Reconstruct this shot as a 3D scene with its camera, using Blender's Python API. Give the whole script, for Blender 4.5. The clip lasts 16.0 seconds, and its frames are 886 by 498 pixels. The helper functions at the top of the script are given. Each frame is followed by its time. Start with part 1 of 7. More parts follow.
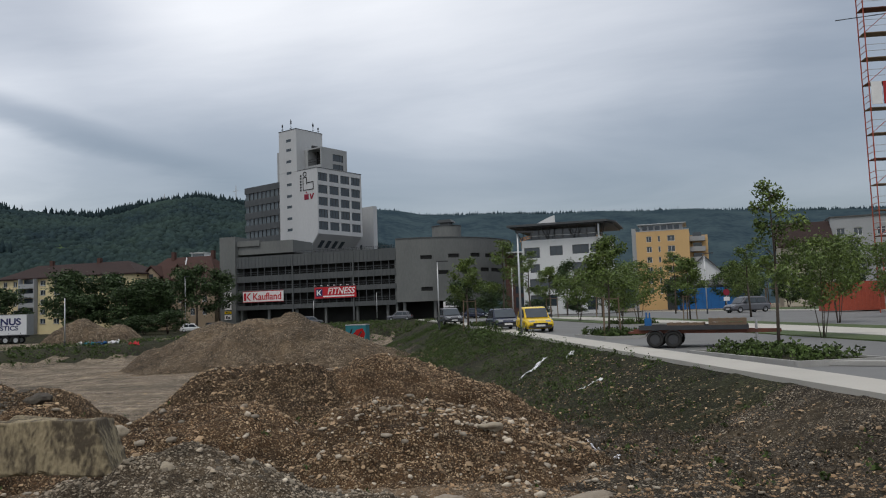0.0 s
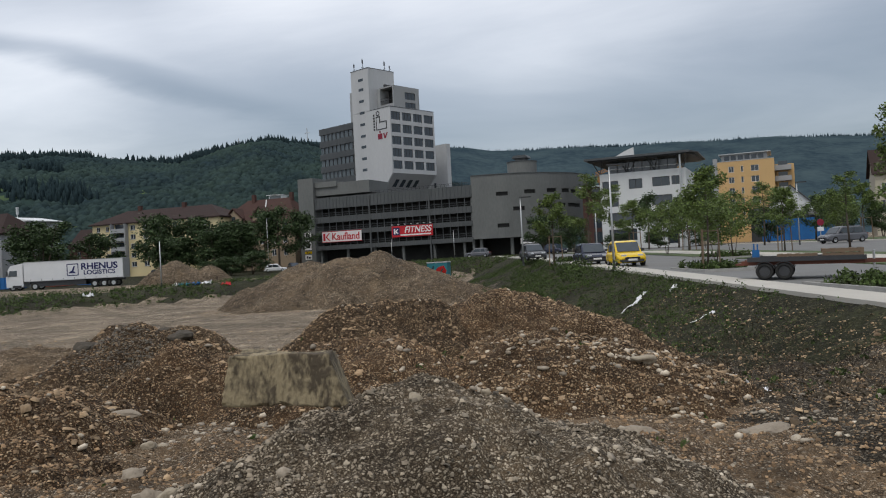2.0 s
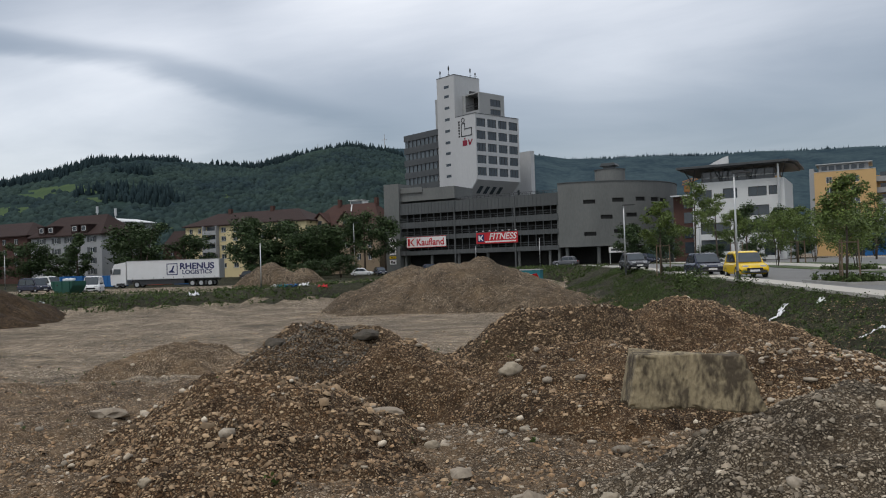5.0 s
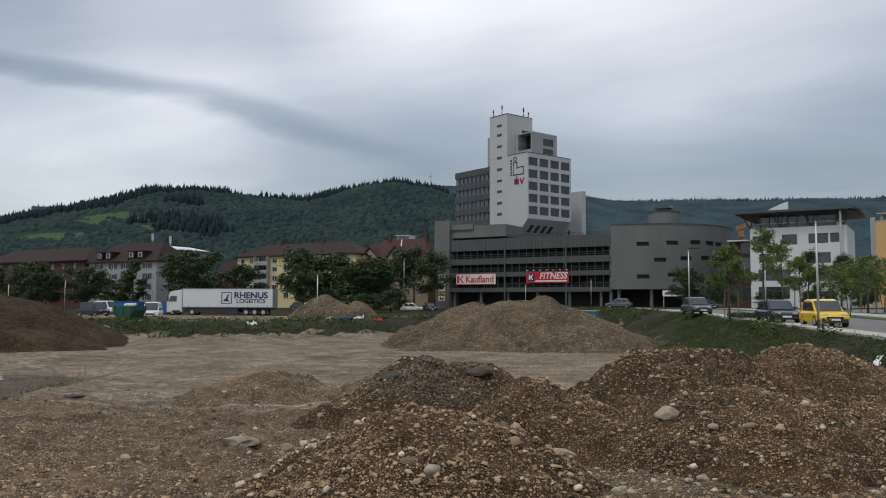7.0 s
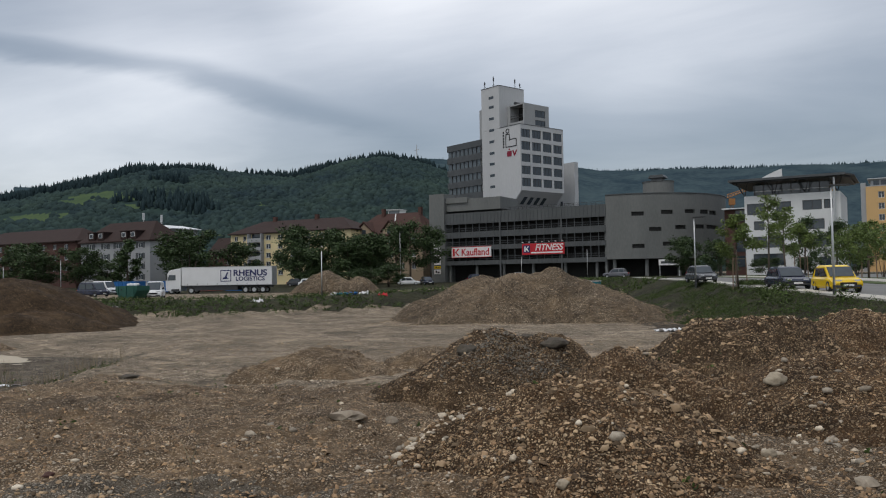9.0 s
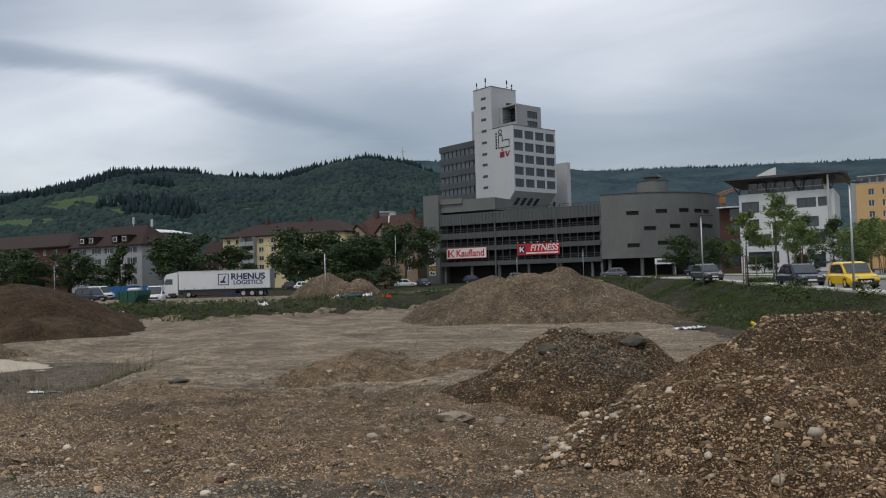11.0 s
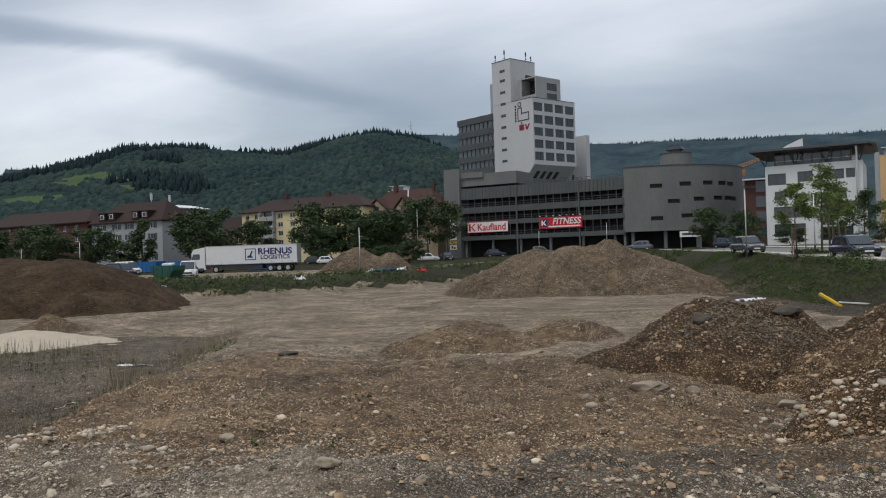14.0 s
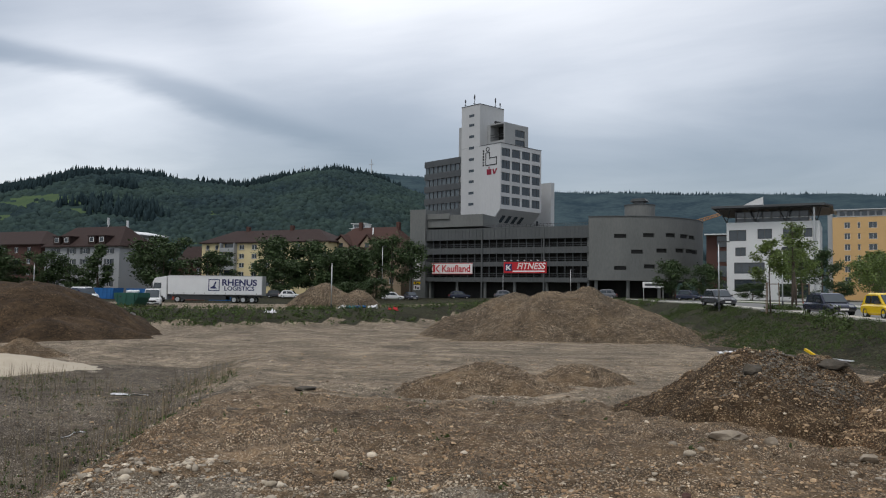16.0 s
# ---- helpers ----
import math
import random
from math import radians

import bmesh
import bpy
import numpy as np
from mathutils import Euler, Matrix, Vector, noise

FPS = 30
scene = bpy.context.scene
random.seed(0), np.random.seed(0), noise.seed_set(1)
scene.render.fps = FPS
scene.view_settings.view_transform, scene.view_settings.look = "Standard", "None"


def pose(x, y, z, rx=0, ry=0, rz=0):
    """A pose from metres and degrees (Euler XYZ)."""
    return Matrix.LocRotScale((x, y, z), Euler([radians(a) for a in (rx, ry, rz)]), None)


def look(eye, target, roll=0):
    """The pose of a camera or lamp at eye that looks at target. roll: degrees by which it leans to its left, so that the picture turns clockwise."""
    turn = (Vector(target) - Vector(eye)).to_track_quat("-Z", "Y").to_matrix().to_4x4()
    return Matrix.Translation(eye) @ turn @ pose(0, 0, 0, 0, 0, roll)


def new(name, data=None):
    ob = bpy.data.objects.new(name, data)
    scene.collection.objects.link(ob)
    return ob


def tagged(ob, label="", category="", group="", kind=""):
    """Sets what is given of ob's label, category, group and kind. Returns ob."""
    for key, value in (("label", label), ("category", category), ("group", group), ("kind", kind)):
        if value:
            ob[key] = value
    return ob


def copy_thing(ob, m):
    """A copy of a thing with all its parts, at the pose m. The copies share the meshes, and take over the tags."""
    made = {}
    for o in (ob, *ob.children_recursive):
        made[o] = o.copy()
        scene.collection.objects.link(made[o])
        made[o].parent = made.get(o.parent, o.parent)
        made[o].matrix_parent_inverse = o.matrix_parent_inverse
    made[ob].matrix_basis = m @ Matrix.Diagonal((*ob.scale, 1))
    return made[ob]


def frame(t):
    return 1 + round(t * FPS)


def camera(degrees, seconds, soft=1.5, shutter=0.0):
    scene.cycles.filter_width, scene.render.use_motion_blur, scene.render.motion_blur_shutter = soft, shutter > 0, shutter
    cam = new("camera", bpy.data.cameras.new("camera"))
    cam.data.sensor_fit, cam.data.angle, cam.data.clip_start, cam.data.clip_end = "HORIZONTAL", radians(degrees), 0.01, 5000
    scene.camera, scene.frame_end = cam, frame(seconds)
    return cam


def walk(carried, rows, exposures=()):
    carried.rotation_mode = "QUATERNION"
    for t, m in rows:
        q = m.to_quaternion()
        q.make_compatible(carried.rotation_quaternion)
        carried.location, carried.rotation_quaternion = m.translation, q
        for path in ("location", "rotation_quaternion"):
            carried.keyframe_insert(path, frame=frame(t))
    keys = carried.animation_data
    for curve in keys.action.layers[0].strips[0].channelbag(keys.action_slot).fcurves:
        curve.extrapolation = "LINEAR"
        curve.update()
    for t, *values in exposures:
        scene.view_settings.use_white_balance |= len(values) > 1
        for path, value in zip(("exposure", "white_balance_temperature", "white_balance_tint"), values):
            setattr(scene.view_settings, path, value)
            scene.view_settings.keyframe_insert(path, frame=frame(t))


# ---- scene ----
cam = camera(58.7, 16.0, soft=1.1)
PATH = [
    (0, (-0.894, 0.478, 2.315), (-0.847, 2.471, 2.48), -2.0),
    (0.5, (-1.102, 0.437, 2.31), (-1.098, 2.434, 2.427), -3.1),
    (1, (-1.341, 0.524, 2.31), (-1.413, 2.52, 2.417), -1.6),
    (1.5, (-1.604, 0.574, 2.318), (-1.727, 2.569, 2.401), -1.4),
    (2, (-1.943, 0.536, 2.322), (-2.082, 2.531, 2.336), -3.0),
    (2.5, (-2.254, 0.582, 2.319), (-2.413, 2.575, 2.363), -1.6),
    (3, (-2.611, 0.609, 2.333), (-2.821, 2.596, 2.418), -0.1),
    (3.5, (-3.012, 0.547, 2.349), (-3.207, 2.536, 2.421), -0.3),
    (4, (-3.387, 0.581, 2.33), (-3.655, 2.561, 2.411), -1.0),
    (4.5, (-3.792, 0.575, 2.345), (-4.13, 2.544, 2.429), -1.4),
    (5, (-4.222, 0.559, 2.328), (-4.544, 2.533, 2.368), -1.8),
    (5.2, (-4.399, 0.575, 2.309), (-4.763, 2.541, 2.349), -1.5),
    (7.3, (-5.943, 0.487, 2.321), (-6.369, 2.436, 2.462), 0.2),
    (7.5, (-6.093, 0.397, 2.334), (-6.489, 2.353, 2.465), -0.6),
    (8, (-6.516, 0.301, 2.318), (-6.912, 2.258, 2.427), -1.5),
    (8.5, (-6.937, 0.136, 2.339), (-7.329, 2.093, 2.458), -0.5),
    (9, (-7.341, -0.057, 2.354), (-7.736, 1.902, 2.422), -1.0),
    (9.5, (-7.787, -0.137, 2.335), (-8.229, 1.813, 2.383), -1.1),
    (10, (-8.244, -0.245, 2.345), (-8.663, 1.711, 2.383), -1.5),
    (10.2, (-8.419, -0.296, 2.365), (-8.806, 1.665, 2.415), -1.9),
    (12.3, (-10.352, -0.311, 2.343), (-10.686, 1.659, 2.42), -1.4),
    (12.5, (-10.528, -0.381, 2.347), (-10.842, 1.594, 2.41), -1.7),
    (13, (-10.97, -0.443, 2.347), (-11.287, 1.531, 2.389), -2.8),
    (13.5, (-11.453, -0.513, 2.358), (-11.817, 1.453, 2.402), -2.3),
    (14, (-11.924, -0.634, 2.353), (-12.306, 1.329, 2.36), -1.9),
    (14.5, (-12.426, -0.67, 2.341), (-12.848, 1.285, 2.33), -2.3),
    (15, (-12.915, -0.716, 2.332), (-13.31, 1.244, 2.3), -2.3),
    (15.5, (-13.385, -0.745, 2.318), (-13.702, 1.23, 2.333), -1.4),
    (16, (-13.871, -0.786, 2.321), (-14.139, 1.193, 2.43), 0.7),
]
walk(cam, [(t, look(eye, target, roll)) for t, eye, target, roll in PATH], exposures=[(0, -0.13), (2.5, 0.05), (4, 0.02), (8, -0.09), (9.5, -0.09), (13, 0.0), (16, 0.05)])

# ---- world, sun ----
world = bpy.data.worlds.new("overcast_sky")
scene.world = world
world.use_nodes = True
wt = world.node_tree
wt.nodes.clear()


def wn(kind, **kw):
    n = wt.nodes.new(kind)
    for k, v in kw.items():
        if k in n.inputs:
            n.inputs[k].default_value = v
    return n


w_out = wn("ShaderNodeOutputWorld")
w_bg = wn("ShaderNodeBackground", Strength=1.0)
w_sky = wn("ShaderNodeTexSky")
w_sky.sky_type, w_sky.sun_disc = "NISHITA", False
w_sky.sun_elevation, w_sky.sun_rotation = radians(52), radians(-25)
w_dim = wn("ShaderNodeVectorMath", Scale=0.05)
w_dim.operation = "SCALE"
wt.links.new(w_sky.outputs[0], w_dim.inputs[0])
w_co = wn("ShaderNodeTexCoord")
w_sep = wn("ShaderNodeSeparateXYZ")
wt.links.new(w_co.outputs["Generated"], w_sep.inputs[0])


def wm(op, a, b=0.0):
    n = wt.nodes.new("ShaderNodeMath")
    n.operation = op
    for i, v in enumerate((a, b)):
        if isinstance(v, (int, float)):
            n.inputs[i].default_value = v
        else:
            wt.links.new(v, n.inputs[i])
    return n.outputs[0]


up = wm("ADD", wm("MAXIMUM", w_sep.outputs[2], 0.0), 0.10)
w_plane = wn("ShaderNodeCombineXYZ")
wt.links.new(wm("DIVIDE", w_sep.outputs[0], up), w_plane.inputs[0])
wt.links.new(wm("DIVIDE", w_sep.outputs[1], up), w_plane.inputs[1])
w_map = wn("ShaderNodeMapping")
w_map.inputs["Scale"].default_value = (0.45, 0.8, 1.0)
w_map.inputs["Rotation"].default_value = (0, 0, radians(14))
w_map.inputs["Location"].default_value = (3.1, 7.4, 0)
wt.links.new(w_plane.outputs[0], w_map.inputs[0])
w_big = wn("ShaderNodeTexNoise", Scale=0.75, Detail=7.0, Roughness=0.56, Distortion=0.5)
wt.links.new(w_map.outputs[0], w_big.inputs["Vector"])


def heading(az, el):
    return Vector((math.sin(radians(az)) * math.cos(radians(el)), math.cos(radians(az)) * math.cos(radians(el)), math.sin(radians(el))))


def facing(v):
    n = wt.nodes.new("ShaderNodeVectorMath")
    n.operation = "DOT_PRODUCT"
    wt.links.new(w_co.outputs["Generated"], n.inputs[0])
    n.inputs[1].default_value = v
    return n.outputs["Value"]


def ramp(v, a, b, lo=0.0, hi=1.0):
    n = wt.nodes.new("ShaderNodeMapRange")
    n.interpolation_type = "SMOOTHSTEP"
    wt.links.new(v, n.inputs["Value"])
    for k, x in zip(("From Min", "From Max", "To Min", "To Max"), (a, b, lo, hi)):
        n.inputs[k].default_value = x
    return n.outputs[0]


# thin and thick parts of the cloud deck
tone = wm("MULTIPLY_ADD", w_big.outputs["Fac"], 0.95)
tone.node.inputs[2].default_value = -0.15
for az, el, width, amount in ((-37, 10, 15, 0.30), (3, 30, 28, 0.63), (180, 40, 100, 0.40), (-14, 25, 18, 0.12), (20, 11, 20, -0.12), (3, 11, 22, -0.12), (30, 16, 14, 0.10), (-24, 21, 16, 0.25), (-9, 12, 14, -0.06), (0, 85, 60, 0.22)):
    tone = wm("ADD", tone, ramp(facing(heading(az, el)), math.cos(radians(width)), 1.0, 0.0, amount))
# one long dark bank of cloud
across = heading(-41, 15.6).cross(heading(-16, 11.9)).normalized()
wave = wm("MULTIPLY_ADD", w_big.outputs["Fac"], 0.10)
wave.node.inputs[2].default_value = -0.05
line = wm("ABSOLUTE", wm("ADD", facing(across), wave))
bank = wm("MULTIPLY", ramp(line, 0.024, 0.002), ramp(facing(heading(-40, 16)), math.cos(radians(30)), math.cos(radians(12))))
tone = wm("SUBTRACT", tone, wm("MULTIPLY", bank, 0.30))
w_ramp = wn("ShaderNodeValToRGB")
cr = w_ramp.color_ramp
cr.elements[0].position, cr.elements[0].color = 0.0, (0.118, 0.150, 0.188, 1)
cr.elements[1].position, cr.elements[1].color = 1.0, (0.88, 0.88, 0.885, 1)
e = cr.elements.new(0.38)
e.color = (0.292, 0.320, 0.360, 1)
e = cr.elements.new(0.68)
e.color = (0.56, 0.578, 0.61, 1)
wt.links.new(tone, w_ramp.inputs[0])
w_cloud = w_ramp
w_mix = wn("ShaderNodeMix")
w_mix.data_type = "RGBA"
w_mix.inputs[0].default_value = 0.97
wt.links.new(w_dim.outputs[0], w_mix.inputs[6])
wt.links.new(w_cloud.outputs[0], w_mix.inputs[7])
wt.links.new(w_mix.outputs[2], w_bg.inputs[0])
wt.links.new(w_bg.outputs[0], w_out.inputs[0])

sun_data = bpy.data.lights.new("sun", "SUN")
sun_data.energy, sun_data.angle, sun_data.color = 1.3, radians(16), (1.0, 0.96, 0.90)
sun = new("sun", sun_data)
sun.matrix_world = look((0, 0, 300), (75, 125, 0))
scene.view_settings.exposure = 0.0

# ---- materials ----
MATS = {}


def mat(name, c1, c2=None, scale=3.0, fine=40.0, rough=0.85, bump=0.15, metal=0.0, spread=0.12, contrast=0.5, spec=0.4, stretch=None, island=0.0):
    """A surface of two colours mixed at two scales, with a fine relief."""
    if name in MATS:
        return MATS[name]
    m = bpy.data.materials.new(name)
    m.use_nodes = True
    nt = m.node_tree
    b = nt.nodes["Principled BSDF"]
    c2 = c2 or tuple(v * (1 - spread) for v in c1)
    co = nt.nodes.new("ShaderNodeTexCoord")
    src = co.outputs["Object"]
    if stretch:
        mp = nt.nodes.new("ShaderNodeMapping")
        mp.inputs["Scale"].default_value = stretch
        nt.links.new(src, mp.inputs[0])
        src = mp.outputs[0]
    n1 = nt.nodes.new("ShaderNodeTexNoise")
    n1.inputs["Scale"].default_value, n1.inputs["Detail"].default_value = scale, 5
    n2 = nt.nodes.new("ShaderNodeTexNoise")
    n2.inputs["Scale"].default_value, n2.inputs["Detail"].default_value = fine, 3
    for n in (n1, n2):
        nt.links.new(src, n.inputs["Vector"])
    add = nt.nodes.new("ShaderNodeMix")
    add.inputs[0].default_value = 0.4
    nt.links.new(n1.outputs["Fac"], add.inputs[2])
    nt.links.new(n2.outputs["Fac"], add.inputs[3])
    rng = nt.nodes.new("ShaderNodeMapRange")
    rng.inputs["From Min"].default_value, rng.inputs["From Max"].default_value = 0.5 - 0.25 * (1 - contrast) - 0.05, 0.5 + 0.25 * (1 - contrast) + 0.05
    nt.links.new(add.outputs[0], rng.inputs["Value"])
    mix = nt.nodes.new("ShaderNodeMix")
    mix.data_type = "RGBA"
    mix.inputs[6].default_value, mix.inputs[7].default_value = (*c1, 1), (*c2, 1)
    nt.links.new(rng.outputs[0], mix.inputs[0])
    last = mix.outputs[2]
    if island:
        g = nt.nodes.new("ShaderNodeNewGeometry")
        hs = nt.nodes.new("ShaderNodeHueSaturation")
        mr = nt.nodes.new("ShaderNodeMapRange")
        mr.inputs["To Min"].default_value, mr.inputs["To Max"].default_value = 1 - island, 1 + island
        nt.links.new(g.outputs["Random Per Island"], mr.inputs["Value"])
        nt.links.new(mr.outputs[0], hs.inputs["Value"])
        nt.links.new(last, hs.inputs["Color"])
        last = hs.outputs[0]
    nt.links.new(last, b.inputs["Base Color"])
    b.inputs["Roughness"].default_value, b.inputs["Metallic"].default_value = rough, metal
    b.inputs["Specular IOR Level"].default_value = spec
    if bump:
        bp = nt.nodes.new("ShaderNodeBump")
        bp.inputs["Strength"].default_value, bp.inputs["Distance"].default_value = bump, 0.02
        nt.links.new(n2.outputs["Fac"], bp.inputs["Height"])
        nt.links.new(bp.outputs[0], b.inputs["Normal"])
    MATS[name] = m
    return m


def gravel(name, tones, size=22.0, patch=0.35, dirt_and_shade=(0.12, 0.095, 0.07), bump=0.8, ruts=False):
    """Loose stones of three sizes bedded in grit, shade painted into the gaps, with damp and dry patches and, where
    wheels run, ruts.
    """
    m = bpy.data.materials.new(name)
    m.use_nodes = True
    nt = m.node_tree
    b = nt.nodes["Principled BSDF"]

    def node(kind, **kw):
        n = nt.nodes.new(kind)
        for k, v in kw.items():
            n.inputs[k.replace("_", " ")].default_value = v
        return n

    def calc(op, a, c):
        n = nt.nodes.new("ShaderNodeMath")
        n.operation = op
        for k, v in enumerate((a, c)):
            if isinstance(v, (int, float)):
                n.inputs[k].default_value = v
            else:
                nt.links.new(v, n.inputs[k])
        return n.outputs[0]

    def ranged(v, a, c, lo=0.0, hi=1.0):
        n = node("ShaderNodeMapRange", From_Min=a, From_Max=c, To_Min=lo, To_Max=hi)
        nt.links.new(v, n.inputs["Value"])
        return n.outputs[0]

    def blend(fac, c1, c2):
        n = nt.nodes.new("ShaderNodeMix")
        n.data_type = "RGBA"
        for k, v in ((0, fac), (6, c1), (7, c2)):
            if isinstance(v, tuple):
                n.inputs[k].default_value = (*v, 1)
            else:
                nt.links.new(v, n.inputs[k])
        return n.outputs[2]

    co = nt.nodes.new("ShaderNodeTexCoord")
    src = co.outputs["Object"]
    wob = node("ShaderNodeTexNoise", Scale=size * 0.7, Detail=3.0)
    nt.links.new(src, wob.inputs["Vector"])
    off = nt.nodes.new("ShaderNodeVectorMath")
    off.operation = "MULTIPLY_ADD"
    off.inputs[1].default_value = (1.3 / size,) * 3
    nt.links.new(wob.outputs["Color"], off.inputs[0])
    nt.links.new(src, off.inputs[2])
    big = node("ShaderNodeTexNoise", Scale=0.75, Detail=7.0, Roughness=0.68, Distortion=0.4)
    nt.links.new(src, big.inputs["Vector"])
    soil = ranged(big.outputs["Fac"], 0.46, 0.62, 0.0, min(0.8, patch * 1.7))
    bare = calc("SUBTRACT", 1.0, calc("MULTIPLY", soil, 0.75))
    colour = height = None
    # grit, pebbles, stones: share of the cells that hold a stone, and the stone's reach in its cell
    for scale, share, reach, lift in ((size * 5.0, 1.0, 0.62, 0.10), (size * 2.2, 0.92, 0.50, 0.45), (size, 0.34, 0.44, 1.0)):
        v = node("ShaderNodeTexVoronoi", Scale=scale)
        nt.links.new(off.outputs[0], v.inputs["Vector"])
        sp = nt.nodes.new("ShaderNodeSeparateColor")
        nt.links.new(v.outputs["Color"], sp.inputs[0])
        r = nt.nodes.new("ShaderNodeValToRGB")
        r.color_ramp.elements[0].color = (*tones[0], 1)
        r.color_ramp.elements[1].color = (*tones[-1], 1)
        for i, t in enumerate(tones[1:-1]):
            r.color_ramp.elements.new((i + 1) / (len(tones) - 1)).color = (*t, 1)
        if lift < 0.2:
            for e in r.color_ramp.elements:
                e.color = (*[0.30 * q + 0.32 * d for q, d in zip(e.color[:3], dirt_and_shade)], 1)
        nt.links.new(sp.outputs[0], r.inputs[0])
        inside = calc("MULTIPLY", ranged(v.outputs["Distance"], reach, reach * 0.72), calc("LESS_THAN", sp.outputs[1], share))
        dome = calc("MULTIPLY", calc("MULTIPLY", ranged(v.outputs["Distance"], reach, 0.0), calc("LESS_THAN", sp.outputs[1], share)), lift)
        if colour is None:
            # gaps between grains: soil colour darkened to paint the shade there
            colour, height = blend(soil, blend(inside, tuple(q * 0.22 for q in dirt_and_shade), r.outputs[0]), dirt_and_shade), dome
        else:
            # ring of painted shade round each stone, again from the soil colour
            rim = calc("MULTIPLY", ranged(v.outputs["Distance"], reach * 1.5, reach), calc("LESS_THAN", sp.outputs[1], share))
            colour = blend(calc("MULTIPLY", calc("MULTIPLY", rim, 0.9), bare), colour, tuple(q * 0.18 for q in dirt_and_shade))
            colour = blend(calc("MULTIPLY", inside, bare), colour, r.outputs[0])
            height = calc("MAXIMUM", height, dome)
    worn = node("ShaderNodeTexNoise", Scale=0.22, Detail=6.0, Roughness=0.6, Distortion=1.2)
    nt.links.new(src, worn.inputs["Vector"])
    value = ranged(worn.outputs["Fac"], 0.33, 0.67, 0.66, 1.36)
    clod = node("ShaderNodeTexNoise", Scale=2.6, Detail=5.0, Roughness=0.7)
    nt.links.new(src, clod.inputs["Vector"])
    value = calc("MULTIPLY", value, ranged(clod.outputs["Fac"], 0.36, 0.64, 0.62, 1.34))
    if ruts:
        dist = nt.nodes.new("ShaderNodeVectorMath")
        dist.operation = "DISTANCE"
        dist.inputs[1].default_value = (-2, 95, 0)
        bend = node("ShaderNodeTexNoise", Scale=0.05, Detail=2.0)
        nt.links.new(src, bend.inputs["Vector"])
        nt.links.new(src, dist.inputs[0])
        lane = nt.nodes.new("ShaderNodeTexNoise")
        lane.noise_dimensions = "1D"
        lane.inputs["Scale"].default_value, lane.inputs["Detail"].default_value = 0.9, 5.0
        nt.links.new(calc("ADD", dist.outputs["Value"], calc("MULTIPLY", bend.outputs["Fac"], 22.0)), lane.inputs["W"])
        value = calc("MULTIPLY", value, ranged(lane.outputs["Fac"], 0.34, 0.66, 0.87, 1.12))
    hs = nt.nodes.new("ShaderNodeHueSaturation")
    nt.links.new(value, hs.inputs["Value"])
    nt.links.new(colour, hs.inputs["Color"])
    nt.links.new(hs.outputs[0], b.inputs["Base Color"])
    b.inputs["Roughness"].default_value, b.inputs["Specular IOR Level"].default_value = 0.95, 0.2
    bp = node("ShaderNodeBump", Strength=bump, Distance=1.1 / size)
    nt.links.new(calc("ADD", height, calc("MULTIPLY", clod.outputs["Fac"], 0.8)), bp.inputs["Height"])
    nt.links.new(bp.outputs[0], b.inputs["Normal"])
    MATS[name] = m
    return m


def glass(name, tint=(0.03, 0.04, 0.05), rough=0.08):
    m = mat(name, tint, tuple(v * 1.5 for v in tint), scale=0.4, fine=2, rough=rough, bump=0.0, spec=0.7)
    return m


M_pit = gravel("pit_gravel", [(0.27, 0.210, 0.147), (0.41, 0.33, 0.24), (0.60, 0.51, 0.40), (0.34, 0.268, 0.191)], size=11, dirt_and_shade=(0.39, 0.31, 0.222), patch=0.45, ruts=True)
M_heap = gravel("brown_gravel", [(0.080, 0.044, 0.021), (0.225, 0.134, 0.068), (0.55, 0.415, 0.265), (0.125, 0.071, 0.035)], size=17, dirt_and_shade=(0.088, 0.049, 0.023), patch=0.34)
M_dark = gravel("dark_gravel", [(0.062, 0.037, 0.019), (0.160, 0.100, 0.053), (0.40, 0.30, 0.19), (0.095, 0.059, 0.031)], size=17, dirt_and_shade=(0.066, 0.040, 0.020), patch=0.34)
M_grey = gravel("grey_gravel", [(0.110, 0.084, 0.056), (0.24, 0.193, 0.137), (0.50, 0.425, 0.32), (0.155, 0.122, 0.084)], size=24, dirt_and_shade=(0.140, 0.099, 0.059), patch=0.3)
M_earth = gravel("brown_earth", [(0.072, 0.045, 0.023), (0.094, 0.060, 0.032), (0.120, 0.081, 0.046)], size=7, dirt_and_shade=(0.078, 0.050, 0.027), patch=0.5, bump=0.4)
M_sand = mat("pale_sand", (0.46, 0.40, 0.315), (0.38, 0.33, 0.255), scale=1.5, fine=30)
M_stone = mat("loose_stones", (0.43, 0.315, 0.195), (0.15, 0.093, 0.050), scale=4, fine=30, island=0.7, contrast=0.2)
M_bedpale = mat("bedded_pale_stone", (0.45, 0.385, 0.295), (0.155, 0.125, 0.088), scale=5, fine=30, island=0.75, contrast=0.3)
M_bed = mat("bedded_stone", (0.33, 0.22, 0.125), (0.085, 0.049, 0.025), scale=5, fine=30, island=0.8, contrast=0.3)
M_bedgrey = mat("bedded_grey_stone", (0.34, 0.285, 0.215), (0.10, 0.079, 0.055), scale=5, fine=30, island=0.8, contrast=0.3)
M_greystone = mat("crushed_grey_stone", (0.36, 0.31, 0.24), (0.12, 0.098, 0.070), scale=4, fine=30, island=0.75, contrast=0.2)
M_pile = gravel("pale_gravel", [(0.12, 0.084, 0.052), (0.245, 0.183, 0.121), (0.45, 0.375, 0.285), (0.165, 0.122, 0.080)], size=10, dirt_and_shade=(0.17, 0.119, 0.072), patch=0.36)
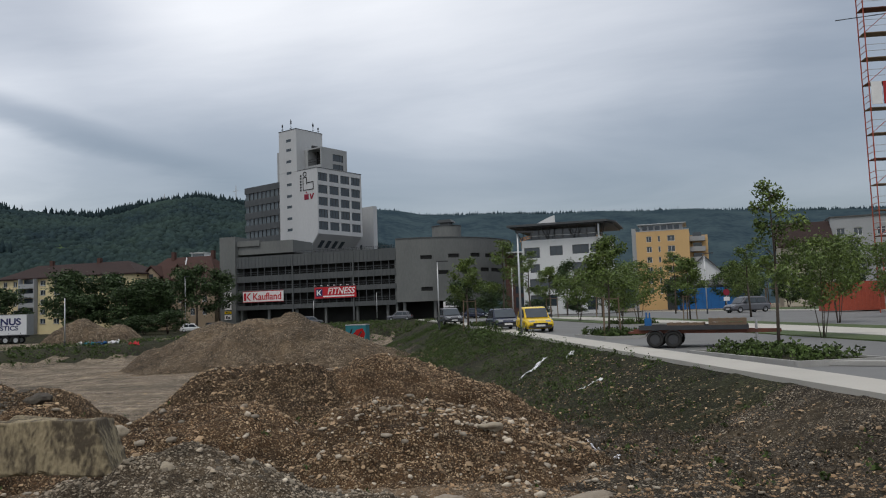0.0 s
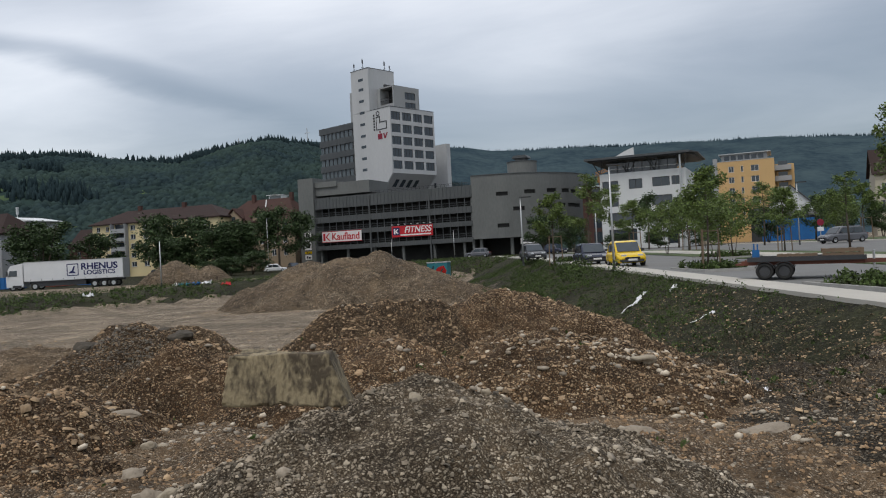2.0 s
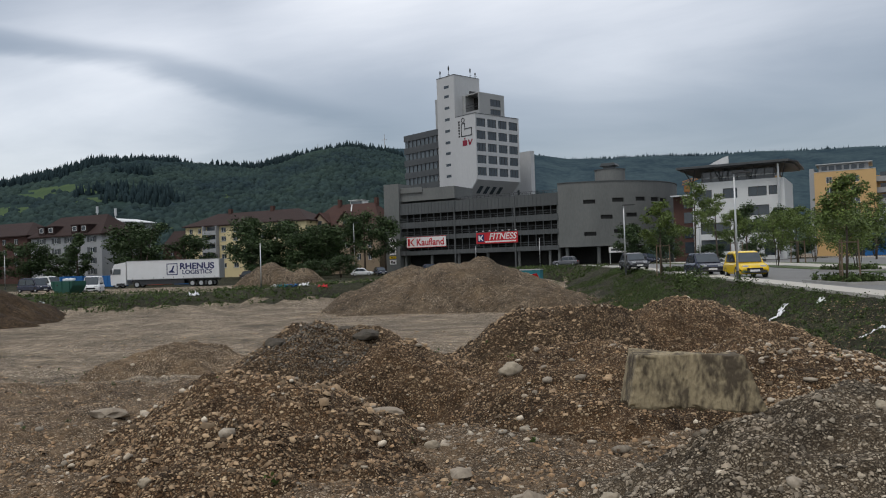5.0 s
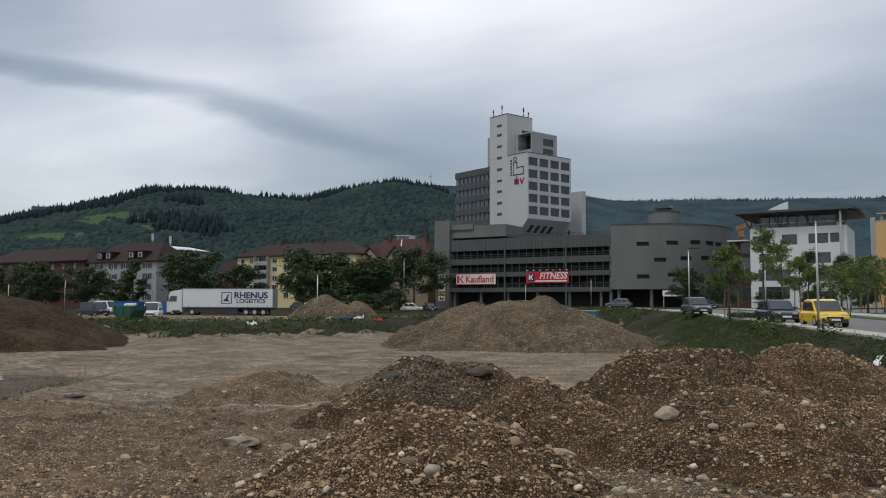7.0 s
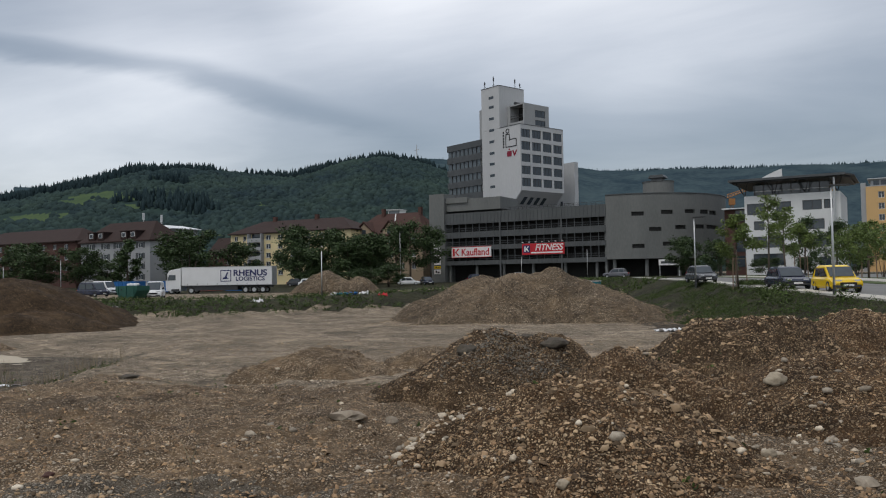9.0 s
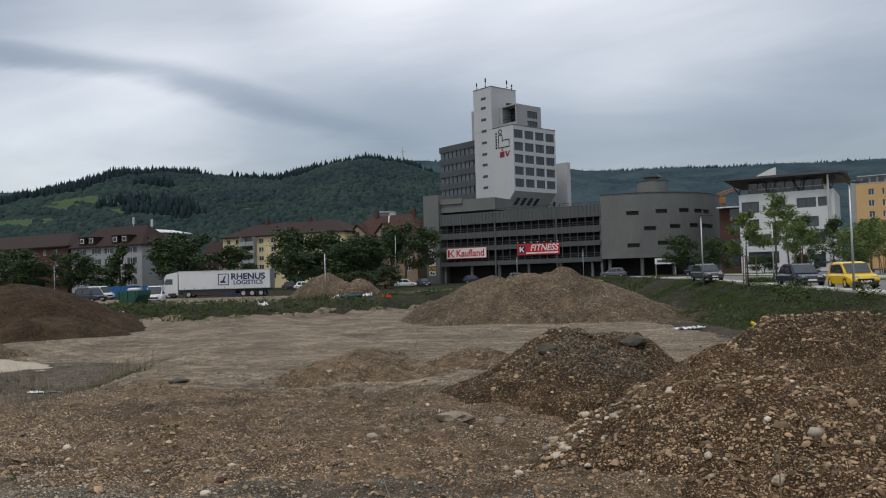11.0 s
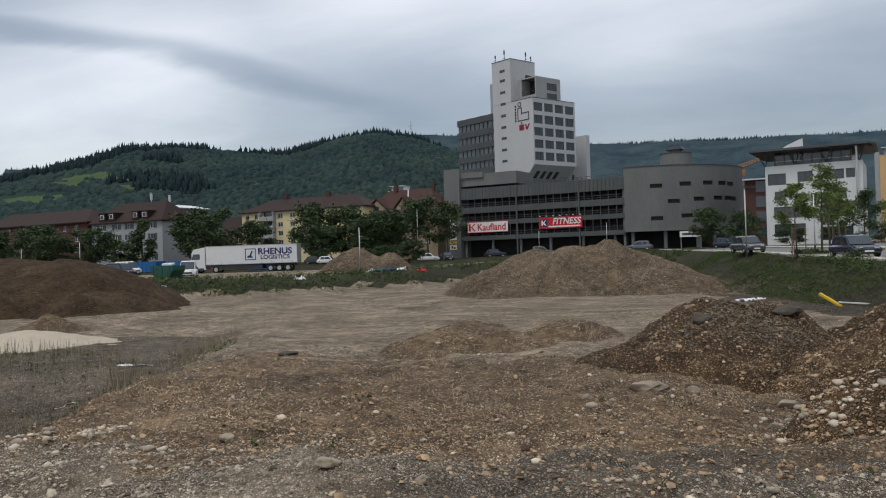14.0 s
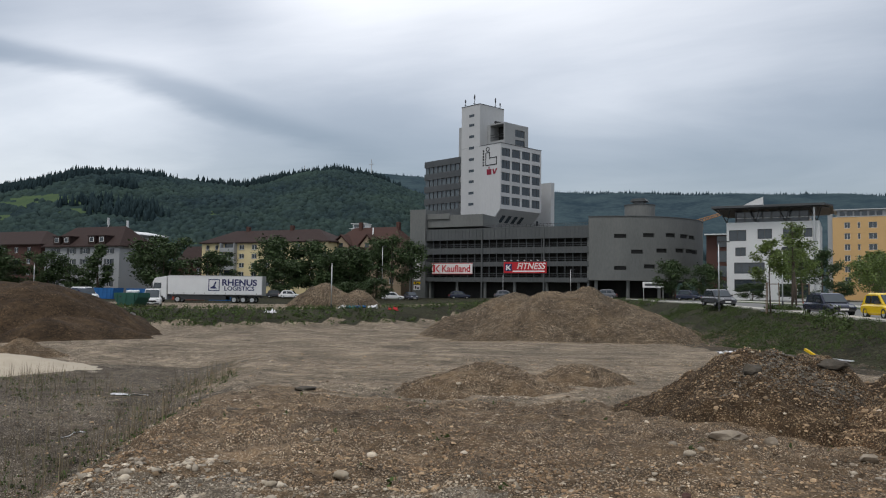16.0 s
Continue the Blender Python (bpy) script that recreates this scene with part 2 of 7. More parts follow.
M_pale_stone = mat("pale_stones", (0.56, 0.495, 0.40), (0.27, 0.218, 0.158), scale=5, fine=40, island=0.5)
M_asphalt = mat("asphalt", (0.19, 0.19, 0.187), (0.15, 0.15, 0.147), scale=0.5, fine=60, rough=0.9)
M_path = mat("pale_paving", (0.50, 0.475, 0.425), (0.42, 0.40, 0.36), scale=0.6, fine=30, rough=0.9)
M_kerb = mat("kerb_stone", (0.40, 0.39, 0.37), (0.30, 0.29, 0.27), scale=2)
M_grass = mat("grass", (0.045, 0.075, 0.022), (0.085, 0.11, 0.04), scale=0.8, fine=18, bump=0.5)
M_concrete = mat("grey_concrete", (0.172, 0.178, 0.172), (0.13, 0.136, 0.133), scale=0.25, fine=4, stretch=(1, 1, 0.35))
M_conc_dark = mat("dark_cladding", (0.085, 0.092, 0.097), (0.062, 0.068, 0.073), scale=0.4, fine=5, rough=0.6)
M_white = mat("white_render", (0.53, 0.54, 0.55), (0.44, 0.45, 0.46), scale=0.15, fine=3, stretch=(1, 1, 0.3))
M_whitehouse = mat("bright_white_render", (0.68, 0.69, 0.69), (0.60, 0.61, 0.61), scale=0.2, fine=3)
# greyer copy of the white render: grey walls, and painted shade on the soffit
M_tower_shade = mat("grey_and_shade_render", (0.36, 0.37, 0.375), (0.30, 0.31, 0.315), scale=0.2, fine=3)
M_glass = glass("window_glass")
# near-black: the shade inside openings and recesses, put into the colour
M_innershade = mat("inner_shade", (0.035, 0.035, 0.033), (0.02, 0.02, 0.02), scale=0.5, fine=4)
M_steel = mat("galvanised_steel", (0.55, 0.56, 0.56), (0.45, 0.46, 0.47), scale=2, fine=30, rough=0.45, metal=0.6)
M_darksteel = mat("dark_steel", (0.05, 0.052, 0.055), (0.035, 0.036, 0.04), scale=2, fine=20, rough=0.5)
M_orange = mat("orange_render", (0.62, 0.41, 0.19), (0.55, 0.36, 0.165), scale=0.3, fine=4)
M_brownhouse = mat("brown_render", (0.34, 0.26, 0.18), (0.27, 0.21, 0.145), scale=0.3, fine=4)
M_yellow = mat("yellow_render", (0.72, 0.61, 0.36), (0.62, 0.52, 0.30), scale=0.3, fine=4)
M_greyhouse = mat("grey_render", (0.36, 0.37, 0.38), (0.30, 0.31, 0.32), scale=0.3, fine=4)
M_brickred = mat("red_brown_render", (0.088, 0.042, 0.033), (0.065, 0.032, 0.026), scale=0.3, fine=4)
M_roof = mat("red_brown_tiles", (0.034, 0.017, 0.014), (0.024, 0.013, 0.011), scale=0.5, fine=7, bump=0.6, stretch=(1, 1, 4))
M_roof2 = mat("orange_brown_tiles", (0.060, 0.026, 0.019), (0.043, 0.020, 0.016), scale=0.5, fine=7, bump=0.6, stretch=(1, 1, 4))
M_flat = mat("flat_roof_felt", (0.10, 0.10, 0.10), (0.07, 0.07, 0.07), scale=0.5)
M_red = mat("red_banner", (0.55, 0.02, 0.03), (0.47, 0.015, 0.025), scale=1, fine=8, rough=0.6)
M_crimson = mat("crimson_print", (0.25, 0.012, 0.035), (0.21, 0.010, 0.03), scale=1, fine=8, rough=0.6)
M_banner = mat("white_banner", (0.78, 0.77, 0.76), (0.70, 0.69, 0.68), scale=1, fine=8, rough=0.6)
M_navy = mat("navy_print", (0.02, 0.03, 0.12), (0.015, 0.02, 0.09), rough=0.6)
M_black = mat("black_print", (0.015, 0.015, 0.017), (0.01, 0.01, 0.012), rough=0.6)
M_wpaint = mat("white_paint", (0.72, 0.73, 0.74), (0.64, 0.65, 0.66), scale=0.8, fine=12, rough=0.4)
M_tyre = mat("tyre_rubber", (0.018, 0.018, 0.018), (0.03, 0.03, 0.028), scale=4, fine=30, rough=0.9)
M_yellowcar = mat("yellow_car_paint", (0.74, 0.50, 0.015), (0.68, 0.45, 0.012), scale=1, rough=0.25, bump=0.0, spec=0.6)
M_bluecar = mat("dark_blue_car_paint", (0.014, 0.02, 0.045), (0.02, 0.026, 0.05), scale=1, rough=0.22, bump=0.0, spec=0.6)
M_greycar = mat("dark_grey_car_paint", (0.05, 0.055, 0.065), (0.07, 0.075, 0.085), scale=1, rough=0.25, bump=0.0, spec=0.6)
M_silver = mat("silver_car_paint", (0.15, 0.155, 0.175), (0.12, 0.125, 0.14), scale=1, rough=0.3, bump=0.0, metal=0.3)
M_lampglass = mat("headlight_glass", (0.6, 0.62, 0.64), (0.4, 0.42, 0.44), scale=8, rough=0.1, bump=0)
M_redlamp = mat("tail_light", (0.35, 0.01, 0.01), rough=0.2, bump=0)
M_rust = mat("rusty_red_steel", (0.16, 0.055, 0.035), (0.09, 0.04, 0.03), scale=3, fine=25, rough=0.85)
M_wood = mat("weathered_timber", (0.22, 0.155, 0.10), (0.14, 0.10, 0.07), scale=2, fine=20, stretch=(1, 8, 8))
M_scaf = mat("orange_scaffold_steel", (0.42, 0.085, 0.045), (0.30, 0.06, 0.035), scale=3, fine=20, rough=0.6)
M_cranepaint = mat("ochre_crane_paint", (0.36, 0.165, 0.05), (0.26, 0.12, 0.04), scale=1.0, fine=8, rough=0.6)
M_blue = mat("blue_paint", (0.02, 0.14, 0.38), (0.015, 0.09, 0.26), scale=0.6, fine=5)
M_teal = mat("teal_paint", (0.03, 0.20, 0.24), (0.02, 0.14, 0.17), scale=0.8, fine=6)
M_skip = mat("green_skip_paint", (0.02, 0.095, 0.07), (0.015, 0.065, 0.05), scale=1, fine=10, rough=0.6)
M_bark = mat("bark", (0.11, 0.085, 0.065), (0.07, 0.055, 0.042), scale=3, fine=25, bump=0.6, stretch=(1, 1, 0.3))
M_leaf = mat("spring_leaves", (0.135, 0.182, 0.040), (0.070, 0.110, 0.026), scale=1.2, fine=9, rough=0.6, island=0.5, bump=0)
M_leafdark = mat("dark_leaves", (0.05, 0.082, 0.026), (0.030, 0.054, 0.018), scale=0.6, fine=6, rough=0.7, island=0.45, bump=0)
M_weed = mat("weeds", (0.064, 0.105, 0.020), (0.038, 0.055, 0.015), scale=0.7, fine=9, rough=0.8, island=0.55, bump=0)
M_dry = mat("dry_stalks", (0.24, 0.195, 0.125), (0.16, 0.13, 0.085), scale=2, fine=12, rough=0.9, island=0.4, bump=0)
M_dryshrub = mat("dry_shrubs", (0.115, 0.088, 0.056), (0.060, 0.046, 0.030), scale=2, fine=12, rough=0.9, island=0.4, bump=0)
# hill woods: the blue of distant haze is mixed into these base colours
M_forest = mat("hazed_forest_floor", (0.022, 0.036, 0.040), (0.036, 0.058, 0.050), scale=0.006, fine=0.06, rough=1, bump=0, spec=0.0)
M_spruce = mat("hazed_spruce_wood", (0.017, 0.029, 0.035), (0.026, 0.041, 0.044), scale=0.008, fine=0.1, rough=1, bump=0, spec=0.0, island=0.12)
M_beech = mat("hazed_broadleaf_wood", (0.025, 0.040, 0.047), (0.044, 0.067, 0.057), scale=0.006, fine=0.05, rough=1, bump=0, spec=0.0, island=0.16, contrast=0.6)
M_farhill = mat("hazed_distant_wood", (0.030, 0.049, 0.064), (0.060, 0.088, 0.098), scale=0.008, fine=0.05, rough=1, bump=0, spec=0.0, contrast=0.65)
M_plastic = mat("white_plastic_sheet", (0.78, 0.78, 0.80), (0.66, 0.66, 0.69), scale=3, fine=12, rough=0.4)
M_bank = gravel("bank_rubble", [(0.060, 0.046, 0.030), (0.125, 0.100, 0.069), (0.36, 0.31, 0.24), (0.085, 0.066, 0.044)], size=13, dirt_and_shade=(0.062, 0.047, 0.029), patch=0.42)
M_rubble = gravel("brown_rubble", [(0.140, 0.092, 0.053), (0.34, 0.240, 0.150), (0.62, 0.51, 0.38), (0.215, 0.148, 0.089)], size=17, dirt_and_shade=(0.215, 0.145, 0.084), patch=0.36)
M_ditch = gravel("grey_ditch_gravel", [(0.145, 0.117, 0.087), (0.25, 0.21, 0.166), (0.42, 0.37, 0.305), (0.18, 0.149, 0.113)], size=13, dirt_and_shade=(0.165, 0.13, 0.090), patch=0.4)
M_grit = gravel("pale_grey_grit", [(0.17, 0.139, 0.102), (0.30, 0.256, 0.199), (0.56, 0.50, 0.41), (0.22, 0.184, 0.139)], size=21, dirt_and_shade=(0.235, 0.182, 0.127), patch=0.3)
M_turf = gravel("weedy_soil", [(0.040, 0.042, 0.019), (0.062, 0.060, 0.028), (0.115, 0.10, 0.064)], size=7, dirt_and_shade=(0.040, 0.044, 0.020), patch=0.5, bump=0.6)
M_meadow = mat("hill_meadow", (0.082, 0.115, 0.056), (0.052, 0.082, 0.050), scale=0.02, fine=0.2, rough=1, bump=0, spec=0)
M_spandrel = mat("dark_grey_panels", (0.105, 0.112, 0.114), (0.078, 0.084, 0.086), scale=0.3, fine=5, stretch=(1, 1, 0.3))
# lighter than the other glass: some sky reflection painted into the base colour
M_wingglass = glass("wing_glass_sheen", (0.075, 0.09, 0.10), 0.12)
M_chip = mat("grey_chippings", (0.17, 0.154, 0.128), (0.085, 0.076, 0.062), scale=5, fine=40, island=0.45)

# ---- geometry helpers ----
class Geo:
    """Collects boxes, prisms and tubes for one mesh."""

    def __init__(self):
        self.v, self.f = [], []

    def add(self, verts, faces):
        n = len(self.v)
        self.v += [tuple(p) for p in verts]
        self.f += [tuple(i + n for i in f) for f in faces]
        return self

    def box(self, x0, x1, y0, y1, z0, z1, m=None):
        p = [Vector(q) for q in ((x0, y0, z0), (x1, y0, z0), (x1, y1, z0), (x0, y1, z0), (x0, y0, z1), (x1, y0, z1), (x1, y1, z1), (x0, y1, z1))]
        if m:
            p = [m @ q for q in p]
        return self.add(p, [(0, 3, 2, 1), (4, 5, 6, 7), (0, 1, 5, 4), (1, 2, 6, 5), (2, 3, 7, 6), (3, 0, 4, 7)])

    def prism(self, poly, a0, a1, axis="z"):
        """A polygon of two coordinates pulled along the third axis."""
        put = {"z": lambda p, a: (p[0], p[1], a), "y": lambda p, a: (p[0], a, p[1]), "x": lambda p, a: (a, p[0], p[1])}[axis]
        n = len(poly)
        v = [put(p, a0) for p in poly] + [put(p, a1) for p in poly]
        return self.add(v, [tuple(range(n))[::-1], tuple(range(n, 2 * n))] + [(i, (i + 1) % n, n + (i + 1) % n, n + i) for i in range(n)])

    def tube(self, a, b, r0, r1=None, n=8):
        a, b = Vector(a), Vector(b)
        r1 = r0 if r1 is None else r1
        q = (b - a).to_track_quat("Z", "Y")
        ring = [Vector((math.cos(6.28318 * i / n), math.sin(6.28318 * i / n), 0)) for i in range(n)]
        v = [a + q @ (p * r0) for p in ring] + [b + q @ (p * r1) for p in ring]
        return self.add(v, [tuple(range(n))[::-1], tuple(range(n, 2 * n))] + [(i, (i + 1) % n, n + (i + 1) % n, n + i) for i in range(n)])


def mesh_of(name, geo, material, smooth=False, bevel=0.0):
    me = bpy.data.meshes.new(name)
    me.from_pydata(geo.v, [], geo.f)
    bm = bmesh.new()
    bm.from_mesh(me)
    bmesh.ops.recalc_face_normals(bm, faces=bm.faces)
    if bevel:
        bmesh.ops.bevel(bm, geom=bm.edges, offset=bevel, segments=2, affect="EDGES", clamp_overlap=True)
    bm.to_mesh(me)
    bm.free()
    if smooth:
        me.polygons.foreach_set("use_smooth", [True] * len(me.polygons))
    me.materials.append(material)
    return me


def part(name, geo, material, parent=None, label="", smooth=False, bevel=0.0):
    ob = new(name, geo if isinstance(geo, bpy.types.Mesh) else mesh_of(name, geo, material, smooth, bevel))
    ob.parent = parent
    return tagged(ob, label=label)


def thing(name, m, label, category, group="", kind=""):
    ob = new(name)
    ob.empty_display_size = 0.3
    ob.matrix_basis = m
    return tagged(ob, label, category, group, kind)


def np_mesh(name, verts, faces, material, smooth=False):
    """A mesh from arrays: faces all of the same number of corners."""
    me = bpy.data.meshes.new(name)
    verts, faces = np.asarray(verts, np.float32), np.asarray(faces, np.int32)
    me.vertices.add(len(verts))
    me.vertices.foreach_set("co", verts.ravel())
    k = faces.shape[1]
    me.loops.add(faces.size)
    me.loops.foreach_set("vertex_index", faces.ravel())
    me.polygons.add(len(faces))
    me.polygons.foreach_set("loop_start", np.arange(0, faces.size, k, dtype=np.int32))
    me.update(calc_edges=True)
    me.validate()
    if smooth:
        me.polygons.foreach_set("use_smooth", np.ones(len(me.polygons), bool))
    me.materials.append(material)
    return me


def text(name, body, size, m, material, parent, label="", shear=0.0, bold=0.0, wide=1.0):
    cu = bpy.data.curves.new(name, "FONT")
    cu.body, cu.size, cu.shear, cu.extrude, cu.offset = body, size, shear, 0.01, bold
    cu.align_x, cu.align_y = "CENTER", "CENTER"
    tmp = bpy.data.objects.new(name, cu)
    scene.collection.objects.link(tmp)
    me = bpy.data.meshes.new_from_object(tmp.evaluated_get(bpy.context.evaluated_depsgraph_get()))
    bpy.data.objects.remove(tmp)
    me.transform(Matrix.Diagonal((wide, 1, 1, 1)))
    me.materials.clear()
    me.materials.append(material)
    ob = part(name, me, material, parent, label)
    ob.matrix_basis = m
    return ob


def lattice(ix, iy):
    h = np.sin(ix * 127.1 + iy * 311.7) * 43758.5453
    return h - np.floor(h)


def vnoise(x, y):
    ix, iy = np.floor(x), np.floor(y)
    fx, fy = x - ix, y - iy
    fx, fy = fx * fx * (3 - 2 * fx), fy * fy * (3 - 2 * fy)
    a, b, c, d = lattice(ix, iy), lattice(ix + 1, iy), lattice(ix, iy + 1), lattice(ix + 1, iy + 1)
    return (a * (1 - fx) + b * fx) * (1 - fy) + (c * (1 - fx) + d * fx) * fy - 0.5


def fbm(x, y, octaves=4):
    s, k = 0, 1.0
    for _ in range(octaves):
        s = s + k * vnoise(x, y)
        x, y, k = x * 2.03 + 17.3, y * 2.03 + 5.1, k * 0.5
    return s


def step(a, b, v):
    t = np.clip((v - a) / (b - a), 0, 1)
    return t * t * (3 - 2 * t)


def crag(x, y, octaves=3):
    """Ridged relief: rounded clods with sharp hollows between, about zero in the mean."""
    v, k = 0, 1.0
    for _ in range(octaves):
        v = v + k * (np.abs(vnoise(x, y)) * 2 - 0.30)
        x, y, k = x * 1.97 * 0.8 + y * 1.97 * 0.6 + 3.7, y * 1.97 * 0.8 - x * 1.97 * 0.6 + 11.9, k * 0.55
    return v


# ---- lie of the land ----
def edge_x(y):
    """The pit-side edge of the pale footpath."""
    return 6.7 - 0.085 * (np.asarray(y, float) - 13)


def road_z(y):
    return np.interp(y, [-40, 13, 80, 140, 400], [0.6, 0.68, 1.45, 1.6, 1.6])


def town_z(x, y):
    return 0.35 + (road_z(y) - 0.35) * step(-42, -6, x) + 0.6 * step(110, 160, y) * (1 - step(-42, -6, x))


def floor_z(x, y):
    f = np.interp(y, [-5, 3, 7, 10, 14, 20, 30, 45, 60, 80], [0.55, 0.52, 0.45, 0.22, -0.05, -0.45, -0.65, -0.95, -1.05, -1.0])
    line = -18.3 - 0.33 * np.maximum(y - 6, 0)
    low = np.where(y < 36, -1.3, -1.3 + 0.3 * step(36, 46, y))
    k = step(0.6, -2.6, x - line) * (1 - step(34, 46, y))
    return f + (np.minimum(low, f) - f) * k


def base_z(x, y):
    x, y = np.asarray(x, float), np.asarray(y, float)
    f = floor_z(x, y)
    toe = 58 + 0.85 * np.maximum(0, x + 42)
    k = step(0, 15, y - toe)
    z = f + (town_z(x, y) - f) * k
    u = x - edge_x(y)
    r = road_z(y)
    bank = np.where(u < 0, r + 0.40 * u - 0.02, r - 0.05)
    z = np.maximum(z, bank)
    near = (1 - step(60, 110, np.hypot(x, y - 15)))
    rough = np.where(u < -0.2, 1.0, 0.0)
    swell = -0.22 * np.exp(-(((x + 9.6) / 1.6) ** 2 + ((y - 9.8) / 2.2) ** 2)) + 0.12 * np.exp(-(((x + 3) / 4) ** 2 + ((y - 10) / 5.0) ** 2)) * (u < -2)
    ruts = 0.025 * np.sin((np.hypot(x + 2, y - 95) - 30) * 1.9) * step(24, 30, y) * (1 - step(52, 60, y)) * step(-36, -30, x) * step(1, -3, x) * (0.5 + vnoise(x * 0.2, y * 0.2))
    return z + swell + ruts + rough * near * (0.22 * (1 - 0.6 * step(28, 36, y)) * fbm(x * 0.35, y * 0.35, 3) + (0.04 + 0.10 * (1 - step(16, 26, y))) * fbm(x * 1.7, y * 1.7, 3) + 0.05 * (1 - step(14, 24, y)) * fbm(x * 7, y * 7, 2) + 0.085 * (1 - step(16, 27, y)) * (0.35 + step(-0.15, 0.35, fbm(x * 0.28 + 7, y * 0.28, 3))) * crag(x * 1.5, y * 1.5, 4))


# centre x, y, top, radii across and along, turn in degrees, foot
HEAPS = {
    "grey_gravel_mound": [(-2.5, 5.65, 1.5, 3.3, 3.1, 0, 0.0)],
    "brown_gravel_mound": [(-7.5, 8.4, 1.24, 2.7, 3.5, 10, -0.1), (-7.0, 13.0, 1.12, 2.6, 2.6, 0, -0.3)],
    "dark_gravel_mound": [(-9.6, 16.3, 1.20, 3.0, 3.9, 0, -0.5), (-8.6, 16.4, 1.08, 2.4, 3.0, 0, -0.5)],
    "broad_gravel_mound": [(-1.3, 12.1, 1.1, 3.7, 4.2, 0, -0.4), (-4.1, 12.2, 1.14, 2.8, 3.6, 0, -0.1), (-1.9, 18.4, 1.42, 4.4, 4.4, 0, -0.6)],
    "dark_soil_mound": [(-5.1, 17.3, 1.36, 2.6, 3.3, 0, -0.5), (-3.6, 17.5, 1.30, 2.6, 3.0, 0, -0.5), (-4.5, 17.3, 1.36, 2.9, 3.1, 0, -0.5)],
    "low_gravel_mound": [(-15.7, 22.2, 0.26, 2.7, 2.8, 0, -0.7), (-12.9, 25.3, 0.08, 2.4, 2.3, 0, -0.9)],
    "tall_gravel_mound": [(-11.8, 60.5, 2.45, 11.5, 7.5, 0, -1.3), (-11.0, 60.2, 2.85, 4.5, 5.5, 0, -0.4), (-16.4, 60.5, 2.3, 7.6, 6.8, 0, -1.3), (-13.7, 60.4, 2.5, 7.5, 6.8, 0, -1.3)],
    "brown_earth_mound": [(-58, 52, 2.9, 19.0, 12.0, 0, -1.3), (-50.0, 51, 2.65, 7.6, 10.2, 0, -1.2)],
    "pale_sand_mound": [(-38.2, 32, -0.66, 5.2, 2.8, 0, -1.45)],
    "small_soil_mound": [(-40.6, 36.6, -0.30, 2.6, 2.0, 0, -1.5)],
    "far_gravel_mound": [(-41.6, 95, 3.2, 5.4, 4.6, 0, 0.2), (-37.4, 95.4, 2.45, 3.6, 3.6, 0, 0.2)],
}
FLAT_TOP = {"brown_earth_mound": 0.9, "tall_gravel_mound": 0.3, "broad_gravel_mound": 0.3, "dark_soil_mound": 0.6, "dark_gravel_mound": 0.45, "low_gravel_mound": 0.7, "brown_gravel_mound": 0.3, "far_gravel_mound": 0.35}


def heap_z(name, x, y):
    z = np.full(np.shape(x), -9.0)
    flat = FLAT_TOP.get(name, 0.15)
    for cx, cy, top, rx, ry, turn, foot in HEAPS[name]:
        c, s = math.cos(radians(turn)), math.sin(radians(turn))
        dx, dy = x - cx, y - cy
        r = np.hypot((c * dx + s * dy) / rx, (c * dy - s * dx) / ry)
        big = max(rx, ry)
        r = r * (1 + 0.30 * fbm(x * 2.2 / big + cx, y * 2.2 / big + cy, 3))
        k = math.sqrt(1 + flat * flat * 0.5)
        f = (k - np.sqrt(r * r + flat * flat * 0.5)) / (k - flat * 0.707)
        f = np.where(f < 0.2, 0.2 * np.exp((f - 0.2) / 0.11), f)
        z = np.maximum(z, foot + (top - foot) * f - 1.2 * step(0.07, 0.0, f))
    amp = 0.18 if name not in ("tall_gravel_mound", "brown_earth_mound", "far_gravel_mound") else 0.12
    if name == "pale_sand_mound":
        return z + 0.16 * fbm(x * 0.9, y * 0.9, 4)
    near = name in ("grey_gravel_mound", "brown_gravel_mound", "dark_gravel_mound", "broad_gravel_mound", "dark_soil_mound", "low_gravel_mound")
    lumps = (0.15 if name in ("broad_gravel_mound", "brown_gravel_mound") else 0.085) * crag(x * 0.85 + 2.0, y * 0.85, 4) + 0.03 * crag(x * 5.5, y * 5.5, 3) if near else 0.16 * crag(x * 0.6, y * 0.6, 4)
    return z + amp * fbm(x * 1.4, y * 1.4, 4) + 0.075 * fbm(x * 6, y * 6, 3) + lumps


def land_z(x, y):
    z = base_z(x, y)
    for n, rows in HEAPS.items():
        k = np.zeros(np.shape(x), bool)
        for cx, cy, _, rx, ry, _, _ in rows:
            k |= np.hypot(x - cx, y - cy) < 1.5 * max(rx, ry)
        if k.any():
            z[k] = np.maximum(z[k], heap_z(n, x[k], y[k]))
    return z


def lz(x, y):
    return float(land_z(np.array([x]), np.array([y]))[0])


def spans(*runs):
    out = []
    for a, b, d in runs:
        out += list(np.arange(a, b, d))
    return np.array(out + [runs[-1][1]])


def sheet(name, xs, ys, zf, material):
    X, Y = np.meshgrid(xs, ys)
    v = np.stack([X, Y, zf(X, Y)], -1).reshape(-1, 3)
    n, k = len(ys), len(xs)
    i = (np.arange(n - 1)[:, None] * k + np.arange(k - 1)[None]).ravel()
    return np_mesh(name, v, np.stack([i, i + 1, i + k + 1, i + k], 1), material, smooth=True)


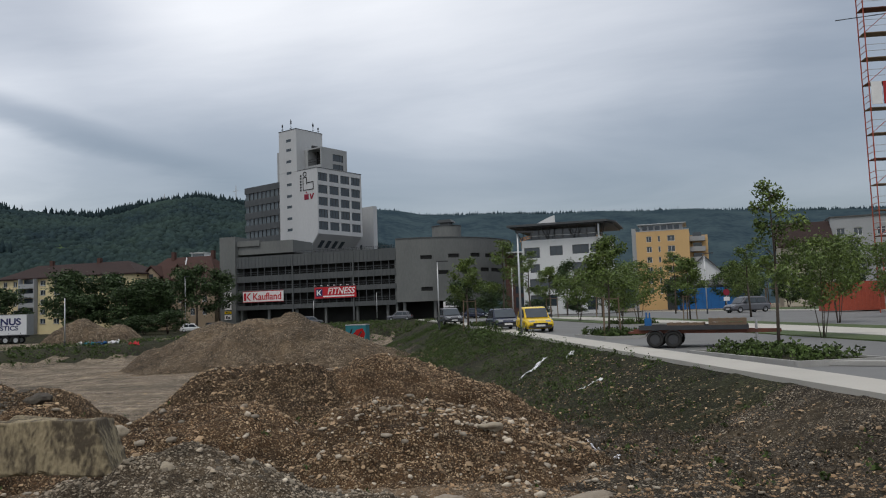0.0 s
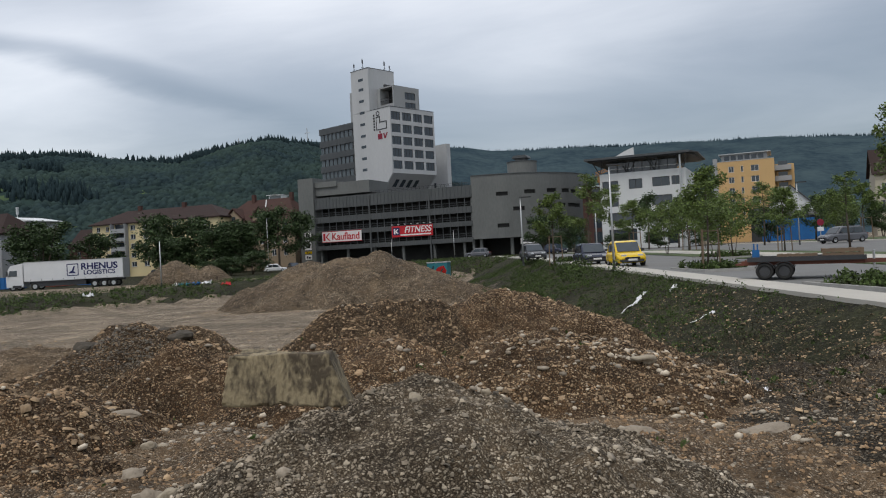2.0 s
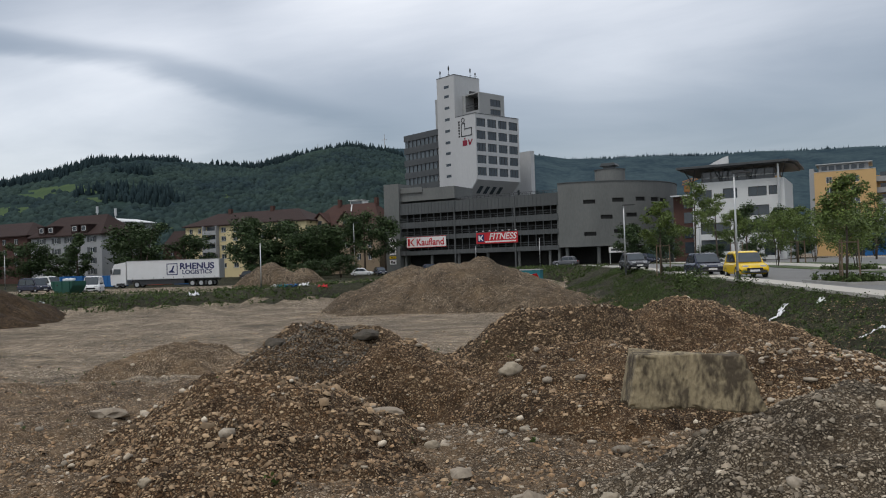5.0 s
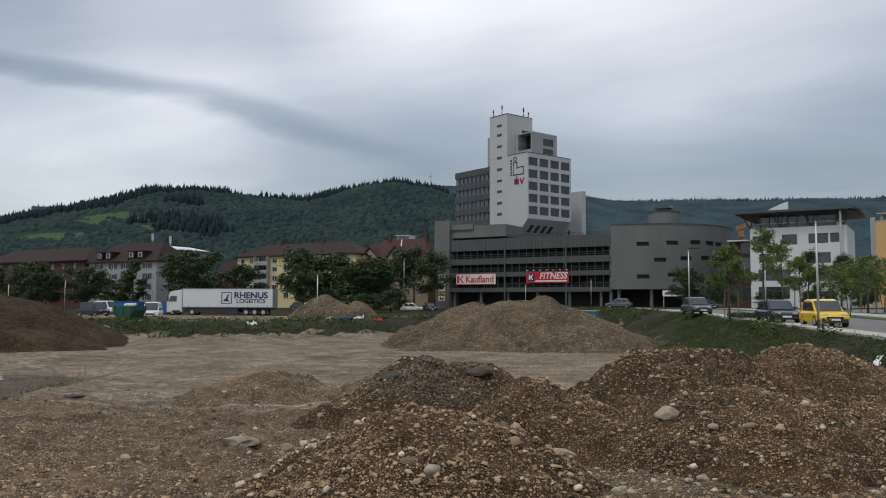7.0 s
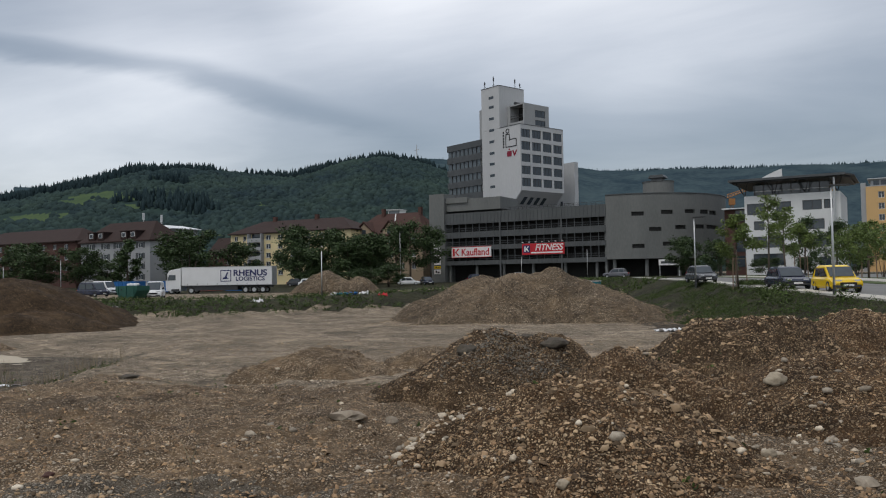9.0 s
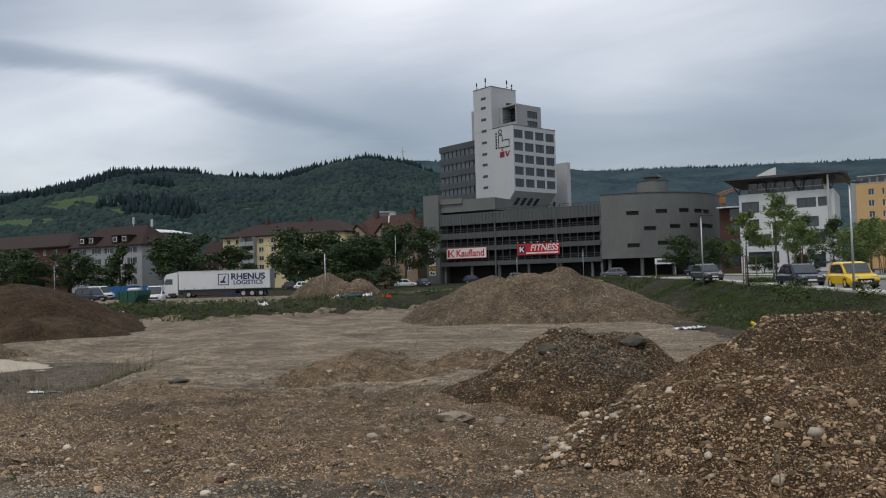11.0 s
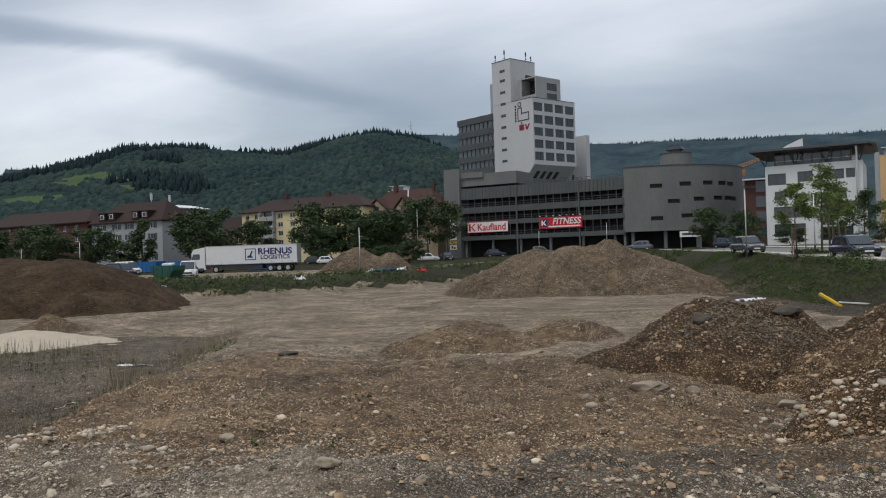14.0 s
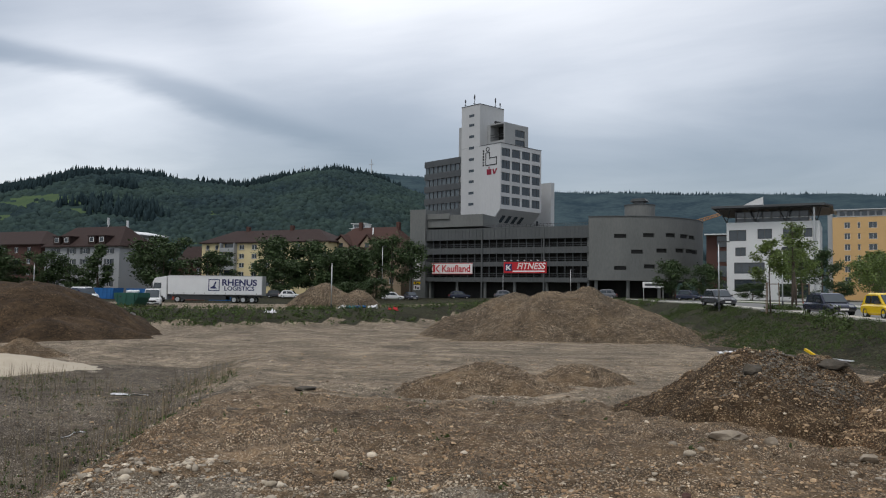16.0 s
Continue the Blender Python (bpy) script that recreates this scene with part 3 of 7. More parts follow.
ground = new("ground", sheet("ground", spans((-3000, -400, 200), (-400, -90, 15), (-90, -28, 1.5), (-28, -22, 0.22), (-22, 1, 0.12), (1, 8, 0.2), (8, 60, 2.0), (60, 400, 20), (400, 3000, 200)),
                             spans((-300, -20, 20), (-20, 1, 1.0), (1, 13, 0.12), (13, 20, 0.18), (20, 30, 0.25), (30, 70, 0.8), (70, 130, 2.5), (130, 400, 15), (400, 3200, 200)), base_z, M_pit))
gm = ground.data
for m_ in (M_rubble, M_bank, M_ditch, M_turf, M_grit):
    gm.materials.append(m_)
cen = np.zeros(len(gm.polygons) * 3, np.float32)
gm.polygons.foreach_get("center", cen)
gx, gy = cen[0::3], cen[1::3]
jit = fbm(gx * 0.5, gy * 0.5, 4)
slot = np.zeros(len(gx), np.int32)
slot[(gy + 4 * jit + 0.25 * np.maximum(0, gx + 8) < 19)] = 1
gu = gx - edge_x(gy)
slot[(gu + 1.5 * jit > -5.5 - 0.05 * gy) & (gy < 90)] = 2
slot[(gu + 2.0 * jit > -3.2 - 0.02 * gy) & (gy > 16) & (gy < 120)] = 4
slot[(gx - (-18.3 - 0.33 * np.maximum(gy - 6, 0)) + 2.5 * jit < -0.5) & (gy < 34)] = 3
toe_ = 58 + 0.85 * np.maximum(0, gx + 42)
slot[(gy - toe_ + 3 * jit > 6) & (gy - toe_ < 17) & (gx < -2)] = 4
slot[(gy > 105) & (gx < 40)] = 4
slot[(gx < -9) & (gy + 4 * jit < 6.8) & (slot == 1)] = 5
gm.polygons.foreach_set("material_index", slot)
tagged(ground, "wide pit floor of compacted pale gravel and soil", "ground", kind="structure")

HEAP_LOOK = {
    "grey_gravel_mound": (M_grey, "mound of fine grey crushed gravel beside a concrete block"),
    "brown_gravel_mound": (M_heap, "brown gravel heap with rounded pale stones"),
    "dark_gravel_mound": (M_dark, "dark brown gravel heap with grey chippings on top"),
    "broad_gravel_mound": (M_heap, "broad reddish-brown gravel heap full of stones"),
    "dark_soil_mound": (M_dark, "dark soil and gravel heap beside the footpath slope"),
    "low_gravel_mound": (M_rubble, "low flattened gravel heap on the pit floor"),
    "tall_gravel_mound": (M_pile, "tall heap of pale brown gravel with a flat shoulder"),
    "brown_earth_mound": (M_earth, "long flat-topped heap of bare brown earth"),
    "pale_sand_mound": (M_sand, "small heap of pale cream sand"),
    "small_soil_mound": (M_rubble, "small mound of brown soil behind the pale sand"),
    "far_gravel_mound": (M_pile, "pointed heap of grey-brown gravel on the far yard"),
}
for hname, rows in HEAPS.items():
    x0, x1 = min(r[0] - 1.25 * r[3] for r in rows), max(r[0] + 1.25 * r[3] for r in rows)
    y0, y1 = min(r[1] - 1.25 * r[4] for r in rows), max(r[1] + 1.25 * r[4] for r in rows)
    d = max(0.055, (x1 - x0) / 240) if y0 < 16 else max(0.09, (x1 - x0) / 130)
    low = lambda X, Y: np.maximum(heap_z(hname, X, Y), base_z(X, Y) - 0.25)
    ob = new(hname, sheet(hname, np.arange(x0, x1, d), np.arange(y0, y1, d), low, HEAP_LOOK[hname][0]))
    tagged(ob, HEAP_LOOK[hname][1], "gravel mound" if "earth" not in hname else "earth mound")

# ---- hills ----
def ridge(name, points, dist, depth, material, label, seed, foot=1.0):
    """A wooded ridge: crest heights in degrees by bearing, at a distance that varies gently."""
    az = np.radians(np.linspace(points[0][0], points[-1][0], 260))
    el = np.radians(np.interp(np.degrees(az), [p[0] for p in points], [p[1] for p in points]))
    rows = []
    for k in np.linspace(0, 1, 80):
        d = dist * (1 - depth * (1 - k))
        top = dist * np.tan(el) - (21 if dist < 3000 else 9)
        z = foot + (top - foot) * (np.sin(k * np.pi / 2) ** 1.15) * (1 + 0.10 * fbm(az * 14 + seed, az * 0 + k * 3.0, 4) * (1 - k) * 2)
        rows.append(np.stack([d * np.sin(az) - 7, d * np.cos(az), z], -1))
    rows.append(np.stack([dist * 1.3 * np.sin(az) - 7, dist * 1.3 * np.cos(az), az * 0], -1))
    v = np.array(rows)
    n, k = v.shape[:2]
    i = (np.arange(n - 1)[:, None] * k + np.arange(k - 1)[None]).ravel()
    ob = new(name, np_mesh(name, v.reshape(-1, 3), np.stack([i, i + 1, i + k + 1, i + k], 1), material, True))
    tagged(ob, label, "hill", kind="structure")
    return v


# clearings: bearing and height in degrees, half width, half height
CLEARINGS = ((-34.5, 5.7, 2.0, 0.34), (-36.7, 5.2, 1.6, 0.30), (-39.1, 4.15, 1.7, 0.36), (-33.0, 5.1, 0.8, 0.12), (-24.0, 5.4, 0.9, 0.14), (-37.6, 4.5, 0.8, 0.14))


def in_clearing(p, grow=1.0):
    az = np.degrees(np.arctan2(p[:, 0] + 7, p[:, 1]))
    el = np.degrees(np.arctan2(p[:, 2], np.hypot(p[:, 0] + 7, p[:, 1])))
    best = np.full(len(p), 9.0)
    for a, e, w, h in CLEARINGS:
        best = np.minimum(best, np.hypot((az - a) / w, (el - e - 0.06 * (az - a)) / h))
    return best + 0.9 * fbm(az * 1.3, el * 4.0, 3) < grow


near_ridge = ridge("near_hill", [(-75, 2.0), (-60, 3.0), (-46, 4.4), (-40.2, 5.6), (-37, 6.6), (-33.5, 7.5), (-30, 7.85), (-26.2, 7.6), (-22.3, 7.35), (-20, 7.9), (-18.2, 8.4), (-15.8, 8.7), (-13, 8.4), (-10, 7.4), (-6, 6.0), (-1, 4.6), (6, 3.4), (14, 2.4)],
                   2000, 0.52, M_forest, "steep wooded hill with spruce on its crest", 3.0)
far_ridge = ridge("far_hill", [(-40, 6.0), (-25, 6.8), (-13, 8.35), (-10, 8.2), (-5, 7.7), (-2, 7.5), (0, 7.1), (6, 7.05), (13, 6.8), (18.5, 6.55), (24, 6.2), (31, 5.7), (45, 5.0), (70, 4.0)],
                  3700, 0.45, M_farhill, "distant wooded ridge, bluish haze painted into its colour", 8.0)


def wood(name, ridge_v, material, count, size, cone, label, seed, lo, hi, everywhere=False):
    """Tree crowns all over a slope, joined: pointed for spruce, rounded for broadleaf."""
    rng = np.random.default_rng(seed)
    n, k = ridge_v.shape[:2]
    a, b = rng.uniform(lo, hi, count) ** 0.8 * (n - 2.001), rng.uniform(0, k - 1.001, count)
    i, j = a.astype(int), b.astype(int)
    fa, fb = (a - i)[:, None], (b - j)[:, None]
    p = (ridge_v[i, j] * (1 - fa) + ridge_v[i + 1, j] * fa) * (1 - fb) + (ridge_v[i, j + 1] * (1 - fa) + ridge_v[i + 1, j + 1] * fa) * fb
    part_ = fbm(p[:, 0] * 0.006 + 2, p[:, 1] * 0.006, 3) + 1.1 * (a / n - 0.60)
    keep = (part_ > 0) == cone if not everywhere else part_ > -9
    keep &= ~in_clearing(p - np.array((0, 0, 6.0)), 1.05)
    p = p[keep]
    s = size * rng.uniform(0.6, 1.35, len(p))
    if cone:
        ring = [(math.cos(t), math.sin(t)) for t in np.linspace(0, 2 * np.pi, 6)[:-1]]
        shape = np.array([(0.22 * c, 0.22 * q, 0.0) for c, q in ring] + [(0.16 * c, 0.16 * q, 0.45) for c, q in ring] + [(0, 0, 1.0)])
        f = [(i, (i + 1) % 5, 5 + (i + 1) % 5) for i in range(5)] + [(i, 5 + (i + 1) % 5, 5 + i) for i in range(5)] + [(5 + i, 5 + (i + 1) % 5, 10) for i in range(5)]
    else:
        ring = [(math.cos(t), math.sin(t)) for t in np.linspace(0, 2 * np.pi, 7)[:-1]]
        shape = np.array([(0.50 * c, 0.50 * q, -0.75) for c, q in ring] + [(0.44 * c, 0.44 * q, 0.14) for c, q in ring] + [(0, 0, 0.42)])
        f = [(i, (i + 1) % 6, 6 + (i + 1) % 6) for i in range(6)] + [(i, 6 + (i + 1) % 6, 6 + i) for i in range(6)] + [(6 + i, 6 + (i + 1) % 6, 12) for i in range(6)]
    f = np.array(f)
    v = p[:, None] + shape[None] * s[:, None, None] * rng.uniform(0.75, 1.25, (len(p), len(shape), 1))
    faces = f[None] + (np.arange(len(p)) * len(shape))[:, None, None]
    ob = new(name, np_mesh(name, v.reshape(-1, 3), faces.reshape(-1, 3), material, True))
    tagged(ob, label, "woods", kind="stuff")


wood("hazed_spruce_wood", near_ridge, M_spruce, 30000, 15, True, "dark spruce wood on the hill", 1, 0.0, 1.0)
wood("hazed_broadleaf_wood", near_ridge, M_beech, 36000, 13, False, "fresh green broadleaf wood on the hill slope", 2, 0.0, 0.97)
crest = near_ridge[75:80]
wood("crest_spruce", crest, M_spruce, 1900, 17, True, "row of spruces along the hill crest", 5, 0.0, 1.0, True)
wood("distant_spruce", far_ridge, M_farhill, 5600, 14, True, "far spruce wood, distance haze painted into its blue", 4, 0.91, 1.0, True)

# meadow clearings on the near slope
hill = bpy.data.objects["near_hill"].data
hill.materials.append(M_meadow)
hc = np.zeros(len(hill.polygons) * 3, np.float32)
hill.polygons.foreach_get("center", hc)
hill.polygons.foreach_set("material_index", in_clearing(hc.reshape(-1, 3), 1.12).astype(np.int32))

# ---- roads and paths along the pit ----
def strip(name, u0, u1, ys, lift, material, label, category, thick=0.12, kind="structure"):
    g = Geo()
    ys = list(ys)
    n = len(ys)
    for y in ys:
        for u, dz in ((u0, -thick), (u1, -thick), (u1, 0), (u0, 0)):
            g.v.append((float(edge_x(y)) + u, y, float(road_z(y)) + lift + dz))
    for i in range(n - 1):
        for k in range(4):
            a, b = 4 * i + k, 4 * i + (k + 1) % 4
            g.f.append((a, b, b + 4, a + 4))
    g.f += [(3, 2, 1, 0), (4 * n - 4, 4 * n - 3, 4 * n - 2, 4 * n - 1)]
    ob = part(name, g, material)
    return tagged(ob, label, category, kind=kind)


RY = [-30, -10, 5, 13, 25, 40, 55, 70, 80, 100, 125]
strip("footpath", 0.0, 1.35, RY, 0.06, M_path, "pale paved footpath along the pit edge", "footpath")
strip("road", 1.35, 9.3, RY, 0.0, M_asphalt, "grey asphalt access road", "road")
strip("grass_verge", 9.3, 11.2, RY, 0.05, M_grass, "mown grass verge beside the road", "verge")
strip("far_footpath", 11.2, 14.6, RY, 0.07, M_path, "pale paved footpath beyond the verge", "footpath")
strip("far_verge", 14.6, 17.0, RY, 0.05, M_grass, "grass strip beside the car park", "verge")
strip("parking_road", 17.0, 36.0, RY, 0.0, M_asphalt, "wide grey asphalt parking road", "road")
strip("parking_kerb", 36.0, 38.0, RY, 0.08, M_path, "pale paved strip behind the parking road", "footpath")
strip("planted_strip", 38.0, 120.0, RY, 0.0, M_grass, "grass in front of the houses", "verge")


# ---- buildings ----
def wall_with_holes(geo, s0, s1, z0, z1, y0, y1, holes):
    """A wall between s0 and s1 with rectangular openings (s, s, z, z) cut through it."""
    xs = sorted({s0, s1, *[h[0] for h in holes], *[h[1] for h in holes]})
    zs = sorted({z0, z1, *[h[2] for h in holes], *[h[3] for h in holes]})
    for a, b in zip(xs, xs[1:]):
        run = None
        for c, d in zip(zs, zs[1:]):
            solid = not any(h[0] - 1e-6 <= a and b <= h[1] + 1e-6 and h[2] - 1e-6 <= c and d <= h[3] + 1e-6 for h in holes)
            if solid:
                run = (run[0], d) if run else (c, d)
            elif run:
                geo.box(a, b, y0, y1, *run)
                run = None
        if run:
            geo.box(a, b, y0, y1, *run)


def window(parent, s0, s1, z0, z1, y, pane=M_glass, frame_mat=M_darksteel, bars=1, sill=None, t=0.07):
    """A framed pane set into a wall opening; y is the wall's outer face."""
    g = Geo()
    g.box(s0, s1, y + 0.12, y + 0.2, z0, z0 + t).box(s0, s1, y + 0.12, y + 0.2, z1 - t, z1)
    g.box(s0, s0 + t, y + 0.12, y + 0.2, z0 + t, z1 - t).box(s1 - t, s1, y + 0.12, y + 0.2, z0 + t, z1 - t)
    for i in range(1, bars + 1):
        c = s0 + (s1 - s0) * i / (bars + 1)
        g.box(c - t / 2, c + t / 2, y + 0.12, y + 0.2, z0 + t, z1 - t)
    w = part("window", g, frame_mat, parent)
    part("pane", Geo().box(s0 + 0.02, s1 - 0.02, y + 0.16, y + 0.18, z0 + 0.02, z1 - 0.02), pane, w)
    if sill:
        part("sill", Geo().box(s0 - 0.08, s1 + 0.08, y - 0.08, y + 0.12, z0 - 0.1, z0), sill, w)
    return w


GRID = -19.4
# parking deck podium
podium = thing("parking_deck", pose(-43.2, 164.5, 0, 0, 0, GRID), "long grey concrete parking deck with dark open bands", "building")
part("corner_pier", Geo().box(0, 3.7, -0.4, 5, 0.5, 19.7), M_concrete, podium, "tall plain concrete pier")
part("roof_block", Geo().box(3.7, 16.5, 0.6, 9, 15.9, 18.4).box(3.7, 9.0, 0.3, 9, 17.6, 18.75), M_concrete, podium, "raised concrete roof block")
BANDS = [(13.05, 11.4), (10.15, 8.55), (7.6, 5.4)]
for z1, z0 in [(15.4, 13.05), (11.4, 10.15), (8.55, 7.6), (5.4, 4.5)]:
    part("spandrel", Geo().box(3.7, 38.9, 0.0, 0.35, z0, z1), M_spandrel, podium)
    rib = mesh_of("rib", Geo().box(0, 0.1, -0.07, 0.0, z0, z1), M_conc_dark)
    for i in range(44):
        part("rib", rib, M_conc_dark, podium).location.x = 4.1 + i * 0.8
for z1, z0 in BANDS:
    part("deck_slab", Geo().box(3.7, 38.9, 0.35, 14, z0 - 0.3, z0), M_concrete, podium)
    # dark sheet behind the open band, standing in for the shaded deck depth
    part("deck_back_shade", Geo().box(3.7, 38.9, 3.0, 3.2, z0, z1 + 0.2), M_innershade, podium)
    rail = part("deck_rail", Geo().box(3.7, 38.9, 0.12, 0.18, z0 + 0.72, z0 + 0.80).box(3.7, 38.9, 0.12, 0.18, z0 + 0.3, z0 + 0.36), M_conc_dark, podium)
    for i in range(22):
        s = 3.75 + i * 1.6
        part("mullion", Geo().box(s, s + 0.09, 0.05, 0.25, z0, z1), M_conc_dark, podium)
for s in (16.6, 29.9):
    part("column", Geo().box(s - 0.12, s + 0.16, -0.14, 0.1, 1.2, 15.2), M_spandrel, podium)
for s in (4.2, 10.5, 16.8, 23.3, 30.1, 36.5):
    part("column", Geo().box(s, s + 0.45, 0.6, 1.05, 0.8, 4.5), M_concrete, podium)
# the same painted darkness behind the open ground floor
part("ground_back_shade", Geo().box(3.7, 38.9, 4.0, 4.3, 0.8, 4.5), M_innershade, podium)
part("roof", Geo().box(3.7, 38.9, 0.35, 34, 14.0, 14.4), M_flat, podium)
part("side_wall", Geo().box(38.5, 38.9, 0.36, 34, 0.8, 14.0).box(0, 0.4, 5, 34, 0.8, 14.0).box(0, 38.9, 33.6, 34, 0.8, 14.0), M_concrete, podium)
g = Geo()
for i in range(24):
    s = 17.0 + i * 0.9
    g.box(s, s + 0.05, 0.5, 0.55, 14.4, 16.0)
g.box(17, 38.6, 0.5, 0.55, 15.95, 16.02).box(17, 38.6, 0.5, 0.55, 15.65, 15.7)
part("roof_railing", g, M_darksteel, podium)

# round drum at the end of the deck
drum = thing("round_building", pose(-6.5, 151.7, 0, 0, 0, GRID), "grey rounded concrete building with small slit windows", "building")
R = 18.0


def drum_poly(r, a0=0.0, a1=170.0, n=48):
    return [(r * math.sin(radians(a0 + (a1 - a0) * i / n)), R - r * math.cos(radians(a0 + (a1 - a0) * i / n))) for i in range(n + 1)]


def drum_angle(s):
    best = min((abs(53.3 + (R * math.sin(radians(a)) - 53.3) * 141.4 / (141.4 + R * (1 - math.cos(radians(a)))) - s), a) for a in [i * 0.25 for i in range(400)])
    return best[1]


SLITS = [(6.15, 13.3), (6.15, 7.25), (9.4, 10.35), (11.65, 13.5), (11.85, 7.6), (14.1, 10.65), (15.85, 13.65), (17.6, 10.8), (18.4, 13.6), (19.9, 13.5), (19.4, 10.8), (20.4, 10.7)]
g = Geo()
angs = sorted({0.0, 170.0, *[round(drum_angle(s) + d, 2) for s, _ in SLITS for d in (-3.6, 3.6)], *[float(a) for a in range(0, 171, 5)]})
zs = sorted({4.9, 17.0, *[z + d for _, z in SLITS for d in (-0.38, 0.38)]})
for a, b in zip(angs, angs[1:]):
    for c, d in zip(zs, zs[1:]):
        if any(abs((a + b) / 2 - drum_angle(s)) < 3.6 and abs((c + d) / 2 - z) < 0.38 for s, z in SLITS):
            continue
        q = [(r * math.sin(radians(t)), R - r * math.cos(radians(t))) for r, t in ((R, a), (R, b), (R - 0.4, b), (R - 0.4, a))]
        g.prism(q, c, d)
part("curved_wall", g, M_concrete, drum, "curved grey concrete wall")
for s, z in SLITS:
    a = drum_angle(s)
    q = [(r * math.sin(radians(t)), R - r * math.cos(radians(t))) for r, t in ((R - 0.28, a - 3.5), (R - 0.28, a + 3.5), (R - 0.34, a + 3.5), (R - 0.34, a - 3.5))]
    part("slit_window", Geo().prism(q, z - 0.38, z + 0.38), M_innershade, drum)
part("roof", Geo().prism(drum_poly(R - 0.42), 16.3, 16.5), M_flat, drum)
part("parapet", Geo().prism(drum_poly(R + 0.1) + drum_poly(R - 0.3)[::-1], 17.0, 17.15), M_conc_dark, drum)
# shade beneath the drum, painted as a near-black underside and core
part("underside", Geo().prism(drum_poly(R - 0.45), 4.9, 5.1), M_innershade, drum)
part("back_wall", Geo().box(-0.2, 0.2, 0.5, 36, 1, 16.3).prism(drum_poly(R - 6), 0.8, 4.9), M_innershade, drum)
for a in (4, 24, 45, 68, 90):
    x, y = (R - 1) * math.sin(radians(a)), R - (R - 1) * math.cos(radians(a))
    part("column", Geo().tube((x, y, 0.8), (x, y, 4.9), 0.35, n=12), M_concrete, drum)
ring = [(7.9 + 2.9 * math.cos(t), 8 + 2.9 * math.sin(t)) for t in np.linspace(0, 6.2832, 33)[:-1]]
part("turret", Geo().prism(ring, 16.5, 19.6), M_concrete, drum, "round roof turret")
ring = [(7.9 + 3.0 * math.cos(t), 8 + 3.0 * math.sin(t)) for t in np.linspace(0, 6.2832, 33)[:-1]]
part("turret_rim", Geo().prism(ring, 19.6, 19.75), M_conc_dark, drum)
part("vent_cap", Geo().box(6.9, 8.9, 7, 9, 19.75, 20.4).prism([(6.3, 20.4), (9.5, 20.4), (9.1, 20.95), (6.7, 20.95)], 6.6, 9.4, "y"), M_conc_dark, drum, "flared ventilation cap")

# office tower
tower = thing("office_tower", pose(-25.3, 182.05, 0, 0, 0, 51), "white concrete office tower with an overhanging window block", "building")
win_cols = [(0.35, 3.3), (3.95, 6.95), (7.6, 10.6), (11.25, 14.3)]
win_rows = [(34.4, 36.35), (31.45, 33.45), (28.6, 30.55), (25.75, 27.7), (22.9, 24.85)]
g = Geo()
wall_with_holes(g, 0, 14.8, 21.9, 37.35, 0, 0.35, [(a, b, c, d) for a, b in win_cols for c, d in win_rows])
part("window_front", g, M_white, tower)
for a, b in win_cols:
    for c, d in win_rows:
        window(tower, a, b, c, d, 0.02, bars=2)
part("side_wall", Geo().prism([(0.35, 37.35), (0.35, 21.7), (0, 21.9), (4.6, 17.2), (13.1, 16.6), (13.1, 37.35)], 0.0, 0.4, "x"), M_white, tower, "blind white wall with printed signs")
part("far_side", Geo().prism([(0.36, 37.35), (0.36, 21.6), (4.6, 17.2), (13.1, 16.6), (13.1, 37.35)], 14.4, 14.8, "x"), M_white, tower)
# the overhang's shade is put into the underside's greyer colour
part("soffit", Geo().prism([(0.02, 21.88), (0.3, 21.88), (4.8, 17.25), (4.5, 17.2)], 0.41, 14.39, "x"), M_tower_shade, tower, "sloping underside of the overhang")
for s in (2.2, 4.4, 6.6, 8.8):
    w = Geo().prism([(1.25, 20.55), (1.2, 20.5), (2.7, 18.95), (2.75, 19.0)], s, s + 1.1, "x")
    part("soffit_window", w, M_glass, tower)
part("block_roof", Geo().box(0.4, 14.4, 0.36, 13.0, 36.6, 36.8), M_flat, tower)
part("parapet_cap", Geo().box(-0.05, 14.85, -0.05, 0.4, 37.35, 37.5).box(-0.05, 0.42, 0.4, 6.8, 37.35, 37.5), M_conc_dark, tower)
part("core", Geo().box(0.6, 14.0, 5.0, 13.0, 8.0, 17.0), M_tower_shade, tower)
slits = [(9.0, z) for z in (45.2, 42.9, 40.1, 37.3, 34.5, 31.7, 29.1, 26.3, 23.6)]
g = Geo()
g.box(0.0, 8.5, 6.85, 13.1, 37.4, 47.7)
part("stair_shaft", g, M_white, tower, "tall white stair shaft")
for y, z in slits:
    part("slit_window", Geo().box(-0.03, 0.05, y - 0.25, y + 1.45, z - 0.32, z + 0.32), M_glass, tower)
part("shaft_cap", Geo().box(-0.06, 8.56, 6.8, 13.16, 47.7, 47.85), M_conc_dark, tower)
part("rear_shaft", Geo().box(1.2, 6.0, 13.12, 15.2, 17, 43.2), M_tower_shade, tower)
g = Geo()
wall_with_holes(g, 2.6, 11.2, 37.5, 42.9, 1.2, 1.5, [(6.4, 9.9, 39.9, 41.6), (6.4, 9.9, 37.9, 39.2)])
part("penthouse_front", g, M_tower_shade, tower, "grey rooftop penthouse wall")
part("penthouse_side", Geo().box(10.9, 11.2, 1.5, 6.8, 37.5, 42.6), M_tower_shade, tower)
part("penthouse_roof", Geo().box(2.6, 11.2, 1.5, 6.8, 42.6, 42.9), M_tower_shade, tower)
part("penthouse_back", Geo().box(2.6, 10.9, 5.8, 6.8, 37.5, 42.6), M_tower_shade, tower)
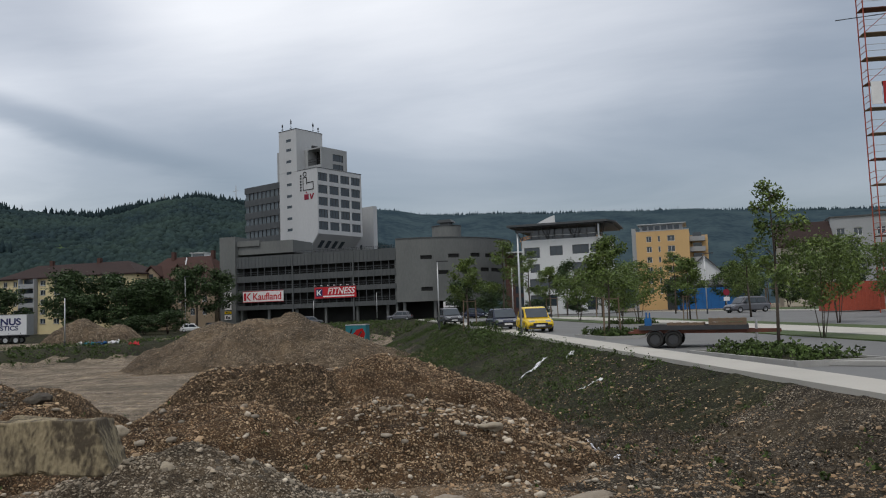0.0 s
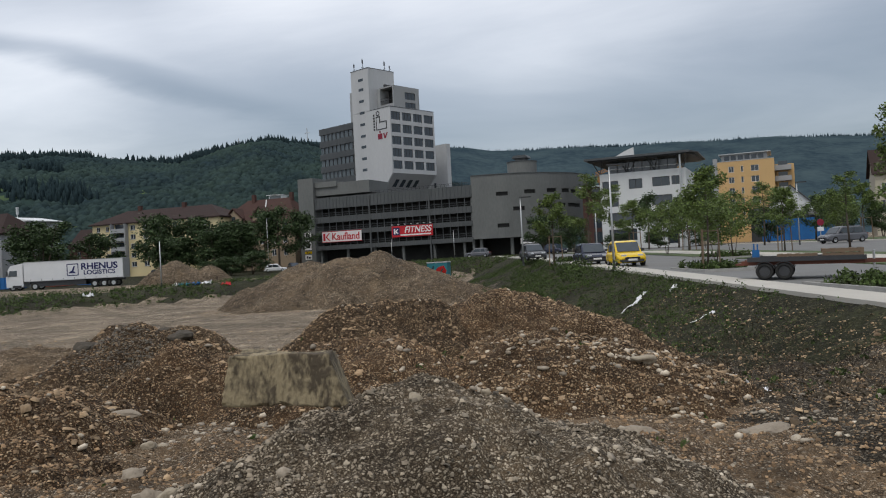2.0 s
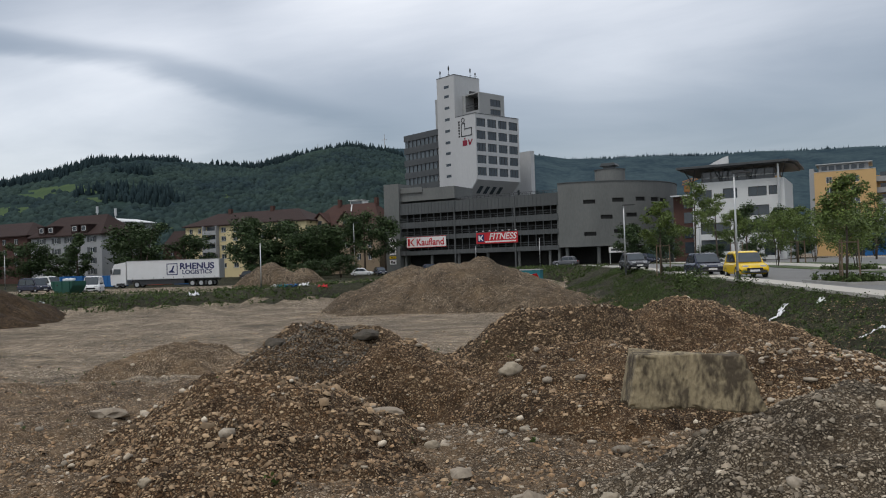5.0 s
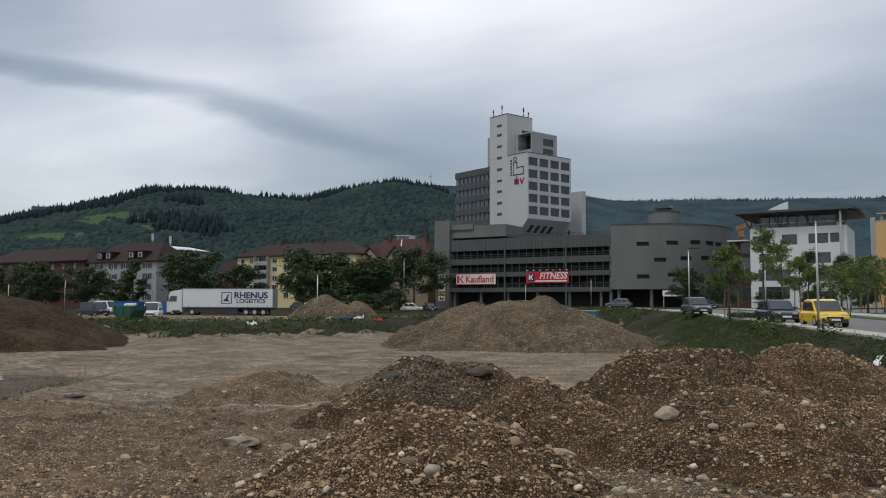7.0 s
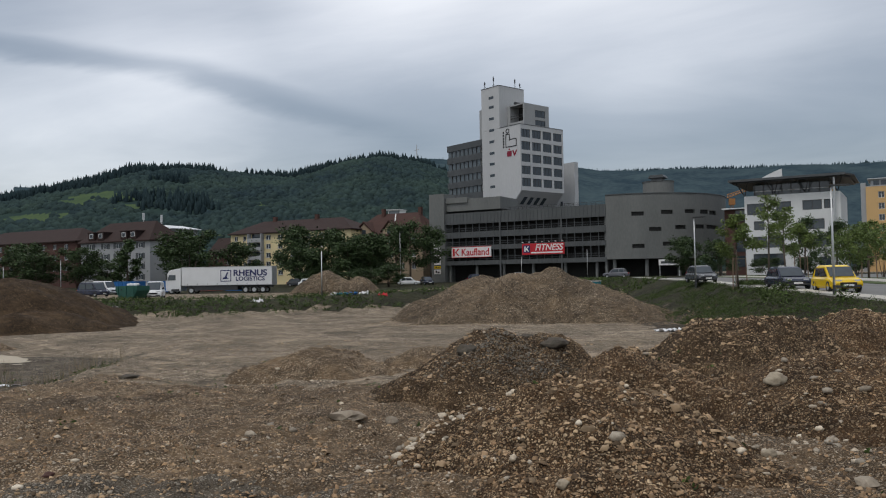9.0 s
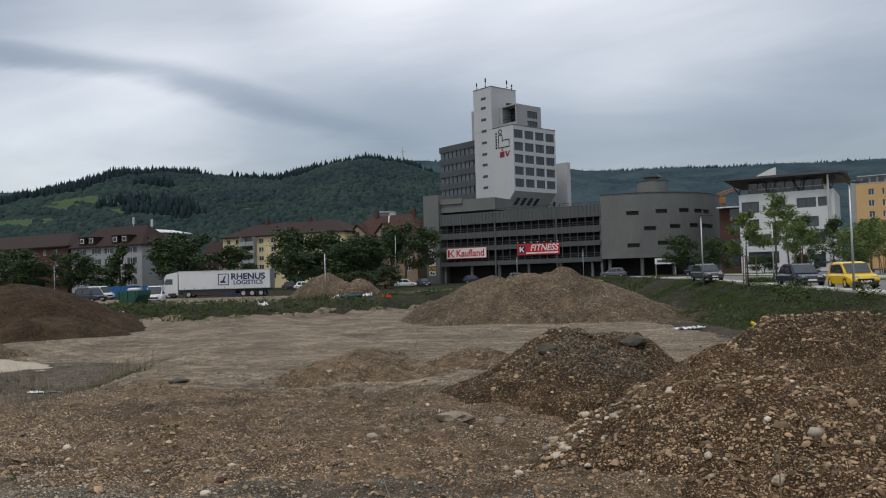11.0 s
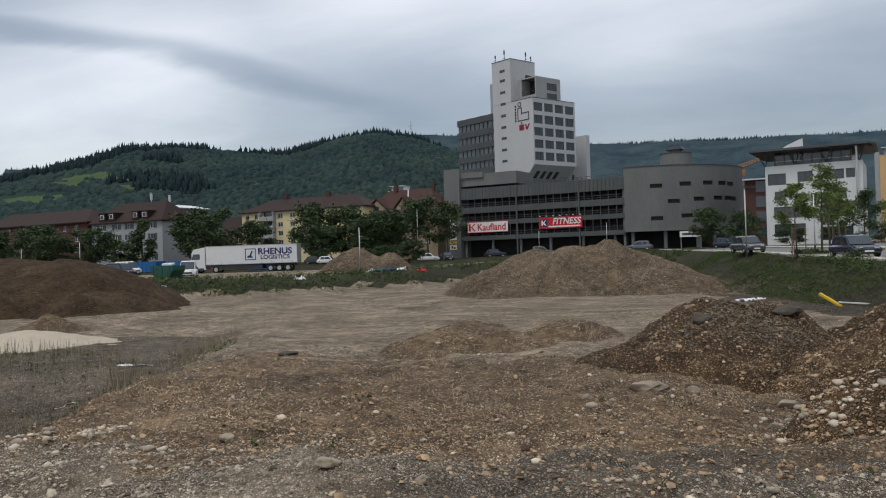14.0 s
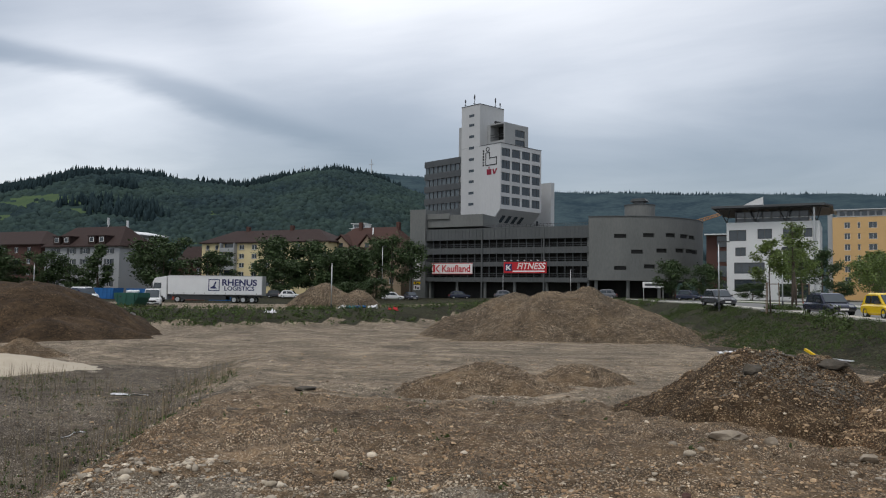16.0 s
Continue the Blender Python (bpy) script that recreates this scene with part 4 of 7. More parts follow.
part("loggia_wall", Geo().box(2.6, 2.9, 1.5, 5.8, 37.5, 38.7), M_tower_shade, tower)
window(tower, 6.4, 9.9, 39.9, 41.6, 1.2, bars=2)
window(tower, 6.4, 9.9, 37.9, 39.2, 1.2, bars=2)
part("loggia_back", Geo().box(5.5, 5.7, 1.5, 5.8, 38.7, 42.6), M_innershade, tower)
part("loggia_rail", Geo().box(2.7, 2.8, 1.5, 5.8, 39.6, 39.7).box(2.7, 2.8, 1.5, 5.8, 40.2, 40.27), M_darksteel, tower)
part("roof_duct", Geo().tube((4, 5, 42.9), (4, 5, 43.6), 0.5, n=10).tube((3.4, 5, 43.5), (5.4, 5, 43.5), 0.35, n=10), M_darksteel, tower)
for y, x, h in ((12.3, 0.5, 1.9), (9.2, 0.5, 2.6), (7.4, 6.0, 2.4), (7.3, 7.6, 1.5)):
    part("antenna", Geo().tube((x, y, 47.85), (x, y, 47.85 + h), 0.07, n=6).box(x - 0.12, x + 0.12, y - 0.12, y + 0.12, 47.85 + h * 0.55, 47.85 + h * 0.9).tube((x, y - 0.45, 48.3), (x, y + 0.45, 48.3), 0.05, n=6), M_darksteel, tower)
# dark glazed wing
wing_rows = [(32.7, 34.35), (29.45, 31.1), (26.25, 27.9), (23.05, 24.7)]
part("wing_body", Geo().box(1.4, 12, 13.2, 27.4, 16, 35.7), M_innershade, tower)
zs = [16.0, 23.05, 24.7, 26.25, 27.9, 29.45, 31.1, 32.7, 34.35, 35.9]
for k in range(0, 10, 2):
    part("wing_spandrel", Geo().box(0.9, 1.4, 13.15, 27.6, zs[k], zs[k + 1]).box(1.4, 12, 27.4, 27.75, zs[k], zs[k + 1]), M_conc_dark, tower, "dark metal band")
for c, d in wing_rows:
    for i in range(9):
        y = 13.3 + i * 1.58
        part("wing_pane", Geo().box(1.2, 1.26, y + 0.04, y + 1.5, c, d), M_wingglass, tower)
        part("wing_mullion", Geo().box(1.0, 1.28, y - 0.05, y + 0.05, c, d), M_conc_dark, tower)
part("annex", Geo().box(20.8, 22.2, 1.8, 14, 10, 30.3), M_white, tower, "plain light grey rear annex")
for z in (27.6, 23.5, 19.5):
    part("annex_window", Geo().box(20.74, 20.82, 5.9, 6.6, z, z + 1.2), M_glass, tower)

# ---- white house with a flying roof ----
villa = thing("white_office_house", pose(16.2, 141.1, 0, 0, 0, GRID), "white rendered office house under a dark flying roof", "building")
V_WINS = [(0.8, 3.6, 11.7, 13.6), (5.4, 7.7, 12.0, 13.7), (9.4, 12.3, 12.1, 13.7), (12.6, 13.9, 12.2, 13.7), (1.8, 3.5, 9.1, 10.6), (9.2, 12.6, 8.9, 10.6), (1.6, 6.5, 6.1, 8.0), (8.6, 13.4, 6.0, 7.9), (1.6, 6.4, 3.1, 5.1), (8.8, 10.4, 2.2, 4.4), (11.6, 13.4, 2.2, 4.4)]
g = Geo()
wall_with_holes(g, 0.4, 15.0, 1.0, 14.9, 0, 0.35, V_WINS)
part("front_wall", g, M_whitehouse, villa)
for w in V_WINS:
    window(villa, *w, 0.0, bars=1 if w[1] - w[0] < 3.5 else 3, t=0.09)
part("side_wall", Geo().box(14.65, 15.0, 0.36, 15, 1.0, 14.9).box(0.4, 0.75, 0.36, 15, 1.0, 14.9).box(0.4, 15, 15.01, 15.3, 1, 14.9), M_whitehouse, villa)
part("terrace", Geo().box(0.76, 14.64, 0.36, 15, 14.0, 14.2), M_flat, villa)
part("attic_glazing", Geo().box(1.6, 13.4, 2.0, 2.1, 14.2, 16.9).box(13.3, 13.4, 2.1, 13, 14.2, 16.9).box(1.6, 1.7, 2.1, 13, 14.2, 16.9), M_glass, villa, "set-back glazed attic storey")
for i in range(9):
    part("attic_mullion", Geo().box(1.7 + i * 1.44, 1.82 + i * 1.44, 1.85, 2.0, 14.2, 16.9), M_darksteel, villa)
part("attic_band", Geo().box(1.6, 13.4, 1.9, 2.0, 15.7, 15.85), M_whitehouse, villa)
part("canopy", Geo().prism([(-1.9, -1.6), (15.9, -1.6), (17.0, 1.5), (17.0, 15.5), (-1.9, 15.5)], 17.35, 17.6).prism([(-1.3, -1.0), (15.3, -1.0), (16.4, 1.8), (16.4, 15), (-1.3, 15)], 17.1, 17.35), M_darksteel, villa, "thin dark flat roof on struts")
part("canopy_edge", Geo().box(-1.9, 15.9, -1.68, -1.6, 17.3, 17.68), M_conc_dark, villa)
for s in (0.2, 4.9, 9.6, 14.4):
    for d in (-0.9, 0.9):
        part("strut", Geo().tube((s + 0.2, 0.6, 14.9), (s + d, -0.6, 17.1), 0.09, n=6), M_darksteel, villa)
part("tall_column", Geo().tube((14.2, -0.8, 1.0), (14.2, -0.8, 17.1), 0.17, n=10), M_steel, villa)
part("roof_fin", Geo().prism([(2.1, 17.6), (6.2, 17.6), (6.15, 19.4), (5.2, 19.1), (3.6, 18.4)], 2.0, 2.4, "y"), M_whitehouse, villa, "white curved fin on the roof")
part("stair_tower", Geo().box(-3.2, 0.38, 1.5, 9, 1.0, 12.9), M_brickred, villa, "dark red stair tower")
for z in (3.0, 5.6, 8.2, 10.8):
    part("stair_pane", Geo().box(-1.4, 0.2, 1.42, 1.5, z, z + 1.9), M_glass, villa)
part("entrance_roof", Geo().box(-3.4, 0.5, 0.3, 2.0, 12.9, 13.1), M_wpaint, villa)

# ---- orange block ----
block = thing("orange_apartment_block", pose(49.8, 190, 0, 0, 0, GRID), "orange rendered apartment block with a grey attic", "building")
O_WINS = [(a, b, z, z + 1.4) for z in (17.9, 15.4, 12.9, 10.4, 7.9, 5.4) for a, b in ((3.1, 4.3), (5.8, 6.35), (8.0, 9.7))]
g = Geo()
wall_with_holes(g, 0.7, 13.0, 1.5, 20.5, 0, 0.3, O_WINS)
part("front_wall", g, M_orange, block)
for w in O_WINS:
    window(block, *w, 0.0, frame_mat=M_wpaint, bars=1 if w[1] - w[0] > 1 else 0)
part("side_wall", Geo().box(12.7, 13.0, 0.31, 14, 1.5, 20.5).box(13.0, 17.2, 4.5, 14, 1.5, 19.3).box(0.7, 13, 14, 14.3, 1.5, 20.5), M_orange, block)
part("grey_wall", Geo().box(-0.3, 0.69, 0.2, 12, 1.5, 21.4), M_greyhouse, block)
for z in (18.0, 15.5, 13.0, 10.5, 8.0):
    b = part("balcony", Geo().box(13.02, 16.6, 2.6, 4.49, z - 0.2, z).box(13.02, 16.6, 2.6, 2.7, z, z + 0.95).box(16.5, 16.6, 2.7, 4.49, z, z + 0.95), M_greyhouse, block)
    part("balcony_door", Geo().box(13.8, 15.8, 4.42, 4.49, z, z + 2.0), M_glass, b)
part("attic", Geo().box(1.6, 11.6, 1.5, 12, 20.5, 22.2), M_greyhouse, block, "grey set-back attic")
for i in range(6):
    part("attic_window", Geo().box(2.2 + i * 1.5, 3.3 + i * 1.5, 1.44, 1.5, 20.9, 21.9), M_glass, block)
part("attic_roof", Geo().box(1.0, 12.4, 0.9, 12.6, 22.2, 22.4), M_steel, block)
part("parapet", Geo().box(0.7, 13.0, -0.05, 0.3, 20.5, 20.62), M_steel, block)

# ---- gabled houses on the far side of the road ----
def gable_house(name, m, w, d, eave, top, wall, roof, label, wins=(), ridge_along=False, over=0.5, base=0.5):
    """A house with a gable to the front, or its ridge along the front."""
    h = thing(name, m, label, "house")
    front = [(a, b, c, e) for a, b, c, e in wins]
    g = Geo()
    wall_with_holes(g, 0, w, base, eave, 0, 0.3, front)
    g.box(0, 0.3, 0.31, d, base, eave).box(w - 0.3, w, 0.31, d, base, eave).box(0.3, w - 0.3, d - 0.3, d, base, eave)
    if not ridge_along:
        g.prism([(0, eave), (w, eave), (w / 2, top)], 0.0, 0.3, "y")
    part("wall", g, wall, h)
    g = Geo()
    t = 0.22
    if ridge_along:
        g.prism([(-over, eave - 0.1), (d / 2, top), (d + over, eave - 0.1), (d + over, eave + t - 0.1), (d / 2, top + t), (-over, eave + t - 0.1)], -over, w + over, "x")
        for x in (0.05, w - 0.35):
            part("gable", Geo().prism([(0.2, eave), (d - 0.2, eave), (d / 2, top - 0.1)], x, x + 0.3, "x"), wall, h)
    else:
        g.prism([(-over, eave - 0.25), (w / 2, top), (w + over, eave - 0.25), (w + over, eave + t - 0.25), (w / 2, top + t), (-over, eave + t - 0.25)], -over, d, "y")
    part("roof", g, roof, h)
    for q in front:
        window(h, *q, 0.0, frame_mat=M_wpaint, sill=M_kerb)
    return h


gable_house("white_gabled_house", pose(52.0, 165, 0, 0, 0, GRID), 11, 12, 7.0, 12.5, M_whitehouse, M_flat, "white gabled house with a dark roof", [(2.9, 3.9, 7.0 - 1.6, 6.9), (4.9, 5.9, 5.4, 6.9), (7.2, 8.2, 5.4, 6.9)], base=1.0)
shed = gable_house("long_dark_shed", pose(47.5, 158, 0, 0, 0, GRID), 17, 7, 6.2, 7.2, M_darksteel, M_flat, "long low shed with a dark roof", base=1.0, ridge_along=True)
fence = thing("painted_hoarding", pose(47.0, 150.2, 0, 0, 0, -3), "blue hoarding covered with sprayed paint", "hoarding")
for i in range(8):
    part("panel", Geo().box(i * 1.6, i * 1.6 + 1.57, 0, 0.08, 1.6, 5.6), M_blue, fence)
beige = gable_house("beige_house", pose(67.5, 150, 0, 0, 0, GRID), 9, 10, 12.8, 17.6, M_yellow, M_roof, "beige house with a steep brown roof", [(1.0, 2.2, 9.5, 11.2), (4.0, 5.2, 9.5, 11.2), (6.6, 7.8, 9.5, 11.2), (1.0, 2.2, 6.4, 8.1), (4.0, 5.2, 6.4, 8.1)], ridge_along=True, base=1.0)
MATS_BEIGE = mat("beige_render", (0.50, 0.46, 0.37), (0.43, 0.39, 0.31), scale=0.3, fine=4)
for o in beige.children:
    if o.name.startswith(("wall", "gable")):
        o.data.materials[0] = MATS_BEIGE
grey2 = thing("grey_flat_roofed_block", pose(77.5, 150, 0, 0, 0, GRID), "grey flat-roofed apartment block with dark windows", "building")
g = Geo()
G_WINS = [(a, a + 1.5, z, z + 1.5) for a in (1.0, 4.0, 8.0, 11.5) for z in (14.6, 11.6, 8.6, 5.6)]
wall_with_holes(g, 0, 15, 1, 18.2, 0, 0.3, G_WINS)
g.box(0, 0.3, 0.31, 12, 1, 18.2).box(14.7, 15, 0.31, 12, 1, 18.2)
part("wall", g, M_greyhouse, grey2)
part("roof", Geo().box(-0.2, 15.2, -0.2, 12.2, 18.2, 18.45), M_flat, grey2)
for q in G_WINS:
    window(grey2, *q, 0.0, frame_mat=M_wpaint)

# ---- apartment houses beyond the lorry ----
LEFT = -16.3


def hip(g, s0, s1, y0, y1, z, top, run):
    v = [(s0, y0, z), (s1, y0, z), (s1, y1, z), (s0, y1, z), (s0 + run, (y0 + y1) / 2, top), (s1 - run, (y0 + y1) / 2, top), (s0, y0, z - 0.25), (s1, y0, z - 0.25), (s1, y1, z - 0.25), (s0, y1, z - 0.25)]
    g.add(v, [(0, 1, 5, 4), (1, 2, 5), (2, 3, 4, 5), (3, 0, 4), (6, 7, 1, 0), (7, 8, 2, 1), (8, 9, 3, 2), (9, 6, 0, 3), (9, 8, 7, 6)])


def apartment(name, m, label, s0, s1, depth, base, eave, top, run, wall, roof, wins, frame_mat=M_wpaint, sill=None):
    h = thing(name, m, label, "house")
    g = Geo()
    wall_with_holes(g, s0, s1, base, eave, 0, 0.35, wins)
    g.box(s0, s0 + 0.35, 0.36, depth, base, eave).box(s1 - 0.35, s1, 0.36, depth, base, eave).box(s0 + 0.36, s1 - 0.36, depth - 0.3, depth, base, eave)
    part("wall", g, wall, h)
    g = Geo()
    hip(g, s0 - 0.6, s1 + 0.6, -0.6, depth + 0.6, eave + 0.1, top, run)
    part("roof", g, roof, h)
    for w in wins:
        window(h, *w, 0.0, frame_mat=frame_mat, sill=sill)
    return h


rows_y = [11.9, 9.75, 7.6, 5.45, 3.3]
yellow = apartment("yellow_apartment_house", pose(-98.5, 183.6, 0, 0, 0, LEFT), "pale yellow apartment house with a brown hipped roof and balconies", -0.4, 36, 11, 0.8, 13.6, 16.9, 6.5, M_yellow, M_roof,
                   [(a, b, z, z + 1.15) for z in rows_y for a, b in ((0.8, 1.9), (3.6, 4.6), (10.9, 12.4), (14.6, 16.1), (18.5, 20.0), (23, 24.5), (27, 28.5), (31, 32.5))], sill=M_kerb)
for z in (11.5, 9.35, 7.2, 5.05, 2.9):
    b = part("balcony", Geo().box(6.2, 10.1, -1.2, 0.0, z - 0.15, z).box(6.2, 10.1, -1.2, -1.12, z, z + 0.85).box(6.2, 6.28, -1.12, 0, z, z + 0.85).box(10.02, 10.1, -1.12, 0, z, z + 0.85), M_greyhouse, yellow, "grey balcony")
    part("balcony_door", Geo().box(6.6, 9.7, -0.06, -0.01, z, z + 1.9), M_glass, b)
part("side_post", Geo().box(10.1, 10.3, -1.2, 0.0, 1.0, 13.5).box(6.0, 6.2, -1.2, 0, 1.0, 13.5), M_greyhouse, yellow)
part("chimney", Geo().box(9, 9.9, 5, 5.8, 16, 17.9), M_brickred, yellow)
part("chimney", Geo().box(22, 22.9, 5, 5.8, 16, 17.9), M_brickred, yellow)

grey = apartment("grey_apartment_house", pose(-110.5, 166.2, 0, 0, 0, LEFT), "grey apartment house with shutters and a brown mansard roof", -23.9, 0, 11, 0.5, 11.9, 16.9, 4.5, M_greyhouse, M_roof,
                 [(a, a + 1.5, z, z + 1.25) for z in (10.2, 7.7, 5.2, 2.7) for a in (-21.0, -15.8, -11.5, -3.9)], sill=M_kerb)
for z in (10.2, 7.7, 5.2, 2.7):
    for a in (-21.0, -15.8, -11.5, -3.9):
        for d in (-0.75, 1.55):
            part("shutter", Geo().box(a + d, a + d + 0.7, -0.06, 0.0, z - 0.02, z + 1.27), M_conc_dark, grey)
for a in (-20.8, -17.6, -9.5, -6.4):
    dm = part("dormer", Geo().box(a, a + 2.2, -0.3, 3.0, 12.4, 14.2).box(a - 0.2, a + 2.4, -0.45, 3.2, 14.2, 14.4), M_roof, grey)
    part("dormer_window", Geo().box(a + 0.45, a + 1.75, -0.36, -0.3, 12.9, 14.0), M_wpaint, dm)
    part("dormer_pane", Geo().box(a + 0.6, a + 1.6, -0.4, -0.36, 13.0, 13.9), M_glass, dm)
apartment("long_brown_house", pose(-134.8, 173.3, 0, 0, 0, LEFT), "long row house with a low red-brown roof", -42, 0, 11, 0.5, 12.6, 16.3, 5.5, M_brickred, M_roof,
          [(-40 + i * 4.4, -38.6 + i * 4.4, z, z + 1.3) for z in (10.6, 7.9, 5.2) for i in range(9)])
redhouse = apartment("gabled_town_house", pose(-66, 178.5, 0, 0, 0, LEFT), "old town house with a red tiled roof and gables", 0, 20, 12, 0.8, 11.9, 17.4, 5.0, M_brownhouse, M_roof2,
                     [(a, a + 1.1, z, z + 1.5) for z in (9.6, 6.8, 4.0) for a in (1.5, 4.2, 7.5, 11, 14, 17)])
for a, w in ((2.2, 4.4), (9.5, 3.6)):
    part("gable", Geo().prism([(a, 11.9), (a + w, 11.9), (a + w, 12.8), (a + w / 2, 14.8), (a, 12.8)], -0.3, 0.2, "y"), M_brownhouse, redhouse)
    part("gable_roof", Geo().prism([(a - 0.4, 12.7), (a + w / 2, 15.1), (a + w + 0.4, 12.7), (a + w + 0.4, 12.95), (a + w / 2, 15.4), (a - 0.4, 12.95)], -0.6, 5, "y"), M_roof2, redhouse)
    part("gable_window", Geo().box(a + w / 2 - 0.5, a + w / 2 + 0.5, -0.36, -0.3, 12.3, 13.4), M_glass, redhouse)
for s, y in ((6, 5), (15.5, 6)):
    part("chimney", Geo().box(s, s + 0.8, y, y + 0.8, 15.5, 18.6), M_brickred, redhouse)
part("roof_light_strip", Geo().tube((12.2, 0.6, 13.6), (9.6, 5.6, 17.2), 0.14, n=6), M_wpaint, redhouse)
gable_house("brown_brick_house", pose(-109.0, 191, 0, 0, 0, LEFT), 11, 9, 8.6, 13.2, M_brickred, M_roof, "red-brown house behind the trees", [(6.5, 7.6, 6.2, 7.6), (2.5, 3.6, 6.2, 7.6)], ridge_along=True)
pale = thing("white_roofed_hall", pose(-136, 201, 0, 0, 0, LEFT), "grey hall with a shallow bright metal roof", "building")
part("wall", Geo().box(0, 13, 0, 10, 1, 16.6), M_greyhouse, pale)
part("roof", Geo().prism([(-0.6, 16.6), (14, 16.6), (14, 16.8), (6.5, 18.1), (-0.6, 17.7)], -0.6, 10.6, "y"), M_wpaint, pale, "bright metal roof")
part("hall_window", Geo().box(9.2, 11, -0.06, 0, 14.2, 15.4), M_glass, pale)
for s, h in ((-2.0, 22.0), (5.2, 21.0)):
    part("aerial_mast", Geo().tube((s, 4, 15), (s, 4, h), 0.13, n=6).box(s - 0.3, s + 0.3, 3.8, 4.2, h - 2.0, h), M_steel, pale)

# aerials and a house high on the hill
for az, el, h in ((-13.2, 8.6, 55), (-18.0, 8.4, 40)):
    d = 2000
    x, y, z = d * math.sin(radians(az)) - 7, d * math.cos(radians(az)), d * math.tan(radians(el)) - 20
    o = part("hilltop_mast", Geo().tube((0, 0, 0), (0, 0, h), 1.6, 0.9, n=6).tube((-6, 0, h * 0.75), (6, 0, h * 0.78), 0.8, n=5), M_steel)
    o.matrix_basis = pose(x, y, z)
    tagged(o, "thin radio mast on the hilltop", "mast", group="hilltop masts")

# crane jib showing over the roofs
crane = thing("tower_crane", pose(28.4, 230, 0, 0, 0, 0), "ochre tower crane with a raised lattice jib", "crane")
part("mast", Geo().box(-0.35, -0.25, -0.35, -0.25, 1, 21.5).box(0.25, 0.35, -0.35, -0.25, 1, 21.5).box(-0.35, -0.25, 0.25, 0.35, 1, 21.5).box(0.25, 0.35, 0.25, 0.35, 1, 21.5), M_cranepaint, crane)
part("cab", Geo().box(-0.8, 0.8, -0.7, 0.7, 20.6, 22.4), M_cranepaint, crane, bevel=0.06)
JIB0, JIB1 = Vector((-1.3, 0, 22.6)), Vector((7.5, 0, 25.6))
for oy, oz in ((-0.5, 0), (0.5, 0), (0, 0.9)):
    part("jib_chord", Geo().tube(JIB0 + Vector((0, oy, oz)), JIB1 + Vector((0, oy * 0.6, oz * 0.6)), 0.12, n=6), M_cranepaint, crane)
for i in range(11):
    p, q = JIB0.lerp(JIB1, i / 11), JIB0.lerp(JIB1, (i + 0.5) / 11)
    part("lattice_bar", Geo().tube(p + Vector((0, -0.5, 0)), q + Vector((0, 0, 0.85)), 0.07, n=5).tube(q + Vector((0, 0, 0.85)), JIB0.lerp(JIB1, (i + 1) / 11) + Vector((0, -0.5, 0)), 0.07, n=5), M_cranepaint, crane)
hillhouse = thing("hillside_house", pose(-99, 330, 24, 0, 0, -12), "white terraced house with glass fronts high above the roofs", "house")
for k in range(2):
    z = 3.2 + 2.1 * k
    part("storey", Geo().box(0.8 * k, 7.4 - 0.6 * k, 0.6, 6, z, z + 1.9), M_whitehouse, hillhouse)
    part("glass_front", Geo().box(0.8 * k + 0.4, 7.0 - 0.6 * k, 0.5, 0.6, z + 0.3, z + 1.6), M_wingglass, hillhouse)
    part("terrace_slab", Geo().box(0.8 * k - 0.5, 7.9 - 0.6 * k, -0.6, 6.2, z + 1.9, z + 2.1), M_wpaint, hillhouse)
part("foundation", Geo().box(0, 7.4, 0.6, 6, -6, 3.2), M_greyhouse, hillhouse)

# ---- signs on the parking deck ----
def sign_m(s, z, y=-0.25, lean=0):
    return pose(s, y, z, 90, 0, 0) @ pose(0, 0, 0, 0, 0, lean)


banner1 = thing("white_shop_banner", podium.matrix_basis @ pose(10.0, -0.3, 7.15), "white shop banner with red lettering", "banner")
part("cloth", Geo().box(-4.65, 4.65, 0, 0.1, -1.0, 1.05), M_banner, banner1)
text("lettering", "Kaufland", 2.0, pose(0.95, -0.02, -0.05, 90, 0, 0), M_red, banner1, bold=0.035, wide=0.95)
part("emblem", Geo().box(-4.4, -3.9, -0.03, 0, -0.75, 0.8).prism([(-3.85, 0.02), (-3.1, 0.8), (-2.75, 0.8), (-3.5, 0.02), (-2.75, -0.75), (-3.1, -0.75)], -0.03, 0, "y"), M_red, banner1)
part("border", Geo().box(-4.7, 4.7, -0.02, 0.12, 1.05, 1.15).box(-4.7, 4.7, -0.02, 0.12, -1.1, -1.0), M_red, banner1)
banner2 = thing("red_gym_banner", podium.matrix_basis @ pose(26.1, -0.3, 7.35), "red gym banner with white slanted lettering", "banner")
part("cloth", Geo().box(-4.5, 4.5, 0, 0.1, -1.1, 1.1), M_red, banner2)
text("lettering", "FITNESS", 1.75, pose(1.2, -0.02, 0.22, 90, 0, 0), M_banner, banner2, shear=0.25, bold=0.03, wide=0.95)
part("small_print", Geo().box(-2.6, 4.1, -0.02, 0, -0.88, -0.6), M_banner, banner2, "line of small white print")
part("emblem", Geo().box(-4.2, -2.75, -0.02, 0, -0.7, 0.75), M_navy, banner2)
part("emblem_mark", Geo().prism([(-4.0, -0.5), (-3.7, -0.5), (-3.7, -0.1), (-3.2, -0.5), (-2.95, -0.5), (-3.4, 0.05), (-2.95, 0.55), (-3.2, 0.55), (-3.7, 0.1), (-3.7, 0.55), (-4.0, 0.55)], -0.04, -0.02, "y"), M_banner, banner2)
